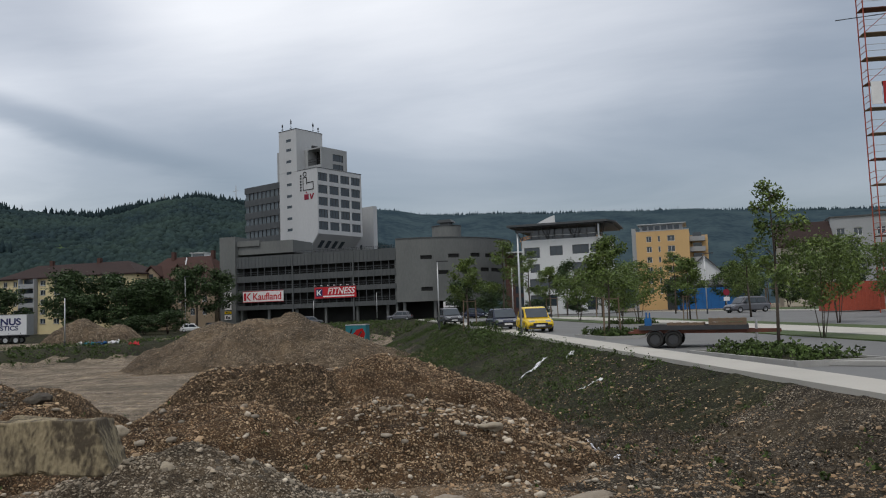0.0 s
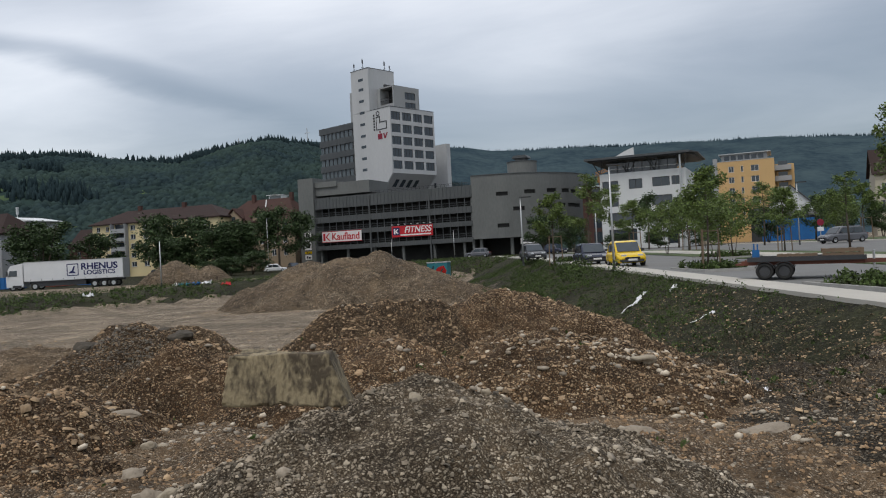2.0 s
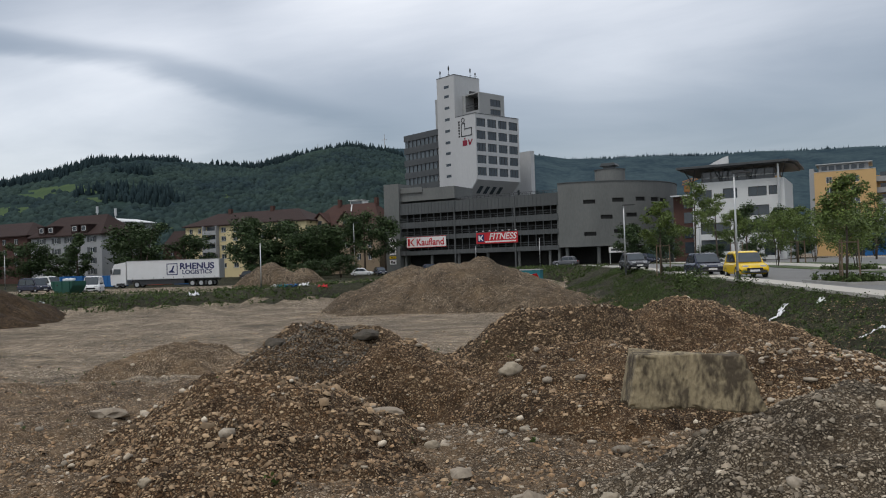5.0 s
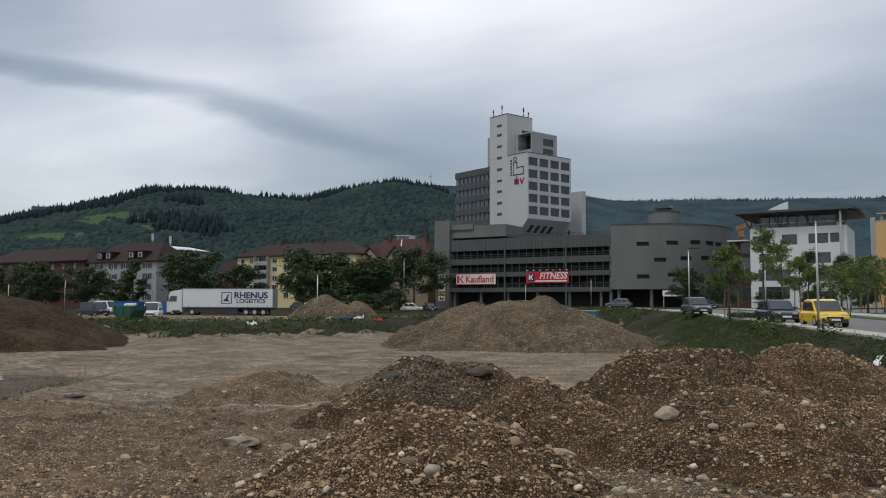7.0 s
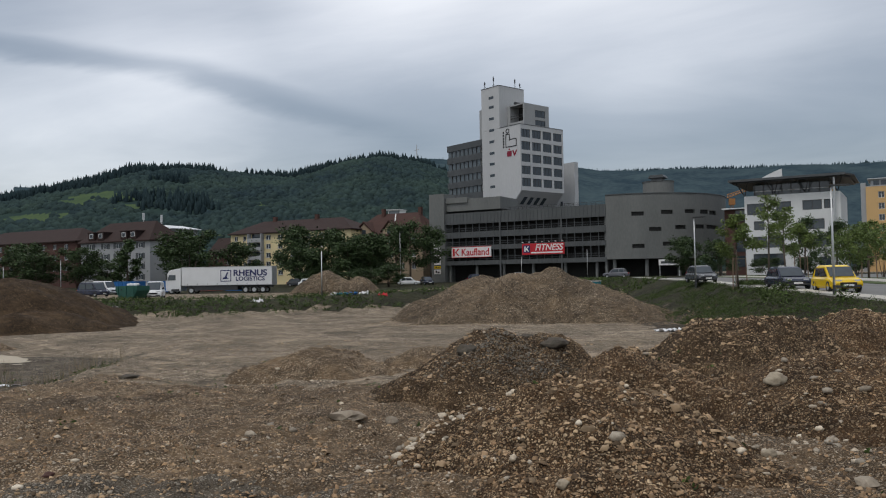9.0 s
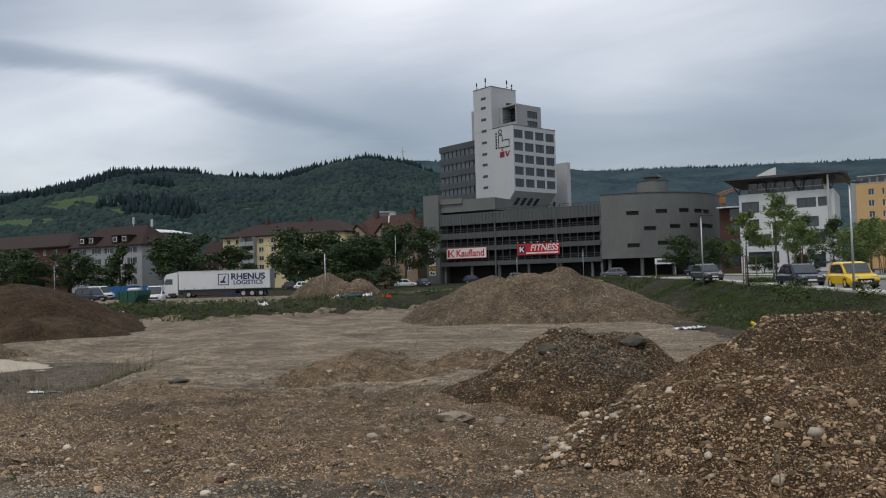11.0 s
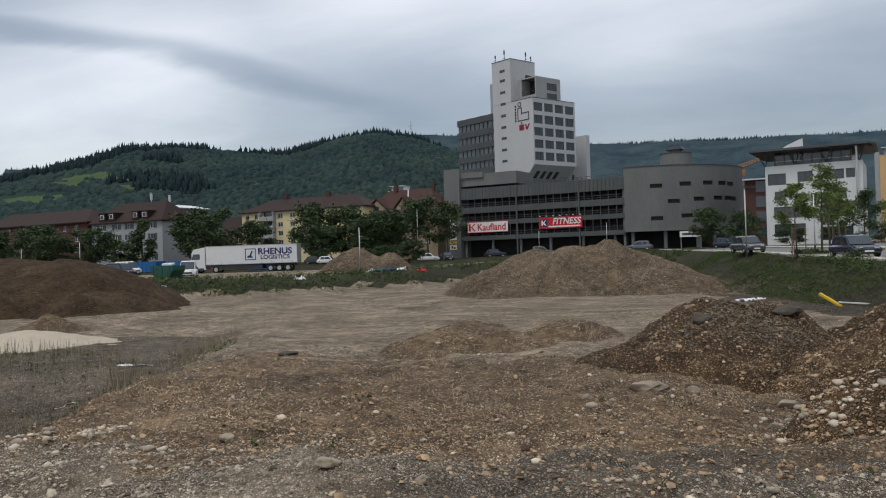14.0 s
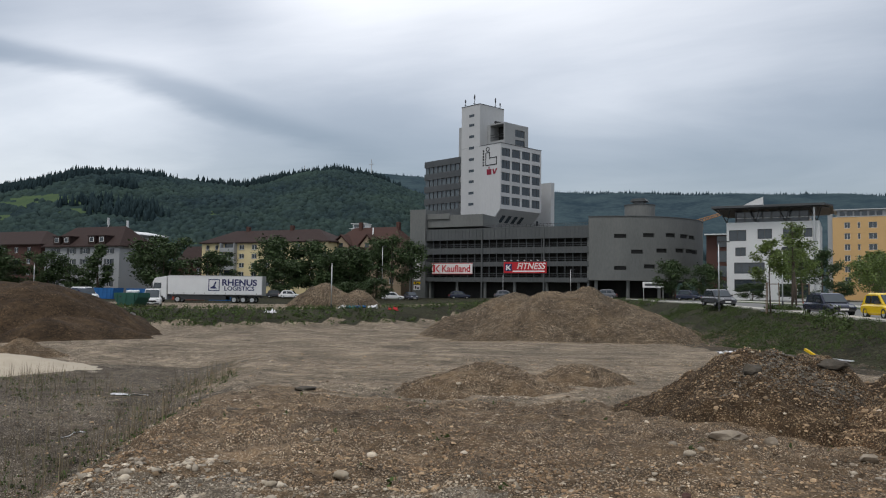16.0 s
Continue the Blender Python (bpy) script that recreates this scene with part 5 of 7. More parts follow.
for i in range(7):
    part("lamp", Geo().box(-4.2 + i * 1.4, -4.0 + i * 1.4, -0.7, -0.5, 1.3, 1.45).box(-4.13 + i * 1.4, -4.07 + i * 1.4, -0.5, 0, 1.33, 1.4), M_wpaint, banner2)
for z0, z1, mt in ((8.7, 9.95, M_banner), (7.2, 8.35, M_banner), (4.7, 6.8, M_banner), (3.9, 4.4, M_yellowcar), (2.7, 3.7, M_banner)):
    b = thing("pier_sign", podium.matrix_basis @ pose(1.9, -0.46, z0), "small square company sign on the concrete pier", "sign", group="pier signs")
    part("board", Geo().box(-0.8, 0.8, -0.05, 0.05, 0, z1 - z0), mt, b)
    part("mark", Geo().box(-0.45, -0.1, -0.08, -0.05, 0.25 * (z1 - z0), 0.8 * (z1 - z0)).box(0.05, 0.5, -0.08, -0.05, 0.2 * (z1 - z0), 0.55 * (z1 - z0)), M_black, b)
logo = thing("tower_logo", tower.matrix_basis, "black outline emblem and red mark printed on the tower", "sign")


def on_side(y0, y1, z0, z1):
    return Geo().box(-0.06, -0.01, y0, y1, z0, z1)


def ringon(yc, zc, r, w):
    a = [(yc + r * math.cos(t), zc + r * math.sin(t)) for t in np.linspace(0, 6.2832, 17)[:-1]]
    b = [(yc + (r - w) * math.cos(t), zc + (r - w) * math.sin(t)) for t in np.linspace(0, 6.2832, 17)[:-1]]
    g = Geo()
    for i in range(16):
        g.prism([a[i], a[(i + 1) % 16], b[(i + 1) % 16], b[i]], -0.06, -0.01, "x")
    return g


part("emblem_head", ringon(4.15, 36.3, 0.6, 0.2), M_black, logo)
part("emblem_outline", on_side(4.65, 4.85, 32.4, 35.6).box(-0.06, -0.01, 3.45, 3.65, 33.9, 35.6).box(-0.06, -0.01, 3.65, 4.65, 35.4, 35.6).box(-0.06, -0.01, 1.2, 4.65, 32.4, 32.6).box(-0.06, -0.01, 1.2, 1.4, 32.6, 34.3).box(-0.06, -0.01, 1.4, 3.45, 34.1, 34.3), M_black, logo)
for i in range(6):
    part("letter_bar", on_side(5.3, 5.75, 32.4 + i * 0.68, 32.85 + i * 0.68), M_black, logo)
part("red_mark", on_side(2.9, 4.4, 30.2, 31.5).box(-0.06, -0.01, 3.45, 3.85, 31.7, 32.1), M_crimson, logo)
part("red_letter", Geo().prism([(2.6, 31.5), (2.2, 31.5), (1.9, 30.7), (1.4, 31.5), (1.0, 31.5), (1.8, 30.2), (2.2, 30.2)], -0.06, -0.01, "x"), M_crimson, logo)

# ---- street lamps and posts ----
def lamp_post(x, y, z, h, arm=0.9, turn=0, label="slim grey street lamp with a flat head", group="street lamps"):
    o = thing("street_lamp", pose(x, y, z, 0, 0, turn), label, "street lamp", group=group)
    part("pole", Geo().tube((0, 0, -0.3), (0, 0, h), 0.065, 0.045, n=10), M_steel, o, smooth=True)
    part("base", Geo().tube((0, 0, -0.1), (0, 0, 0.5), 0.085, 0.075, n=10), M_darksteel, o)
    if arm:
        part("head", Geo().box(-0.1, arm, -0.14, 0.14, h - 0.04, h + 0.05), M_darksteel, o, bevel=0.02)
    return o


lamp_post(4.2, 43.2, float(road_z(43)), 5.6)
lamp_post(0.15, 67.5, float(road_z(67)), 5.5)
lamp_post(27.3, 79.3, float(road_z(79)), 6.1)
lamp_post(7.3, 75.0, float(road_z(75)), 5.0, arm=0)
for x, y, h in ((-36.1, 78.2, 4.7), (-98.8, 120, 5.9), (-110.2, 120, 5.0)):
    o = lamp_post(x, y, lz(x, y), h, arm=0.25 if y > 100 else 0, label="plain pale pole standing at the yard edge", group="yard poles")
for x, y, h in ((-46.2, 150, 10.2), (-10.0, 146, 5.2), (-23, 156, 4.6)):
    lamp_post(x, y, lz(x, y), h, arm=0.8)

# ---- concrete block ----
bm = bmesh.new()
bmesh.ops.create_cube(bm, size=1)
bmesh.ops.subdivide_edges(bm, edges=bm.edges, cuts=22, use_grid_fill=True)
for v in bm.verts:
    x, y, z = v.co
    x *= 0.88
    x -= (0.15 if x > 0 else -0.05) * (z + 0.5) * abs(x) / 0.44
    edge = sum(abs(c) > 0.46 for c in v.co)
    n1 = noise.noise(Vector((x * 3.1, y * 3.1, z * 3.1)))
    n2 = noise.noise(Vector((x * 14 + 5, y * 14, z * 14)))
    n3 = noise.noise(Vector((x * 34 + 9, y * 34, z * 34)))
    chipped = max(0.0, n2 + 0.1) * (edge > 1)
    p = Vector((x, y * 0.42, z * 0.36 + (0.035 * n1 + 0.012 * n2) * (z > 0.45) + max(0.0, 0.05 * n1 + 0.03 * n2) * (z < -0.45)))
    v.co = p * (1 - 0.010 * n1 - 0.011 * n2 - 0.007 * n3 - 0.075 * chipped)
me = bpy.data.meshes.new("concrete_block")
bm.to_mesh(me)
bm.free()
me.polygons.foreach_set("use_smooth", [True] * len(me.polygons))
M_block = mat("weathered_block", (0.30, 0.245, 0.15), (0.082, 0.064, 0.042), scale=4.0, fine=22, bump=1.0, contrast=0.95, stretch=(1.5, 1.5, 0.7))
me.materials.append(M_block)
blk = new("concrete_block", me)
blk.matrix_basis = pose(-3.46, 6.06, 1.50, -4, 3, 5)
tagged(blk, "weathered concrete block with stained face lying on gravel", "concrete block")

# ---- vehicles ----
def wheel(parent, x, y, r, w=0.2, rim=M_steel):
    g = Geo()
    n = 20
    pr = [(r * 0.98, -w / 2), (r, -w / 4), (r, w / 4), (r * 0.98, w / 2), (r * 0.62, w / 2), (r * 0.62, -w / 2)]
    for i in range(n):
        a = 2 * math.pi * i / n
        g.v += [(x + q * math.cos(a), y + o, r + q * math.sin(a)) for q, o in pr]
    m = len(pr)
    for i in range(n):
        for k in range(m):
            g.f.append((i * m + k, i * m + (k + 1) % m, ((i + 1) % n) * m + (k + 1) % m, ((i + 1) % n) * m + k))
    wo = part("wheel", g, M_tyre, parent, smooth=True)
    part("rim", Geo().tube((x, y - w * 0.42, r), (x, y + w * 0.42, r), r * 0.6, n=14), rim, wo)
    return wo


def loft(sections):
    """A closed body from cross sections (x, list of (y, z))."""
    g = Geo()
    m = len(sections[0][1])
    for x, ring_ in sections:
        g.v += [(x, y, z) for y, z in ring_]
    for i in range(len(sections) - 1):
        for k in range(m):
            g.f.append((i * m + k, i * m + (k + 1) % m, (i + 1) * m + (k + 1) % m, (i + 1) * m + k))
    g.f += [tuple(range(m))[::-1], tuple(range((len(sections) - 1) * m, len(sections) * m))]
    return g


def car(x, y, z, turn, paint, label, L=4.1, W=1.7, H=1.5, hood=1.0, boot=0.35, van=False, group="parked cars"):
    """A car, nose along +x of its own frame, built on its wheels."""
    o = thing("car", pose(x, y, z, 0, 0, turn), label, "car", group=group)
    h, w, belt = L / 2, W / 2, 0.55 * H if not van else 0.5 * H

    def ring_(wd, z0, z1, k=0.12):
        return [(-wd + k, z0), (wd - k, z0), (wd, z0 + k), (wd, z1 - k), (wd - k, z1), (-wd + k, z1), (-wd, z1 - k), (-wd, z0 + k)]

    low = 0.2
    nose = 0.52 * H if not van else 0.5 * H
    secs = [(-h, ring_(w * 0.86, 0.34, belt * 0.93)), (-h + 0.12, ring_(w * 0.97, low + 0.05, belt)), (-h + 0.7, ring_(w, low, belt + 0.02)), (0, ring_(w, low, belt + 0.01)), (h - hood - 0.1, ring_(w, low, belt)), (h - 0.45, ring_(w * 0.98, low, nose)), (h - 0.12, ring_(w * 0.93, low + 0.06, nose * 0.86)), (h, ring_(w * 0.8, 0.32, nose * 0.68))]
    part("body", loft(secs), paint, o, smooth=False, bevel=0.025)
    a, b = -h + boot, h - hood
    cab = [(a, ring_(w * 0.9, belt - 0.1, belt + 0.02, 0.04)), (a + 0.25, ring_(w * 0.82, belt - 0.1, H * 0.9, 0.08)), (a + 0.6, ring_(w * 0.80, belt - 0.1, H, 0.1)), (b - 1.0, ring_(w * 0.80, belt - 0.1, H, 0.1)), (b - 0.65, ring_(w * 0.81, belt - 0.1, H * 0.95, 0.08)), (b, ring_(w * 0.9, belt - 0.1, belt + 0.02, 0.04))]
    cabin = part("cabin", loft(cab), paint, o, bevel=0.02)
    gz0, gz1 = belt + 0.06, H - 0.17
    part("windscreen", Geo().prism([(b + 0.0, gz0 - 0.03), (b + 0.02, gz0 - 0.01), (b - 0.52, gz1 + 0.07), (b - 0.55, gz1 + 0.05)], -w * 0.76, w * 0.76, "y"), M_glass, cabin)
    part("rear_window", Geo().prism([(a - 0.01, gz0), (a + 0.01, gz0), (a + 0.2, gz1 - 0.05), (a + 0.17, gz1 - 0.05)], -w * 0.72, w * 0.72, "y"), M_glass, cabin)
    mid = (a + b) / 2 - 0.2
    for s in (-1, 1):
        y0, y1 = s * w * 0.865, s * w * 0.835
        for p, q, p2, q2 in ((a + 0.42, mid - 0.05, a + 0.55, mid - 0.05), (mid + 0.05, b - 0.28, mid + 0.05, b - 0.8)):
            g = Geo()
            for off in (0.0, 0.015):
                g.add([(p, y0 + s * off, gz0), (q, y0 + s * off, gz0), (q2, y1 + s * off, gz1), (p2, y1 + s * off, gz1)], [(0, 1, 2, 3)])
            part("side_window", g, M_glass, cabin)
        part("headlight", Geo().box(h - 0.35, h - 0.06, s * w * 0.56 - 0.17, s * w * 0.56 + 0.17, nose * 0.68, nose * 0.88), M_lampglass, o, bevel=0.03)
        part("tail_light", Geo().box(-h - 0.01, -h + 0.1, s * w * 0.78 - 0.09, s * w * 0.78 + 0.09, belt * 0.72, belt * 0.98), M_redlamp, o)
        part("mirror", Geo().box(b - 0.55, b - 0.42, s * w * 0.95, s * (w + 0.16), belt + 0.05, belt + 0.2) if s > 0 else Geo().box(b - 0.55, b - 0.42, s * (w + 0.16), s * w * 0.95, belt + 0.05, belt + 0.2), M_darksteel, o)
    part("bumper", Geo().box(h - 0.1, h + 0.03, -w * 0.78, w * 0.78, 0.26, 0.42), M_darksteel, o, bevel=0.03)
    part("grille", Geo().box(h - 0.08, h + 0.02, -w * 0.5, w * 0.5, nose * 0.52, nose * 0.70), M_black, o)
    part("number_plate", Geo().box(h + 0.03, h + 0.045, -0.26, 0.26, 0.34, 0.45), M_banner, o)
    r = 0.31 if not van else 0.34
    for wx in (-h + 0.75, h - 0.78):
        for s in (-1, 1):
            wheel(o, wx, s * (w - 0.1), r)
    return o


AX = -86.0
car(5.55, 47.8, float(road_z(47.8)), AX - 1, M_yellowcar, "bright yellow small hatchback parked nose outward", L=3.8, W=1.68, H=1.5, hood=0.95, boot=0.12)
car(4.2, 53.6, float(road_z(53.6)), AX + 0, M_bluecar, "dark blue estate car parked by the footpath", L=4.5, W=1.75, H=1.42, hood=1.15)
car(1.2, 72.8, float(road_z(72.8)), AX + 6, M_greycar, "dark grey hatchback with silver roof rails", L=4.3, W=1.75, H=1.5, hood=1.05)
car(31.4, 79.5, float(road_z(79.5)), -162, M_silver, "silver-grey family estate car on the parking road", L=4.6, W=1.8, H=1.6, hood=1.0, boot=0.15)
car(-5.2, 128, lz(-5.2, 128), 170, M_silver, "pale silver car beside the parking deck", group="cars by the deck")
for x, y, p, t, lb in ((-42, 140, M_wpaint, 10, "white car by the concrete pier"), (-38.9, 141, M_bluecar, -60, "black van by the concrete pier"), (-31, 150, M_bluecar, 20, "black car under the parking deck"), (-22, 146, M_silver, 12, "pale car under the parking deck"), (6.5, 118, M_bluecar, -50, "dark car on the far road"), (-62, 142, M_wpaint, 5, "white car under the trees"), (-66, 146, M_greycar, 5, "grey car under the trees")):
    car(x, y, lz(x, y), t, p, lb, group="cars by the deck")
car(-57.8, 82.3, lz(-57.8, 82.3), -64, M_wpaint, "white panel van facing the pit", L=4.9, W=1.9, H=1.95, hood=0.75, boot=0.1, van=True, group="vans in the yard")
car(-75.5, 96, lz(-75.5, 96), -20, M_bluecar, "dark van with a bright windscreen in the yard", L=4.9, W=1.9, H=1.9, hood=0.75, boot=0.1, van=True, group="vans in the yard")
car(-83.5, 110, lz(-83.5, 110), -20, M_wpaint, "small white delivery van in the yard", L=4.9, W=1.9, H=2.1, hood=0.75, boot=0.1, van=True, group="vans in the yard")

# lorry
lz0 = 0.32
lorry = thing("articulated_lorry", pose(-62.3, 109.3, lz0, 0, 0, 188), "white articulated lorry with a curtain trailer", "lorry")
# own frame: nose along +x
box = part("trailer", Geo().box(-7.0, 6.6, -1.27, 1.27, 1.2, 3.95), M_wpaint, lorry, "long white curtain-sided trailer", bevel=0.04)
for z in (1.2, 3.87):
    part("side_rail", Geo().box(-7.02, 6.62, -1.30, -1.27, z, z + 0.1).box(-7.02, 6.62, 1.27, 1.30, z, z + 0.1), M_steel, box)
for i in range(9):
    part("strap", Geo().box(-6.3 + i * 1.5, -6.25 + i * 1.5, 1.27, 1.29, 1.15, 1.5), M_darksteel, box)
part("rear_frame", Geo().box(-7.06, -7.0, -1.28, 1.28, 1.15, 3.98), M_steel, box)
text("lettering", "RHENUS", 1.25, pose(-3.75, 1.285, 2.95, 90, 0, 180), M_navy, box, bold=0.04, wide=1.08)
text("lettering", "LOGISTICS", 0.85, pose(-3.75, 1.285, 2.1, 90, 0, 180), M_navy, box, bold=0.02, wide=1.08)
part("emblem", Geo().box(-0.9, -0.78, 1.275, 1.29, 1.75, 3.45).box(0.6, 0.72, 1.275, 1.29, 1.75, 3.45).box(-0.78, 0.6, 1.275, 1.29, 3.33, 3.45).box(-0.78, 0.6, 1.275, 1.29, 1.75, 1.87), M_navy, box)
part("emblem_mark", Geo().prism([(-0.55, 2.1), (0.4, 2.1), (0.4, 2.3), (0.05, 2.45), (-0.25, 3.1), (-0.45, 3.1), (-0.2, 2.4)], 1.275, 1.29, "y"), M_navy, box)
part("chassis", Geo().box(-6.8, 6.2, -0.5, 0.5, 0.85, 1.2), M_darksteel, lorry)
# side guards deepened into dark sheets that stand for shade under the trailer
part("guard_shade_sheet", Geo().box(-1.8, 5.6, 1.1, 1.15, 0.45, 1.12).box(-1.8, 5.6, -1.15, -1.1, 0.45, 1.12), M_darksteel, lorry)
cab = part("cab", Geo().prism([(6.75, 0.45), (9.05, 0.45), (9.1, 1.9), (8.85, 2.9), (8.5, 3.55), (6.75, 3.85)], -1.22, 1.22, "y"), M_wpaint, lorry, "white lorry cab", bevel=0.06)
for a_, b_ in ((1.22, 1.245), (-1.245, -1.22)):
    part("cab_window", Geo().prism([(7.55, 2.05), (8.75, 2.05), (8.55, 2.85), (7.55, 2.85)], a_, b_, "y"), M_glass, cab)
part("windscreen", Geo().add([(9.11, -1.1, 1.95), (9.11, 1.1, 1.95), (8.88, 1.05, 2.85), (8.88, -1.05, 2.85)], [(0, 1, 2, 3)]).add([(9.13, -1.1, 1.95), (9.13, 1.1, 1.95), (8.9, 1.05, 2.85), (8.9, -1.05, 2.85)], [(0, 1, 2, 3)]), M_glass, cab)
part("cab_step", Geo().box(7.0, 8.2, 1.05, 1.24, 0.4, 0.75), M_darksteel, cab)
part("mirror", Geo().box(8.8, 8.95, 1.25, 1.45, 2.1, 2.8), M_darksteel, cab)
for wx in (-5.6, -4.3, -3.0, 5.2, 8.2):
    for s in (-1, 1):
        wheel(lorry, wx, s * 1.05, 0.5, 0.3)

# flat trailer with pallets
d = Vector((0.93, -0.37, 0)).normalized()
flat = thing("flatbed_trailer", pose(8.5, 28.6, float(road_z(28.6)), 0, 0.8, math.degrees(math.atan2(d.y, d.x))), "rusty twin-axle flatbed trailer with wooden pallets", "trailer")
part("frame_beam", Geo().box(-1.9, 1.9, -0.75, -0.62, 0.5, 0.65), M_rust, flat)
part("frame_beam", Geo().box(-1.9, 1.9, 0.62, 0.75, 0.5, 0.65), M_rust, flat)
for i in range(6):
    part("cross_member", Geo().box(-1.85 + i * 0.72, -1.75 + i * 0.72, -0.62, 0.62, 0.52, 0.63), M_rust, flat)
part("drawbar", Geo().prism([(1.9, -0.7), (3.0, -0.05), (3.0, 0.05), (1.9, 0.7), (1.9, 0.55), (2.75, 0.0), (1.9, -0.55)], 0.5, 0.62), M_rust, flat)
part("loading_ramp", Geo().box(-2.1, -1.9, -0.7, 0.7, 0.5, 0.56), M_rust, flat)
part("bed", Geo().box(-1.7, 1.95, -0.85, 0.85, 0.66, 0.72), M_wood, flat)
part("side_board", Geo().box(-1.7, 1.95, -0.88, -0.85, 0.62, 0.78), M_darksteel, flat, "dark weathered side board")
part("side_board", Geo().box(-1.7, 1.95, 0.85, 0.88, 0.62, 0.78), M_darksteel, flat)
for wx in (-1.15, -0.53):
    for s in (-1, 1):
        wheel(flat, wx, s * 0.84, 0.29, 0.18, M_darksteel)
        part("mudguard", Geo().prism([(wx + 0.33 * math.cos(t), 0.30 + 0.33 * math.sin(t)) for t in np.linspace(0.3, 2.84, 9)] + [(wx + 0.31 * math.cos(t), 0.30 + 0.31 * math.sin(t)) for t in np.linspace(2.84, 0.3, 9)], s * 0.84 - 0.12, s * 0.84 + 0.12, "y"), M_darksteel, flat)
part("jockey_wheel", Geo().tube((2.2, 0, -0.02), (2.2, 0, 0.9), 0.04, n=8), M_steel, flat)
pallet = thing("wooden_pallet", flat.matrix_basis @ pose(1.25, -0.05, 0.72), "weathered wooden pallet stacked on the trailer", "pallet", group="pallets on the trailer")
for i in range(5):
    part("deck_board", Geo().box(-0.6 + i * 0.28, -0.48 + i * 0.28, -0.6, 0.6, 0.12, 0.14), M_wood, pallet)
for i in range(3):
    part("stringer", Geo().box(-0.6, 0.64, -0.6 + i * 0.55, -0.5 + i * 0.55, 0.02, 0.12), M_wood, pallet)
for i in range(3):
    part("base_board", Geo().box(-0.6 + i * 0.56, -0.48 + i * 0.56, -0.6, 0.6, 0.0, 0.02), M_wood, pallet)
copy_thing(pallet, flat.matrix_basis @ pose(1.23, -0.03, 0.864, 0, 0, 2))
copy_thing(pallet, flat.matrix_basis @ pose(-0.15, 0.0, 0.72, 0, 0, -1))
can = part("blue_canister", Geo().box(-0.12, 0.12, -0.1, 0.1, 0, 0.3).tube((-0.06, 0, 0.3), (-0.06, 0, 0.52), 0.03, n=8).tube((0.06, 0, 0.3), (0.06, 0, 0.5), 0.03, n=8), M_blue, bevel=0.01)
can.matrix_basis = flat.matrix_basis @ pose(-1.5, 0.4, 0.72)
tagged(can, "blue gas bottle clamp on the trailer bed", "bottle")

# skips, containers, scaffold
skip = thing("waste_skip", pose(-57.6, 77.6, lz(-57.6, 77.6), 0, 0, -18), "dark green waste skip with white sacks on top", "skip")
part("tub", Geo().prism([(-1.1, 0.15), (1.0, 0.15), (1.7, 1.0), (1.7, 1.5), (-1.8, 1.5), (-1.8, 1.0)], -0.85, 0.85, "y"), M_skip, skip, bevel=0.03)
for s in (-1.3, 0.0, 1.2):
    part("rib", Geo().box(s - 0.05, s + 0.05, -0.92, -0.85, 0.5, 1.5), M_skip, skip)
part("lifting_pin", Geo().tube((-0.7, -1.0, 1.1), (-0.7, 1.0, 1.1), 0.06, n=8), M_darksteel, skip)
for x in (-0.5, 0.1, 0.6):
    part("sack", Geo().tube((x - 0.25, 0, 1.55), (x + 0.25, 0.1, 1.7), 0.22, 0.12, n=9), M_plastic, skip, "white plastic sack", smooth=True)
cont = thing("graffiti_container", pose(-9.0, 90.6, lz(-9, 90.6), 0, 0, -10), "small teal container sprayed with red and black graffiti", "container")
part("shell", Geo().box(-1.2, 1.2, 0, 1.6, 0.05, 1.85), M_teal, cont, bevel=0.02)
part("sprayed_patch", Geo().prism([(-0.2, 0.3), (0.9, 0.25), (1.1, 0.9), (0.8, 1.5), (0.1, 1.35), (-0.4, 0.8)], -0.012, -0.004, "y"), M_redlamp, cont)
part("sprayed_line", Geo().prism([(-0.9, 0.5), (-0.5, 1.5), (-0.35, 1.45), (-0.7, 0.5)], -0.012, -0.004, "y").prism([(0.2, 0.6), (0.6, 1.2), (0.75, 1.1), (0.35, 0.55)], -0.02, -0.013, "y"), M_black, cont)
part("rim", Geo().box(-1.25, 1.25, -0.05, 1.65, 1.85, 1.95), M_steel, cont)
for x, y, c, lb in ((-79, 118, M_blue, "blue waste container in the yard"), (-73, 121, M_scaf, "orange-red waste container in the yard"), (-69, 124, M_scaf, "orange-red waste container with a dented side"), (-66, 120, M_blue, "blue recycling container in the yard"), (-88, 122, M_blue, "blue open container in the yard")):
    c_ = thing("waste_container", pose(x, y, lz(x, y), 0, 0, LEFT), lb, "container", group="yard containers")
    part("tub", Geo().prism([(-2.6, 0.1), (2.6, 0.1), (2.8, 1.9), (-2.8, 1.9)], 0, 2.2, "y"), c, c_)
    for i in range(6):
        part("rib", Geo().box(-2.3 + i * 0.9, -2.2 + i * 0.9, -0.07, 0.0, 0.2, 1.85), c, c_)
oc = thing("orange_site_container", pose(33.8, 69, float(road_z(69)), 0, 0, GRID), "orange-red site container behind young trees", "container")
part("shell", Geo().box(0, 4.9, 0, 2.4, 0.1, 2.6), M_scaf, oc)
for i in range(16):
    part("corrugation", Geo().box(0.15 + i * 0.3, 0.27 + i * 0.3, -0.04, 0, 0.25, 2.45), M_scaf, oc)
scaf = thing("scaffold_tower", pose(34.2, 60, float(road_z(60)), 0, 0, -8), "tall orange-red scaffold with planked levels", "scaffold")
SH = 36
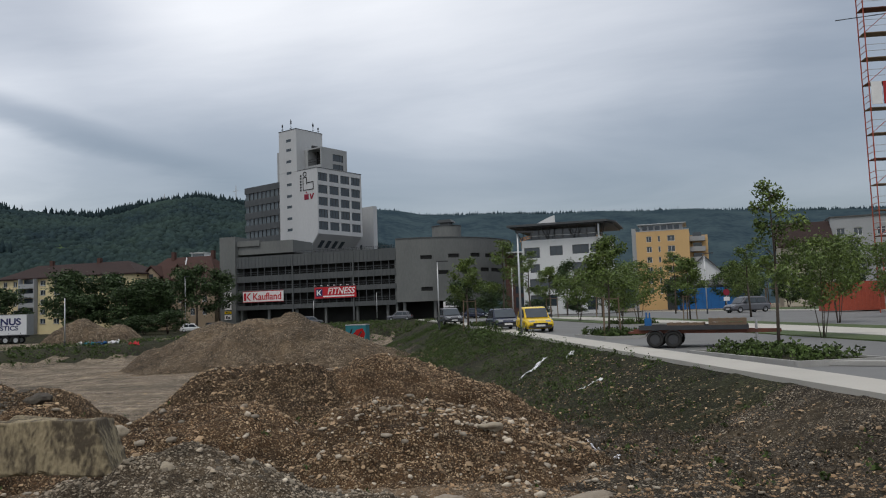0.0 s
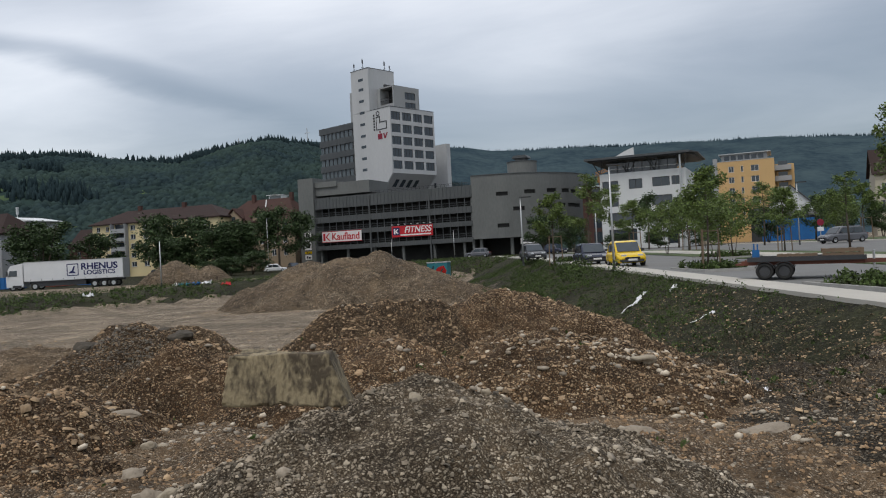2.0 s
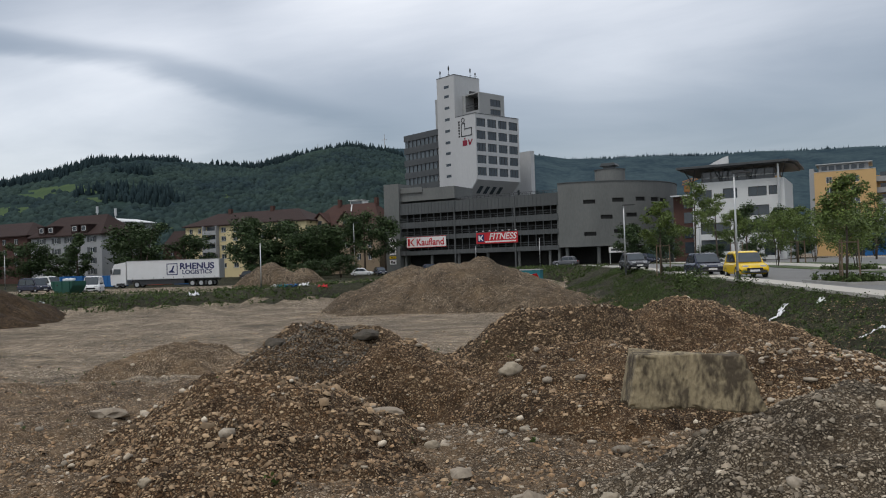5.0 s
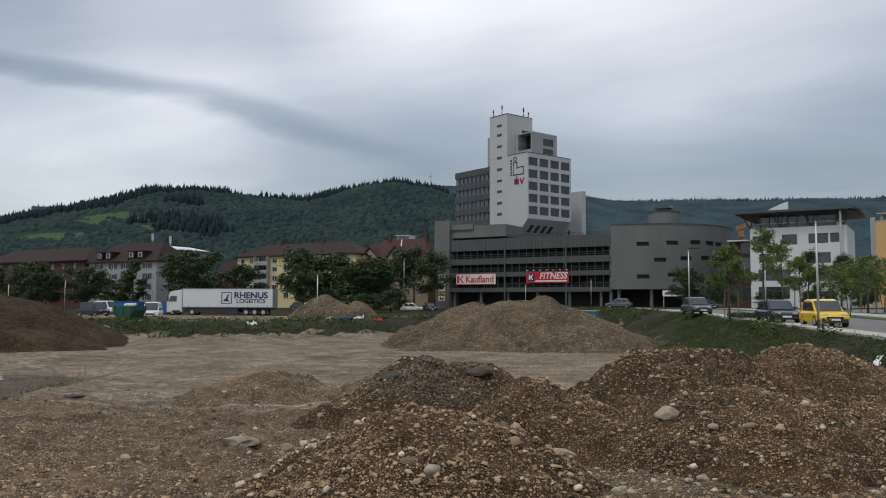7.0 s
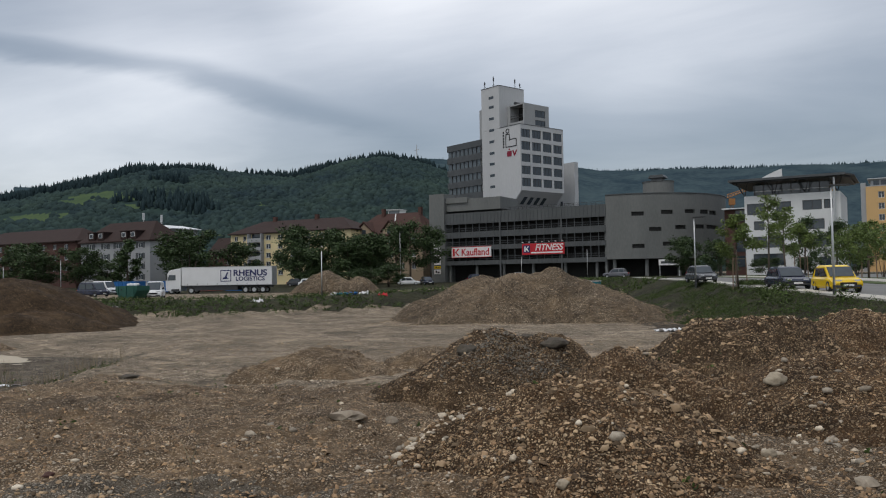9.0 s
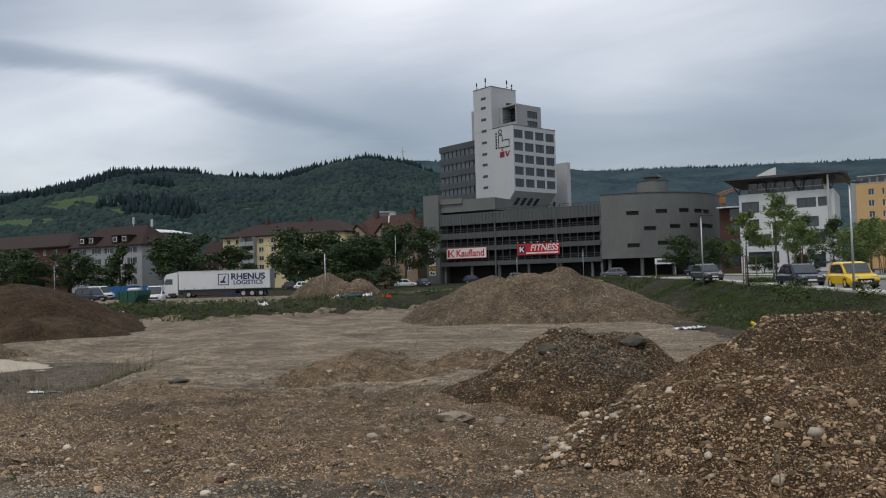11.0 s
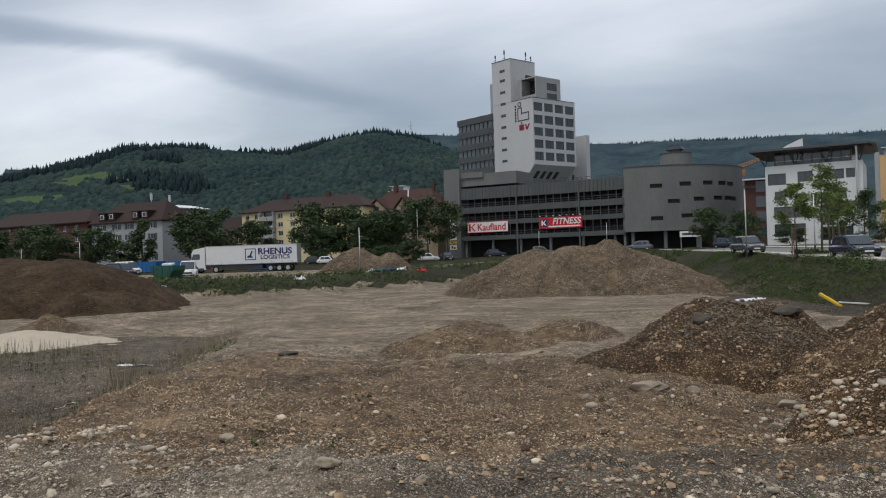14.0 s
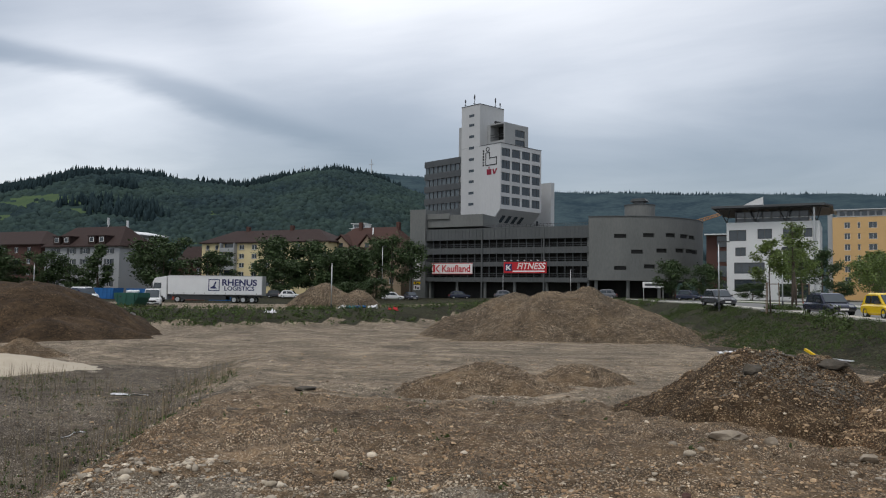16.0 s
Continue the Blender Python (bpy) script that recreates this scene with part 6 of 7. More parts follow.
for x in (0, 2.4, 4.8):
    for y in (0, 1.2):
        part("standard", Geo().tube((x, y, 0), (x, y, SH), 0.05, n=6), M_scaf, scaf)
for k in range(1, 18):
    z = k * 2.0
    part("planks", Geo().box(-0.05, 4.9, 0.05, 1.15, z - 0.06, z), M_wood if k % 3 else M_rust, scaf)
    for hz in (0.5, 1.0):
        part("guard_rail", Geo().tube((-0.2, 0, z + hz), (5, 0, z + hz), 0.025, n=5), M_steel, scaf)
        part("end_rail", Geo().tube((0, -0.1, z + hz), (0, 1.3, z + hz), 0.025, n=5), M_scaf, scaf)
    if k % 2:
        part("brace", Geo().tube((0, 0, z), (2.4, 0, z + 2), 0.025, n=5), M_scaf, scaf)
part("outrigger", Geo().tube((-2.0, 0.3, 23.2), (2, 0.3, 23.5), 0.04, n=5), M_darksteel, scaf)
part("warning_board", Geo().box(1.0, 3.0, -0.1, -0.05, 16.2, 18.0), M_redlamp, scaf)
part("warning_board", Geo().box(0.1, 0.9, -0.1, -0.05, 16.2, 18.0), M_banner, scaf)
kiosk = thing("white_sign_board", pose(2.1, 139, 1.6, 0, 0, GRID), "white sign board with a dark strip of writing", "sign")
part("board", Geo().box(0, 3.6, 0, 0.12, 1.9, 2.9), M_banner, kiosk)
part("writing_strip", Geo().box(0.4, 3.2, -0.02, 0, 2.2, 2.6), M_conc_dark, kiosk)
for s in (0.1, 3.4):
    part("post", Geo().box(s, s + 0.1, 0.12, 0.22, -0.4, 2.9), M_steel, kiosk)
stop = thing("road_sign", pose(29.4, 79.5, float(road_z(79))), "round red road sign on a post", "road sign")
part("post", Geo().tube((0, 0, -0.2), (0, 0, 2.4), 0.035, n=8), M_steel, stop)
part("disc", Geo().tube((0, -0.06, 2.1), (0, -0.03, 2.1), 0.33, n=20), M_crimson, stop)
part("plate", Geo().box(-0.3, 0.3, -0.06, -0.03, 1.25, 1.65), M_banner, stop)

# ---- plants ----
def leaves(centres, radii, per, size, rng, up=0.0):
    """Small bent leaves scattered in clumps: arrays of vertices and quads."""
    n = len(centres) * per
    c = np.repeat(centres, per, 0)
    r = np.repeat(radii, per)[:, None]
    d = rng.normal(size=(n, 3))
    d /= np.linalg.norm(d, axis=1, keepdims=True)
    p = c + d * r * rng.uniform(0.15, 1.0, (n, 1)) ** 0.6
    a = rng.normal(size=(n, 3))
    a[:, 2] += up
    a /= np.linalg.norm(a, axis=1, keepdims=True)
    b = np.cross(a, rng.normal(size=(n, 3)))
    b /= np.linalg.norm(b, axis=1, keepdims=True)
    s = size * rng.uniform(0.6, 1.4, (n, 1))
    v = np.stack([p - a * s * 0.6, p + b * s * 0.32, p + a * s * 0.6, p - b * s * 0.32], 1)
    return v.reshape(-1, 3), np.arange(n * 4).reshape(-1, 4)


def make_tree(seed, h, spread, clear, stems, clumps, per, leaf, leaf_mat, label, open_crown=0.8, stakes=False):
    rng = np.random.default_rng(seed)
    t = thing("tree", pose(0, 0, -50), label, "tree")
    g = Geo()
    tips = []
    for k in range(stems):
        a0 = 6.283 * k / stems + rng.uniform(0, 1)
        lean = 0.0 if stems == 1 else 0.32
        top = Vector((lean * h * math.cos(a0) * 0.5, lean * h * math.sin(a0) * 0.5, h * 0.93))
        mid = top * 0.5 + Vector((rng.uniform(-0.05, 0.05) * h * 0.3, rng.uniform(-0.05, 0.05) * h * 0.3, 0))
        r0 = (0.010 if h < 6 else 0.016) * h / math.sqrt(stems)
        g.tube((0.05 * math.cos(a0), 0.05 * math.sin(a0), -0.15), mid, r0, r0 * 0.65, n=7)
        g.tube(mid, top, r0 * 0.65, r0 * 0.12, n=6)
        for j in range(14 if stems == 1 else 7):
            f = clear + (0.97 - clear) * (j + 0.5) / (14 if stems == 1 else 7)
            base = mid * (f * 2) if f < 0.5 else mid.lerp(top, f * 2 - 1)
            a = rng.uniform(0, 6.283)
            k2 = (f - clear) / (1 - clear)
            reach = spread * (0.35 + 0.75 * math.sin(math.pi * min(1, k2 * 0.8 + 0.22)) ** 1.0) * rng.uniform(0.6, 1.05) * (1 - 0.45 * k2)
            tip = base + Vector((math.cos(a) * reach, math.sin(a) * reach, reach * rng.uniform(0.25, 0.7)))
            g.tube(base, tip, r0 * 0.32, r0 * 0.06, n=5)
            tips += [tip, base.lerp(tip, 0.6), base.lerp(tip, 0.82)]
    part("trunk", g, M_bark, t, smooth=True)
    tips = np.array([tuple(p) for p in tips])
    pick = tips[rng.integers(0, len(tips), clumps)] + rng.normal(size=(clumps, 3)) * spread * 0.10
    v, f = leaves(pick, np.full(clumps, spread * 0.22) * rng.uniform(0.6, 1.3, clumps), per, leaf, rng)
    part("crown", np_mesh("crown", v, f, leaf_mat), leaf_mat, t)
    if stakes:
        for k in range(3):
            a = 2.1 * k + 0.4
            part("stake", Geo().tube((0.45 * math.cos(a), 0.45 * math.sin(a), -0.2), (0.4 * math.cos(a), 0.4 * math.sin(a), 1.9), 0.032, n=6), M_wood, t)
        part("tie_frame", Geo().tube((0.37, 0.16, 1.8), (-0.32, 0.24, 1.8), 0.025, n=5).tube((-0.32, 0.24, 1.8), (-0.04, -0.4, 1.8), 0.025, n=5).tube((-0.04, -0.4, 1.8), (0.37, 0.16, 1.8), 0.025, n=5), M_wood, t)
    return t


young = make_tree(1, 5.0, 1.15, 0.38, 1, 330, 14, 0.105, M_leaf, "young street tree in fresh leaf with support stakes", stakes=True)
tall = make_tree(2, 5.6, 1.0, 0.36, 1, 200, 14, 0.095, M_leaf, "tall thin young tree with an airy crown")
multi = make_tree(3, 4.2, 1.5, 0.30, 4, 360, 14, 0.105, M_leaf, "multi-stemmed young tree in fresh leaf")
dense = make_tree(4, 8.0, 2.6, 0.28, 1, 380, 10, 0.22, M_leafdark, "leafy dark green tree in front of the houses")
dense2 = make_tree(5, 8.0, 2.9, 0.14, 3, 560, 10, 0.25, M_leafdark, "broad bushy tree with dense dark leaves")
slim = make_tree(6, 8.0, 1.7, 0.08, 1, 380, 10, 0.23, M_leafdark, "slender dark green tree beside the grey house")
protos = (young, tall, multi, dense, dense2, slim)
turn_rng = random.Random(3)


def plant(proto, x, y, h_scale, w_scale=None, z=None):
    w_scale = w_scale or h_scale
    z = lz(x, y) if z is None else z
    copy_thing(proto, pose(x, y, z, 0, 0, turn_rng.uniform(0, 360)) @ Matrix.Diagonal((w_scale, w_scale, h_scale, 1)))


for p, x, y, hs, ws in ((young, 7.7, 37.6, 1.0, 1.15), (young, 2.3, 60, 1.1, 1.3), (tall, 5.6, 66, 1.35, 1.7), (multi, 13.3, 53, 1.05, 1.25), (tall, 9.7, 24.2, 1.0, 1.0), (multi, 14.5, 31, 0.95, 1.0),
                        (tall, 24.5, 62, 1.1, 1.6), (young, 19.0, 60, 1.0, 1.3), (multi, 12.2, 68, 1.1, 1.3), (multi, 22.5, 45, 1.2, 1.3), (tall, 9.3, 78, 1.3, 1.8), (young, 16.5, 78, 1.1, 1.6),
                        (multi, 30, 52, 1.2, 1.4), (multi, 10.3, 46, 0.85, 1.0), (young, 13, 88, 1.2, 1.7), (multi, 20.2, 86, 1.3, 1.6), (tall, 27.5, 90, 1.35, 1.9), (multi, 36, 92, 1.3, 1.7), (young, 41, 96, 1.4, 1.8)):
    plant(p, x, y, hs, ws, float(road_z(y)))
for p, x, y, hs, ws in ((dense, 19.0, 112, 1.0, 1.05), (dense, 24, 116, 0.95, 1.1), (dense2, 9.5, 120, 0.7, 0.9), (dense2, 38, 120, 0.7, 1.0), (dense, 44, 118, 0.85, 1.1), (dense, 52, 130, 0.9, 1.2),
                        (dense2, 5.5, 126, 0.8, 1.1), (dense2, 60, 132, 0.7, 1.1), (dense, 68, 128, 1.0, 1.2), (dense, 40, 100, 0.75, 1.0), (dense2, 50, 104, 0.55, 1.0), (dense2, 17, 126, 0.35, 0.9), (dense2, 23, 125, 0.35, 0.9), (dense2, 29, 124, 0.4, 0.9)):
    plant(p, x, y, hs, ws, 1.5)
for p, x, y, hs, ws in ((dense2, -131, 150, 1.3, 1.6), (dense2, -119, 152, 1.15, 1.4), (slim, -105.7, 150, 1.35, 1.7), (dense2, -91.4, 150, 1.55, 1.9), (dense2, -67, 150, 1.55, 1.5), (dense2, -60, 152, 1.45, 1.7), (dense2, -52, 150, 1.3, 1.6), (dense, -45, 153, 1.6, 1.5),
                        (dense, -48.5, 156, 1.55, 1.4), (dense2, -84, 156, 1.2, 1.5), (dense2, -55.5, 147, 1.1, 1.4), (dense2, -64, 146, 0.95, 1.4), (dense, -41.5, 157, 1.5, 1.4), (dense2, -125, 147, 1.0, 1.4), (dense2, -141, 148, 1.2, 1.5), (dense2, -152, 150, 1.25, 1.6), (dense2, -97, 158, 1.3, 1.4), (dense, -72, 160, 1.3, 1.4), (dense2, -113, 154, 0.8, 1.3), (dense2, -56, 160, 1.3, 1.5),
                        (dense2, -47.5, 132, 0.42, 0.9), (dense2, -44, 133, 0.5, 0.9), (dense2, -51, 134, 0.35, 0.8), (slim, -75, 205, 2.2, 2.3), (slim, -78, 207, 2.0, 2.3), (slim, -79, 206, 1.9, 2.2)):
    ws *= 1.25
    plant(p, x, y, hs, ws)
for p in protos:
    for o in list(p.children_recursive):
        bpy.data.objects.remove(o)
    bpy.data.objects.remove(p)


def weeds(name, x, y, size, per, leaf, material, label, seed, up=0.6, zf=land_z):
    """Low plants on the land, joined."""
    rng = np.random.default_rng(seed)
    z = zf(x, y)
    c = np.stack([x, y, z + size * 0.35], -1)
    v, f = leaves(c, size, per, leaf, rng, up)
    v[:, 2] = np.maximum(v[:, 2], np.repeat(np.repeat(z, per), 4) - 0.02)
    ob = new(name, np_mesh(name, v, f, material))
    return tagged(ob, label, "weeds", kind="stuff")


def spread_out(n, x0, x1, y0, y1, keep, seed):
    rng = np.random.default_rng(seed)
    x, y = rng.uniform(x0, x1, n), rng.uniform(y0, y1, n)
    k = keep(x, y, rng.uniform(0, 1, n))
    return x[k], y[k], rng


def bank_keep(x, y, r):
    u = x - edge_x(y)
    thick = step(16, 40, y) * 0.95 + 0.07
    return (u > -4.2 - 0.03 * y) & (u < -0.05) & (r < thick * (0.55 + 1.6 * fbm(x * 0.45, y * 0.3, 3)) + 0.25 * step(-1.2, -0.3, u) * step(24, 30, y))


x, y, rng = spread_out(26000, -6, 7, 8, 85, bank_keep, 11)
weeds("bank_weeds", x, y, rng.uniform(0.05, 0.24, len(x)), 22, 0.055, M_weed, "green weeds and nettles covering the slope below the footpath", 12)
x, y, rng = spread_out(4200, -2, 7, 9, 60, lambda a, b, r: (a - edge_x(b) > -5.5) & (a - edge_x(b) < -1.6) & (r < 0.75 - 0.6 * step(18, 34, b) + 1.2 * fbm(a * 0.5, b * 0.5, 3)), 13)
weeds("dry_bank_growth", x, y, rng.uniform(0.06, 0.24, len(x)), 14, 0.05, M_dryshrub, "dry brown growth on the rubble slope", 14)
x, y, rng = spread_out(60, 2, 6.8, 40, 75, lambda a, b, r: np.abs(a - edge_x(b) + 0.9) < 0.7, 15)
weeds("tall_bank_shrubs", x, y, rng.uniform(0.4, 0.8, len(x)), 160, 0.13, M_weed, "taller shrubs along the path edge", 16)


def far_bank(x, y, r):
    b = y - (58 + 0.85 * np.maximum(0, x + 42))
    return (b > 4) & (b < 19) & (r < 0.35 + 1.5 * fbm(x * 0.15, y * 0.15, 3) + 0.3 * step(5, 10, b))


x, y, rng = spread_out(12000, -85, 0, 60, 105, far_bank, 21)
weeds("far_bank_weeds", x, y, rng.uniform(0.15, 0.45, len(x)), 14, 0.15, M_weed, "strip of green weeds on the far edge of the pit", 22)


def ditch(x, y, r):
    line = -18.6 - 0.33 * np.maximum(y - 6, 0)
    return (x < line + 0.5) & (x > line - 9 - 0.2 * y) & (r < 0.45 + 1.6 * fbm(x * 0.3, y * 0.3, 3))


x, y, rng = spread_out(6200, -38, -17, 6, 29, ditch, 31)
weeds("ditch_weeds", x[:900], y[:900], rng.uniform(0.06, 0.16, 900), 10, 0.05, M_weed, "sparse green weeds among the ditch gravel", 32)
n = len(x)
h = rng.uniform(0.25, 0.75, n)
z = land_z(x, y)
lean = rng.normal(size=(n, 2)) * 0.12
wv = rng.normal(size=(n, 2))
wv = wv / np.linalg.norm(wv, axis=1, keepdims=True) * 0.008
b0 = np.stack([x, y, z], -1)
tip = b0 + np.stack([lean[:, 0] * h, lean[:, 1] * h, h], -1)
w3 = np.concatenate([wv, np.zeros((n, 1))], 1)
v = np.stack([b0 - w3, b0 + w3, tip + w3 * 0.4, tip - w3 * 0.4], 1).reshape(-1, 3)
ob = new("dry_stalks", np_mesh("dry_stalks", v, np.arange(4 * n).reshape(-1, 4), M_dry))
tagged(ob, "thin dry stalks standing in the ditch", "weeds", kind="stuff")
x, y, rng = spread_out(500, -26, 4, 2.6, 22, lambda a, b, r: r < 0.3, 33)
weeds("stray_weeds", x, y, rng.uniform(0.04, 0.09, len(x)), 8, 0.05, M_weed, "stray seedlings between the stones", 34)

# planted islands in the road
for cx, cy, hx, hy, sd in ((7.9, 38.0, 1.15, 2.5, 41), (8.9, 22.6, 1.25, 3.2, 42), (3.4, 60.5, 1.1, 2.0, 43), (12.9, 53.5, 1.4, 2.6, 44)):
    rz = float(road_z(cy))
    il = thing("planted_island", pose(cx, cy, rz, 0, 0, 4.9), "kerbed planting island with low shrubs", "planting bed", group="planting islands")
    for k, q in enumerate(((-hx, hx, -hy, -hy + 0.12), (-hx, hx, hy - 0.12, hy), (-hx, -hx + 0.12, -hy + 0.13, hy - 0.13), (hx - 0.12, hx, -hy + 0.13, hy - 0.13))):
        part("kerb", Geo().box(q[0], q[1], q[2], q[3], -0.1, 0.11), M_kerb, il)
    part("soil", Geo().box(-hx + 0.13, hx - 0.13, -hy + 0.13, hy - 0.13, -0.1, 0.06), M_turf, il)
    rng = np.random.default_rng(sd)
    k = 90
    c = np.stack([rng.uniform(-hx + 0.25, hx - 0.25, k), rng.uniform(-hy + 0.25, hy - 0.25, k), rng.uniform(0.1, 0.3, k)], -1)
    v, f = leaves(c, rng.uniform(0.12, 0.3, k), 26, 0.11, rng, 0.5)
    tagged(part("shrubs", np_mesh("shrubs", v, f, M_weed), M_weed, il), kind="stuff")
slab = part("stone_slab", Geo().box(-0.9, 0.9, -0.25, 0.25, 0, 0.12), M_kerb, bevel=0.02)
slab.matrix_basis = pose(9.4, 19.2, float(road_z(19)), 0, 0, -35)
tagged(slab, "grey stone slab lying at the island kerb", "stone slab")

# ---- stones ----
def ico():
    t = (1 + 5 ** 0.5) / 2
    v = np.array([(-1, t, 0), (1, t, 0), (-1, -t, 0), (1, -t, 0), (0, -1, t), (0, 1, t), (0, -1, -t), (0, 1, -t), (t, 0, -1), (t, 0, 1), (-t, 0, -1), (-t, 0, 1)], float)
    f = np.array([(0, 11, 5), (0, 5, 1), (0, 1, 7), (0, 7, 10), (0, 10, 11), (1, 5, 9), (5, 11, 4), (11, 10, 2), (10, 7, 6), (7, 1, 8), (3, 9, 4), (3, 4, 2), (3, 2, 6), (3, 6, 8), (3, 8, 9), (4, 9, 5), (2, 4, 11), (6, 2, 10), (8, 6, 7), (9, 8, 1)])
    return v / np.linalg.norm(v[0]), f


ICO_V, ICO_F = ico()


CHIP_V = np.array([(1, 0, -0.5), (0, 1, -0.5), (-1, 0, -0.5), (0, -1, -0.5), (0.55, 0.45, 0.6), (-0.45, 0.55, 0.6), (-0.55, -0.45, 0.6), (0.45, -0.55, 0.6)], float)
CHIP_F = np.array([(0, 1, 4), (1, 5, 4), (1, 2, 5), (2, 6, 5), (2, 3, 6), (3, 7, 6), (3, 0, 7), (0, 4, 7), (4, 5, 6), (4, 6, 7)])


def stones(name, x, y, size, material, label, seed, smooth=False, chip=False, shape=None):
    """Stones of uneven shape; chips are the small angular ones."""
    sv, sf = shape or ((CHIP_V, CHIP_F) if chip else (ICO_V, ICO_F))
    rng = np.random.default_rng(seed)
    n = len(x)
    yaw, tilt = rng.uniform(0, 6.2832, n), rng.normal(0, 0.38, n)
    c, q, e, h = np.cos(yaw), np.sin(yaw), np.cos(tilt), np.sin(tilt)
    Rm = np.stack([c, -q * e, q * h, q, c * e, -c * h, 0 * c, h, e], -1).reshape(n, 3, 3)
    s = size[:, None] * np.stack([rng.uniform(0.8, 1.3, n), rng.uniform(0.6, 1.0, n), rng.uniform(0.35, 0.75, n)], -1)
    v = (sv[None] * rng.uniform(0.72, 1.2, (n, len(sv), 1)) + rng.uniform(-0.2, 0.2, (n, len(sv), 3)) * chip) * s[:, None]
    v = np.einsum("nij,nkj->nki", Rm, v)
    z = land_z(x, y) + size * rng.uniform(-0.1, 0.3, n)
    v += np.stack([x, y, z], -1)[:, None]
    f = sf[None] + (np.arange(n) * len(sv))[:, None, None]
    ob = new(name, np_mesh(name, v.reshape(-1, 3), f.reshape(-1, 3), material, smooth))
    return tagged(ob, label, "stones", kind="stuff")


def scatter(n, seed, near=2.6, far=26.0, power=1.35):
    rng = np.random.default_rng(seed)
    k = rng.uniform(0, 1, n)
    p = 1 - power
    y = (near ** p + k * (far ** p - near ** p)) ** (1 / p)
    half = 0.66 * y + 1.5
    x = rng.uniform(0, 1, n) * (13.5 + 2 * half) - 13.8 - half
    return x, y, rng


def crest(x, y, d=0.22):
    """How far a spot stands above the land round it."""
    return land_z(x, y) - (land_z(x + d, y) + land_z(x - d, y) + land_z(x, y + d) + land_z(x, y - d)) / 4


x, y, rng = scatter(70000, 51, far=19.0, power=1.5)
keep = (x - edge_x(y) < -0.3) & (rng.uniform(0, 1, len(x)) < 0.5 + 1.5 * fbm(x * 0.9, y * 0.9, 3) + 7 * crest(x, y))
x, y = x[keep], y[keep]
size = np.clip(rng.lognormal(-4.2, 0.5, len(x)), 0.007, 0.06)
grey = (np.hypot((x + 2.5) / 2.9, (y - 5.65) / 2.8) + 0.5 * fbm(x, y, 2) < 1) | (fbm(x * 0.35 + 4, y * 0.35, 3) > 0.28) | ((x < -9.0) & (y + 3 * fbm(x * 0.6, y * 0.6, 3) < 6.2) & (rng.uniform(0, 1, len(x)) < 0.65))
stones("loose_stones", x[~grey], y[~grey], size[~grey], M_stone, "loose brown and ochre stones strewn over the heaps", 52, chip=True)
stones("grey_stones", x[grey], y[grey], size[grey] * 0.62, M_greystone, "crushed grey stones lying over the gravel", 59, chip=True)
x, y, rng = scatter(30000, 53)
keep = (x - edge_x(y) < -0.3) & (rng.uniform(0, 1, len(x)) < 0.02 + 0.9 * fbm(x * 0.7 + 9, y * 0.7, 3) + 9 * crest(x, y))
x, y = x[keep], y[keep]
stones("pale_stones", x, y, np.clip(rng.lognormal(-4.15, 0.6, len(x)), 0.008, 0.085), M_pale_stone, "pale rounded stones lying in the gravel", 54)
rng = np.random.default_rng(61)
x, y = rng.uniform(-11, 1.5, 40000), rng.uniform(4, 19, 40000)
keep = (land_z(x, y) > base_z(x, y) + 0.12) & (rng.uniform(0, 1, len(x)) < 0.25 + 1.3 * fbm(x * 0.8 + 3, y * 0.8, 3) + 8 * crest(x, y)) & (np.hypot(x + 2.5, y - 5.6) > 2.6)
x, y = x[keep], y[keep]
stones("mound_stones", x, y, np.clip(rng.lognormal(-3.95, 0.5, len(x)), 0.009, 0.075), M_stone, "pale and brown stones studding the gravel heaps", 62, chip=True)
# bedded stones, shoulder to shoulder on the near mounds and flats
BED_V = np.array([(1, 0, -0.6), (-0.5, 0.85, -0.6), (-0.5, -0.85, -0.6), (0.5, 0.25, 0.6), (-0.45, 0.4, 0.6), (-0.05, -0.5, 0.6)], float)
BED_F = np.array([(0, 1, 3), (1, 4, 3), (1, 2, 4), (2, 5, 4), (2, 0, 5), (0, 3, 5), (3, 4, 5)])
x, y, rng = scatter(330000, 81, near=2.6, far=19.0, power=1.55)
high = land_z(x, y) > base_z(x, y) + 0.08
keep = (x - edge_x(y) < -1.0) & (x > -19.5 - 0.3 * y) & (rng.uniform(0, 1, len(x)) < np.where(high, 0.62, 0.26) + 0.9 * fbm(x * 0.8 + 1, y * 0.8, 3))
x, y = x[keep], y[keep]
size = np.clip(rng.lognormal(-4.2, 0.5, len(x)), 0.007, 0.05)
grey = (np.hypot((x + 1.9) / 2.2, (y - 5.9) / 2.2) + 0.7 * fbm(x * 0.8, y * 0.8, 3) + 0.25 * (rng.uniform(0, 1, len(x)) - 0.5) < 1) | ((x < -9.0) & (y + 3 * fbm(x * 0.6, y * 0.6, 3) + rng.uniform(-0.7, 0.7, len(x)) < 6.8))
stones("bedded_stones", x[~grey], y[~grey], size[~grey] * 0.95, M_bed, "small brown stones packed over the gravel mounds", 82, shape=(BED_V, BED_F))
flat_part = grey & (x < -7)
grey &= x >= -7
stones("bedded_chippings", x[grey], y[grey], size[grey] * 0.62, M_bedgrey, "small grey chippings packed over the gravel mound", 83, shape=(BED_V, BED_F))
stones("pale_chippings", x[flat_part], y[flat_part], size[flat_part] * 0.75, M_bedpale, "small pale grey chippings packed over the flat", 84, shape=(BED_V, BED_F))
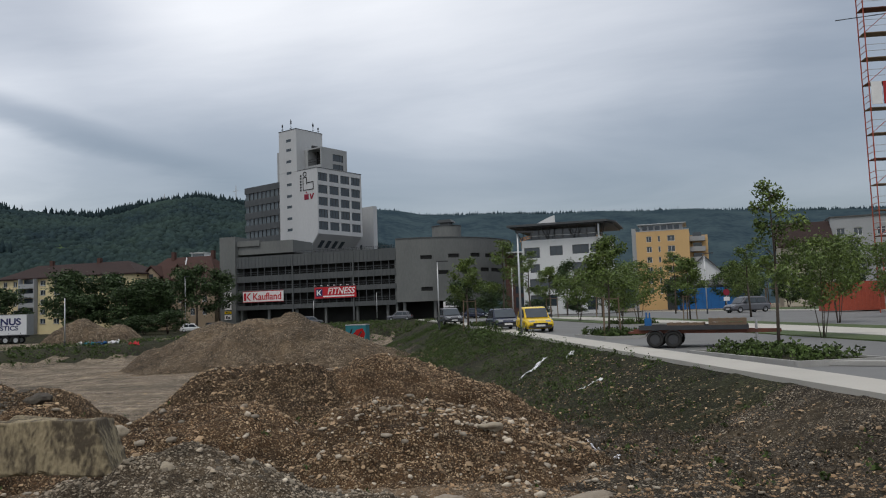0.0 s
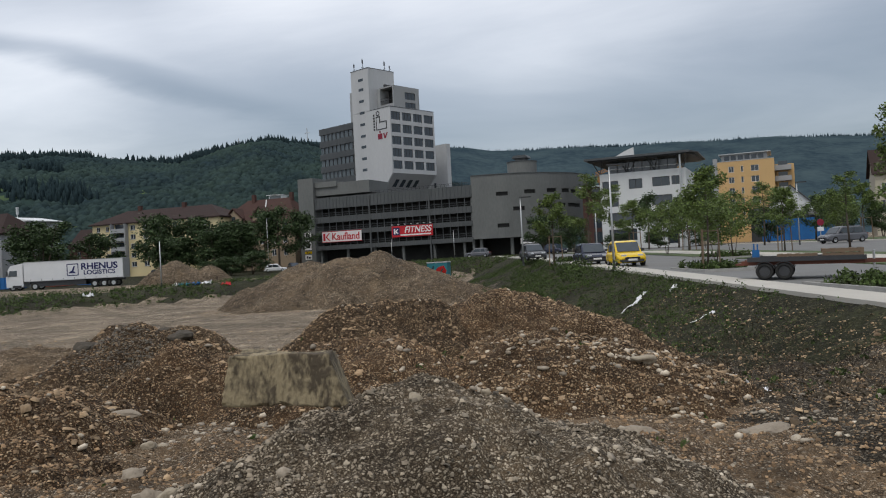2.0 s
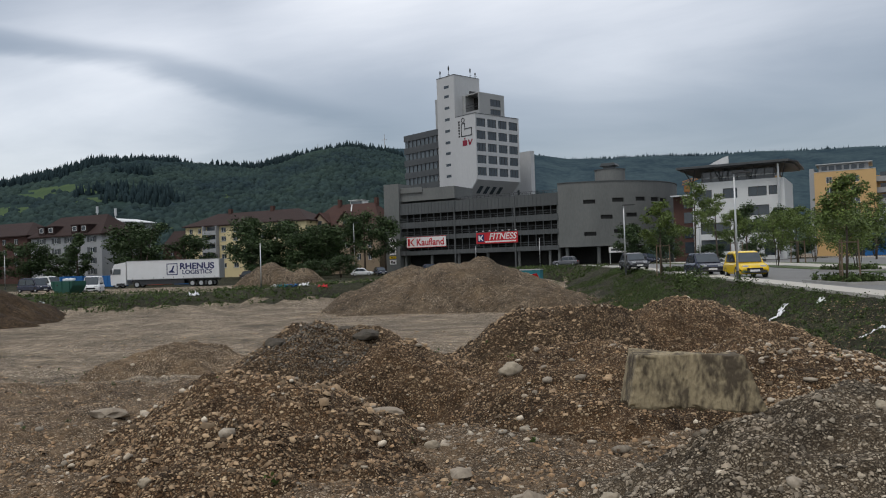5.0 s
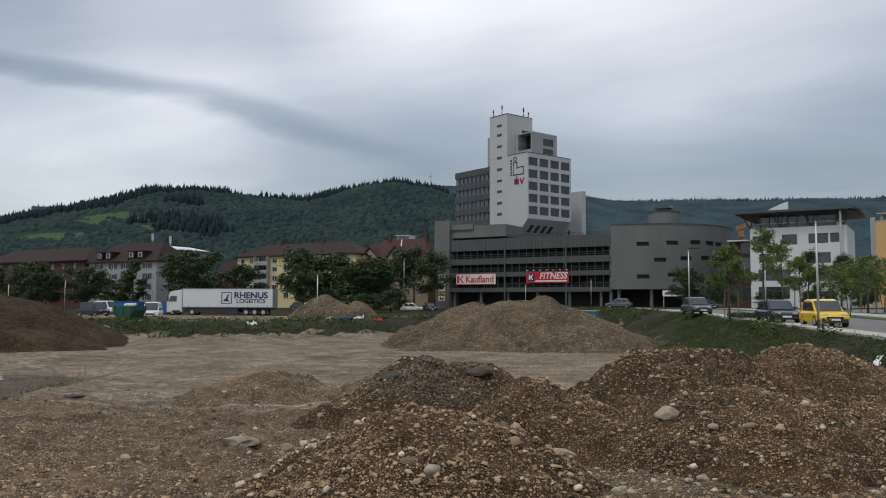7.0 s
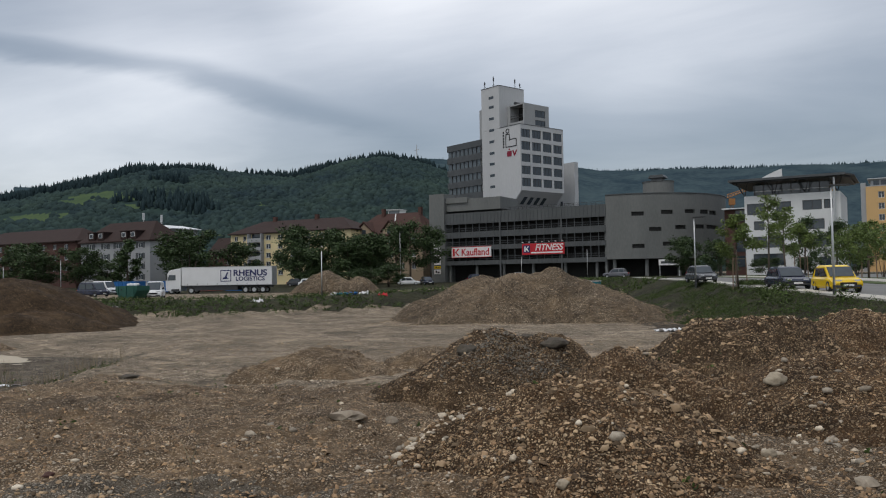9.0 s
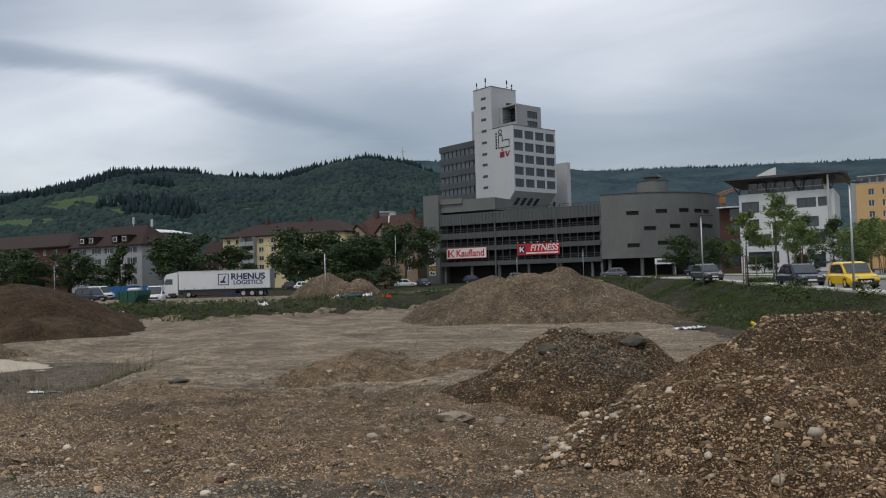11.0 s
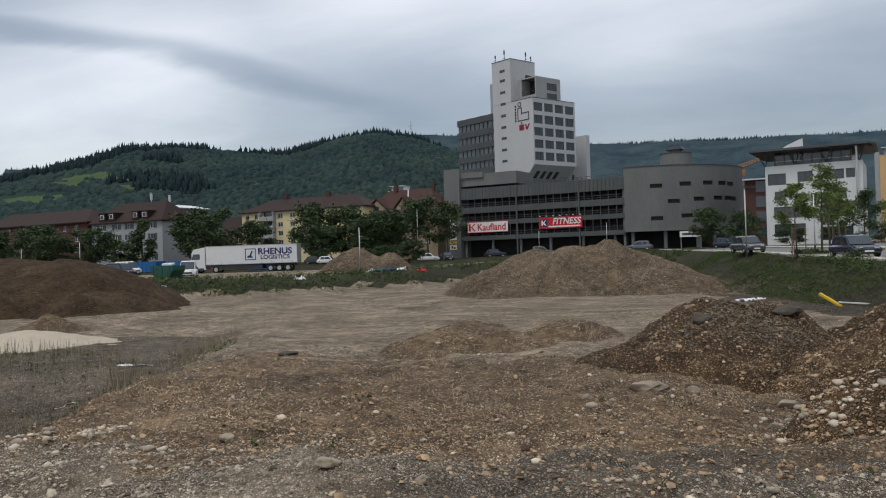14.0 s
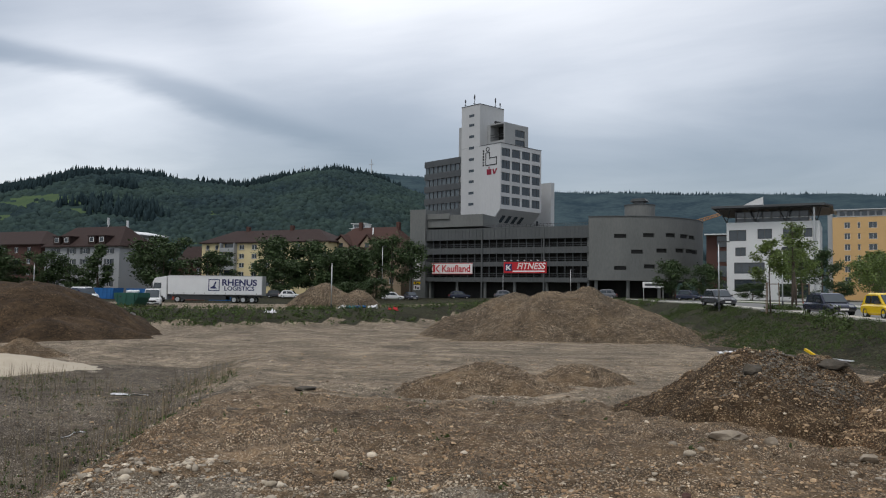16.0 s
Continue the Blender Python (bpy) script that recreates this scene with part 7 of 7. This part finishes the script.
# cobbles rolled together at the heap feet
x, y, rng = scatter(5000, 55, near=3.0, far=16)
keep = ((np.hypot((x + 9.2) / 1.2, (y - 9.5) / 1.6) < 1) | (np.hypot((x + 4.9) / 1.0, (y - 10) / 2.2) < 1) | (np.hypot((x + 17.8) / 1.8, (y - 6.2) / 2.2) < 1) | (np.hypot((x - 0.6) / 1.6, (y - 10) / 2.5) < 0.8)) & (rng.uniform(0, 1, len(x)) < 0.8)
x, y = x[keep], y[keep]
stones("cobbles", x, y, np.clip(rng.lognormal(-3.2, 0.35, len(x)), 0.02, 0.10), M_pale_stone, "rounded cobbles rolled together at the heap feet", 56)
rng = np.random.default_rng(91)
for cx, cy, sx, sy, n_ in ((-18.5, 7.5, 0.55, 0.5, 170), (-9.3, 9.3, 0.35, 0.9, 130), (0.3, 12.4, 0.9, 0.7, 160), (-1.2, 11.0, 1.1, 0.8, 160)):
    x, y = cx + rng.normal(size=n_) * sx, cy + rng.normal(size=n_) * sy
    stones("cobble_drift", x, y, np.clip(rng.lognormal(-3.45, 0.4, n_), 0.015, 0.09), M_pale_stone, "drift of rounded pale cobbles at a mound edge", 92 + n_, smooth=True)
# coarse grain on the far heaps and bank
rng = np.random.default_rng(57)
x, y = rng.uniform(-24, 0, 5000), rng.uniform(52, 61, 5000)
x2, y2 = rng.uniform(-1, 6.5, 4500), rng.uniform(9, 30, 4500)
x3, y3 = rng.uniform(-30, -2, 4000), rng.uniform(18, 38, 4000)
x, y = np.concatenate([x, x2, x3]), np.concatenate([y, y2, y3])
keep = x - edge_x(y) < -0.4
x, y = x[keep], y[keep]
stones("coarse_gravel", x, y, np.clip(rng.lognormal(-3.85, 0.5, len(x)), 0.012, 0.085), M_stone, "coarse gravel on the slopes and pit floor", 58, chip=True)


rng = np.random.default_rng(63)
x, y = -9.2 + rng.normal(size=2400) * 0.75, 15.2 + rng.normal(size=2400) * 0.55
stones("grey_chippings", x, y, np.clip(rng.lognormal(-4.1, 0.4, len(x)), 0.008, 0.04), M_chip, "grey chippings tipped over the dark heap", 64, chip=True)


def boulder(x, y, size, material, label, seed, dz=0.32, flat=0.7, turn=0, long=1.0):
    bm = bmesh.new()
    angular = material is not M_palerock
    bmesh.ops.create_icosphere(bm, subdivisions=2 if angular else 3, radius=1)
    for v in bm.verts:
        d = 0.50 * noise.noise(v.co * 1.1 + Vector((seed, 0, 0))) - 0.22 * abs(noise.noise(v.co * 1.9 + Vector((0, 0, seed)))) + 0.16 * noise.noise(v.co * 2.8 + Vector((0, seed, 0)))
        v.co *= 1 + d
        v.co = Vector((v.co.x * long, v.co.y, v.co.z * flat)) * size * 0.72
    me = bpy.data.meshes.new("boulder")
    bm.to_mesh(me)
    bm.free()
    me.polygons.foreach_set("use_smooth", [not angular] * len(me.polygons))
    me.materials.append(material)
    o = new("boulder", me)
    o.matrix_basis = pose(x, y, lz(x, y) + size * flat * dz, 0, 0, turn)
    return tagged(o, label, "boulder", group="boulders")


M_palerock = mat("pale_boulder_stone", (0.41, 0.355, 0.27), (0.24, 0.198, 0.14), scale=6, fine=40, bump=0.6)
M_rock = mat("boulder_stone", (0.34, 0.29, 0.225), (0.22, 0.18, 0.135), scale=5, fine=35, bump=0.5)
M_darkrock = mat("asphalt_lump", (0.095, 0.080, 0.060), (0.045, 0.038, 0.030), scale=6, fine=30, bump=1.0)
for i, (bx, by, sz, mt, lb, fl, tn, lg) in enumerate((
        (-4.58, 6.1, 0.15, M_rock, "brown angular rock in the gravel", 0.8, 20, 1.2), (-4.05, 5.3, 0.085, M_palerock, "rounded pale cobble on the grey gravel", 0.8, 0, 1.1), (-5.1, 11.3, 0.16, M_palerock, "pale angular rock on the heap", 0.8, 30, 1.3),
        (-10.56, 11.7, 0.14, M_rock, "round brown boulder at the heap foot", 0.9, 0, 1.0), (-9.3, 11.4, 0.13, M_rock, "brown lump at the foot of the dark heap", 0.7, 10, 1.4), (-9.95, 15.2, 0.22, M_darkrock, "dark asphalt lump on the heap", 0.8, 40, 1.5),
        (-8.3, 15.8, 0.27, M_darkrock, "large dark asphalt slab on the heap", 0.6, -20, 1.5), (-8.9, 16.5, 0.22, M_darkrock, "dark asphalt lump beside the slab", 0.6, 60, 1.3), (-0.1, 11.2, 0.16, M_palerock, "pale flat rock on the gravel slope", 0.6, 15, 1.3),
        (-1.55, 13.6, 0.13, M_palerock, "pale rock near the heap crest", 0.7, 0, 1.2), (-2.5, 5.4, 0.055, M_palerock, "pale cobble on the grey mound", 0.8, 0, 1.1), (-2.07, 5.75, 0.05, M_palerock, "small pale cobble on the grey mound", 0.8, 0, 1.1),
        (-5.7, 8.6, 0.10, M_palerock, "rounded grey cobble in the hollow", 0.8, 0, 1.1), (-6.4, 9.5, 0.20, M_rock, "flat brown stone slab in the heap", 0.35, -20, 1.6), (-14.1, 5.4, 0.10, M_palerock, "rounded pale cobble on the flat gravel", 0.6, 0, 1.5),
        (-13.3, 5.3, 0.07, M_rock, "rounded grey cobble on the flat gravel", 0.8, 0, 1.1), (-12.63, 6.7, 0.06, M_brickred, "broken piece of red brick", 0.7, 30, 1.3), (-16.1, 7.65, 0.10, M_palerock, "pale cobble at the edge of the ditch", 0.7, 0, 1.2), (-16.65, 6.95, 0.10, M_palerock, "grey cobble at the edge of the ditch", 0.7, 0, 1.2),
        (0.75, 9.0, 0.22, M_rock, "broad clay lump on the lower slope", 0.4, 25, 2.2), (-0.7, 8.0, 0.17, M_rock, "brown clay lump beside the grey mound", 0.5, -10, 1.5), (-11.2, 11.6, 0.24, M_rock, "wide brown clay lump at the heap foot", 0.5, 5, 1.7), (-9.6, 9.3, 0.09, M_palerock, "white cobble at the heap foot", 0.7, 0, 1.2),
        (-7.7, 6.5, 0.07, M_palerock, "pale cobble by the heap foot", 0.8, 0, 1.1), (-5.2, 7.2, 0.12, M_rock, "brown rock in the hollow between heaps", 0.7, 70, 1.3), (-20.3, 19.8, 0.30, M_darkrock, "dark clod by the hollow in the gravel", 0.4, 0, 1.6))):
    boulder(bx, by, sz, mt, lb, 3.7 * i + 1, flat=fl, turn=tn, long=lg)


# ---- litter ----
def crumple(name, x, y, lx, ly, turn, material, label, seed, lift=0.1):
    rng = np.random.default_rng(seed)
    xs, ys = np.linspace(-lx, lx, 22), np.linspace(-ly, ly, 12)
    X, Y = np.meshgrid(xs, ys)
    ragged = 1 + 0.4 * fbm(X / lx * 2 + seed, Y / ly * 2, 3)
    pinch = np.clip(0.75 + 1.1 * fbm(X / lx * 2.2 + 3 * seed, X * 0, 3), 0.12, 1.3)
    X, Y = X * ragged, Y * ragged * pinch + 0.3 * lx * fbm(X / lx * 1.3 + seed, X * 0 + seed, 3)
    c, s = math.cos(radians(turn)), math.sin(radians(turn))
    WX, WY = x + c * X - s * Y, y + s * X + c * Y
    Z = land_z(WX, WY) + 0.02 + lift * np.abs(fbm(X * 5 + seed, Y * 5, 4))
    i = (np.arange(11)[:, None] * 22 + np.arange(21)[None]).ravel()
    ob = new(name, np_mesh(name, np.stack([WX, WY, Z], -1).reshape(-1, 3), np.stack([i, i + 1, i + 23, i + 22], 1), material))
    so = ob.modifiers.new("thickness", "SOLIDIFY")
    so.thickness = 0.01
    return tagged(ob, label, "litter", group="litter")


crumple("plastic_sheet", 3.3, 31.5, 1.25, 0.11, 62, M_plastic, "long torn white plastic sheet on the slope", 1)
crumple("plastic_sheet", 4.6, 30.8, 0.4, 0.15, 70, M_plastic, "small torn white plastic sheet on the slope", 2)
crumple("plastic_sheet", 3.9, 24.0, 0.45, 0.09, 35, M_plastic, "torn white plastic strip on the rubble", 3)
crumple("crumpled_paper", 1.75, 12.7, 0.24, 0.14, 10, M_plastic, "crumpled white paper in the hollow", 4, 0.2)
crumple("plastic_bag", -3.8, 45.0, 0.75, 0.4, 20, M_plastic, "large pale plastic bag on the pit floor", 5, 0.35)
crumple("plastic_bag", -47.2, 58.8, 0.3, 0.15, 0, M_plastic, "white plastic scrap on the earth heap", 6, 0.3)
crumple("paper_scrap", -27.8, 24.1, 0.55, 0.2, 10, M_plastic, "torn pale paper lying in the ditch", 7)
crumple("paper_scrap", -25.5, 17.5, 0.25, 0.1, 30, M_plastic, "small pale paper scrap in the ditch", 8)
for i, (x, y, m_) in enumerate(((-34.5, 80, M_teal), (-33.6, 80.6, M_blue), (-32.2, 80.5, M_plastic), (-35.4, 80.3, M_plastic), (-29.8, 79.5, M_red), (-40, 71, M_plastic))):
    crumple("rubbish_mound", x, y, 0.5, 0.35, 40 * i, m_, "heap of coloured rubbish on the far bank", 20 + i, 0.7)
beam = part("yellow_beam", Geo().box(-0.9, 0.9, -0.06, 0.06, 0, 0.12), M_yellowcar, bevel=0.01)
beam.matrix_basis = pose(-1.0, 39.4, lz(-1.0, 39.4) + 0.12, 0, 25, -55)
tagged(beam, "yellow painted beam lying on rubble", "beam")
beam = part("white_board", Geo().box(-0.9, 0.9, -0.08, 0.08, 0, 0.06), M_wpaint, bevel=0.01)
beam.matrix_basis = pose(0.0, 39.0, lz(0.0, 39.0) + 0.1, 0, 4, -8)
tagged(beam, "white board lying beside the yellow beam", "board")
g = Geo()
pts = [(0.10 * math.cos(t), 0, 0.12 + 0.13 * math.sin(t)) for t in np.linspace(-0.6, 3.74, 13)]
for a, b in zip(pts, pts[1:]):
    g.tube(a, b, 0.014, n=6)
o = part("steel_loop", g, M_darksteel)
o.matrix_basis = pose(-6.72, 15.95, lz(-6.72, 15.95) - 0.03, 0, 0, 20)
tagged(o, "bent steel lifting loop sticking out of the heap", "steel loop")
for sx, sy, hh, sd in ((-8.67, 2.2, 1.25, 1), (-9.9, 2.3, 1.05, 2), (-12.7, 2.6, 0.8, 3)):
    g = Geo()
    rr = random.Random(sd)
    p = Vector((0, 0, -0.05))
    for k in range(7):
        q = p + Vector((rr.uniform(-0.02, 0.035), rr.uniform(-0.02, 0.02), hh / 7))
        g.tube(p, q, 0.006 - 0.0006 * k, 0.0055 - 0.0006 * k, n=5)
        if k > 2:
            for s_ in (-1, 1):
                g.tube(q, q + Vector((s_ * rr.uniform(0.02, 0.07), rr.uniform(-0.04, 0.04), rr.uniform(0.05, 0.12))), 0.003, 0.001, n=4)
        p = q
    o = part("dry_weed_stalk", g, M_dry)
    o.matrix_basis = pose(sx, sy, lz(sx, sy))
    tagged(o, "tall thin dry weed stalk", "dry weed", group="dry stalks near the path")
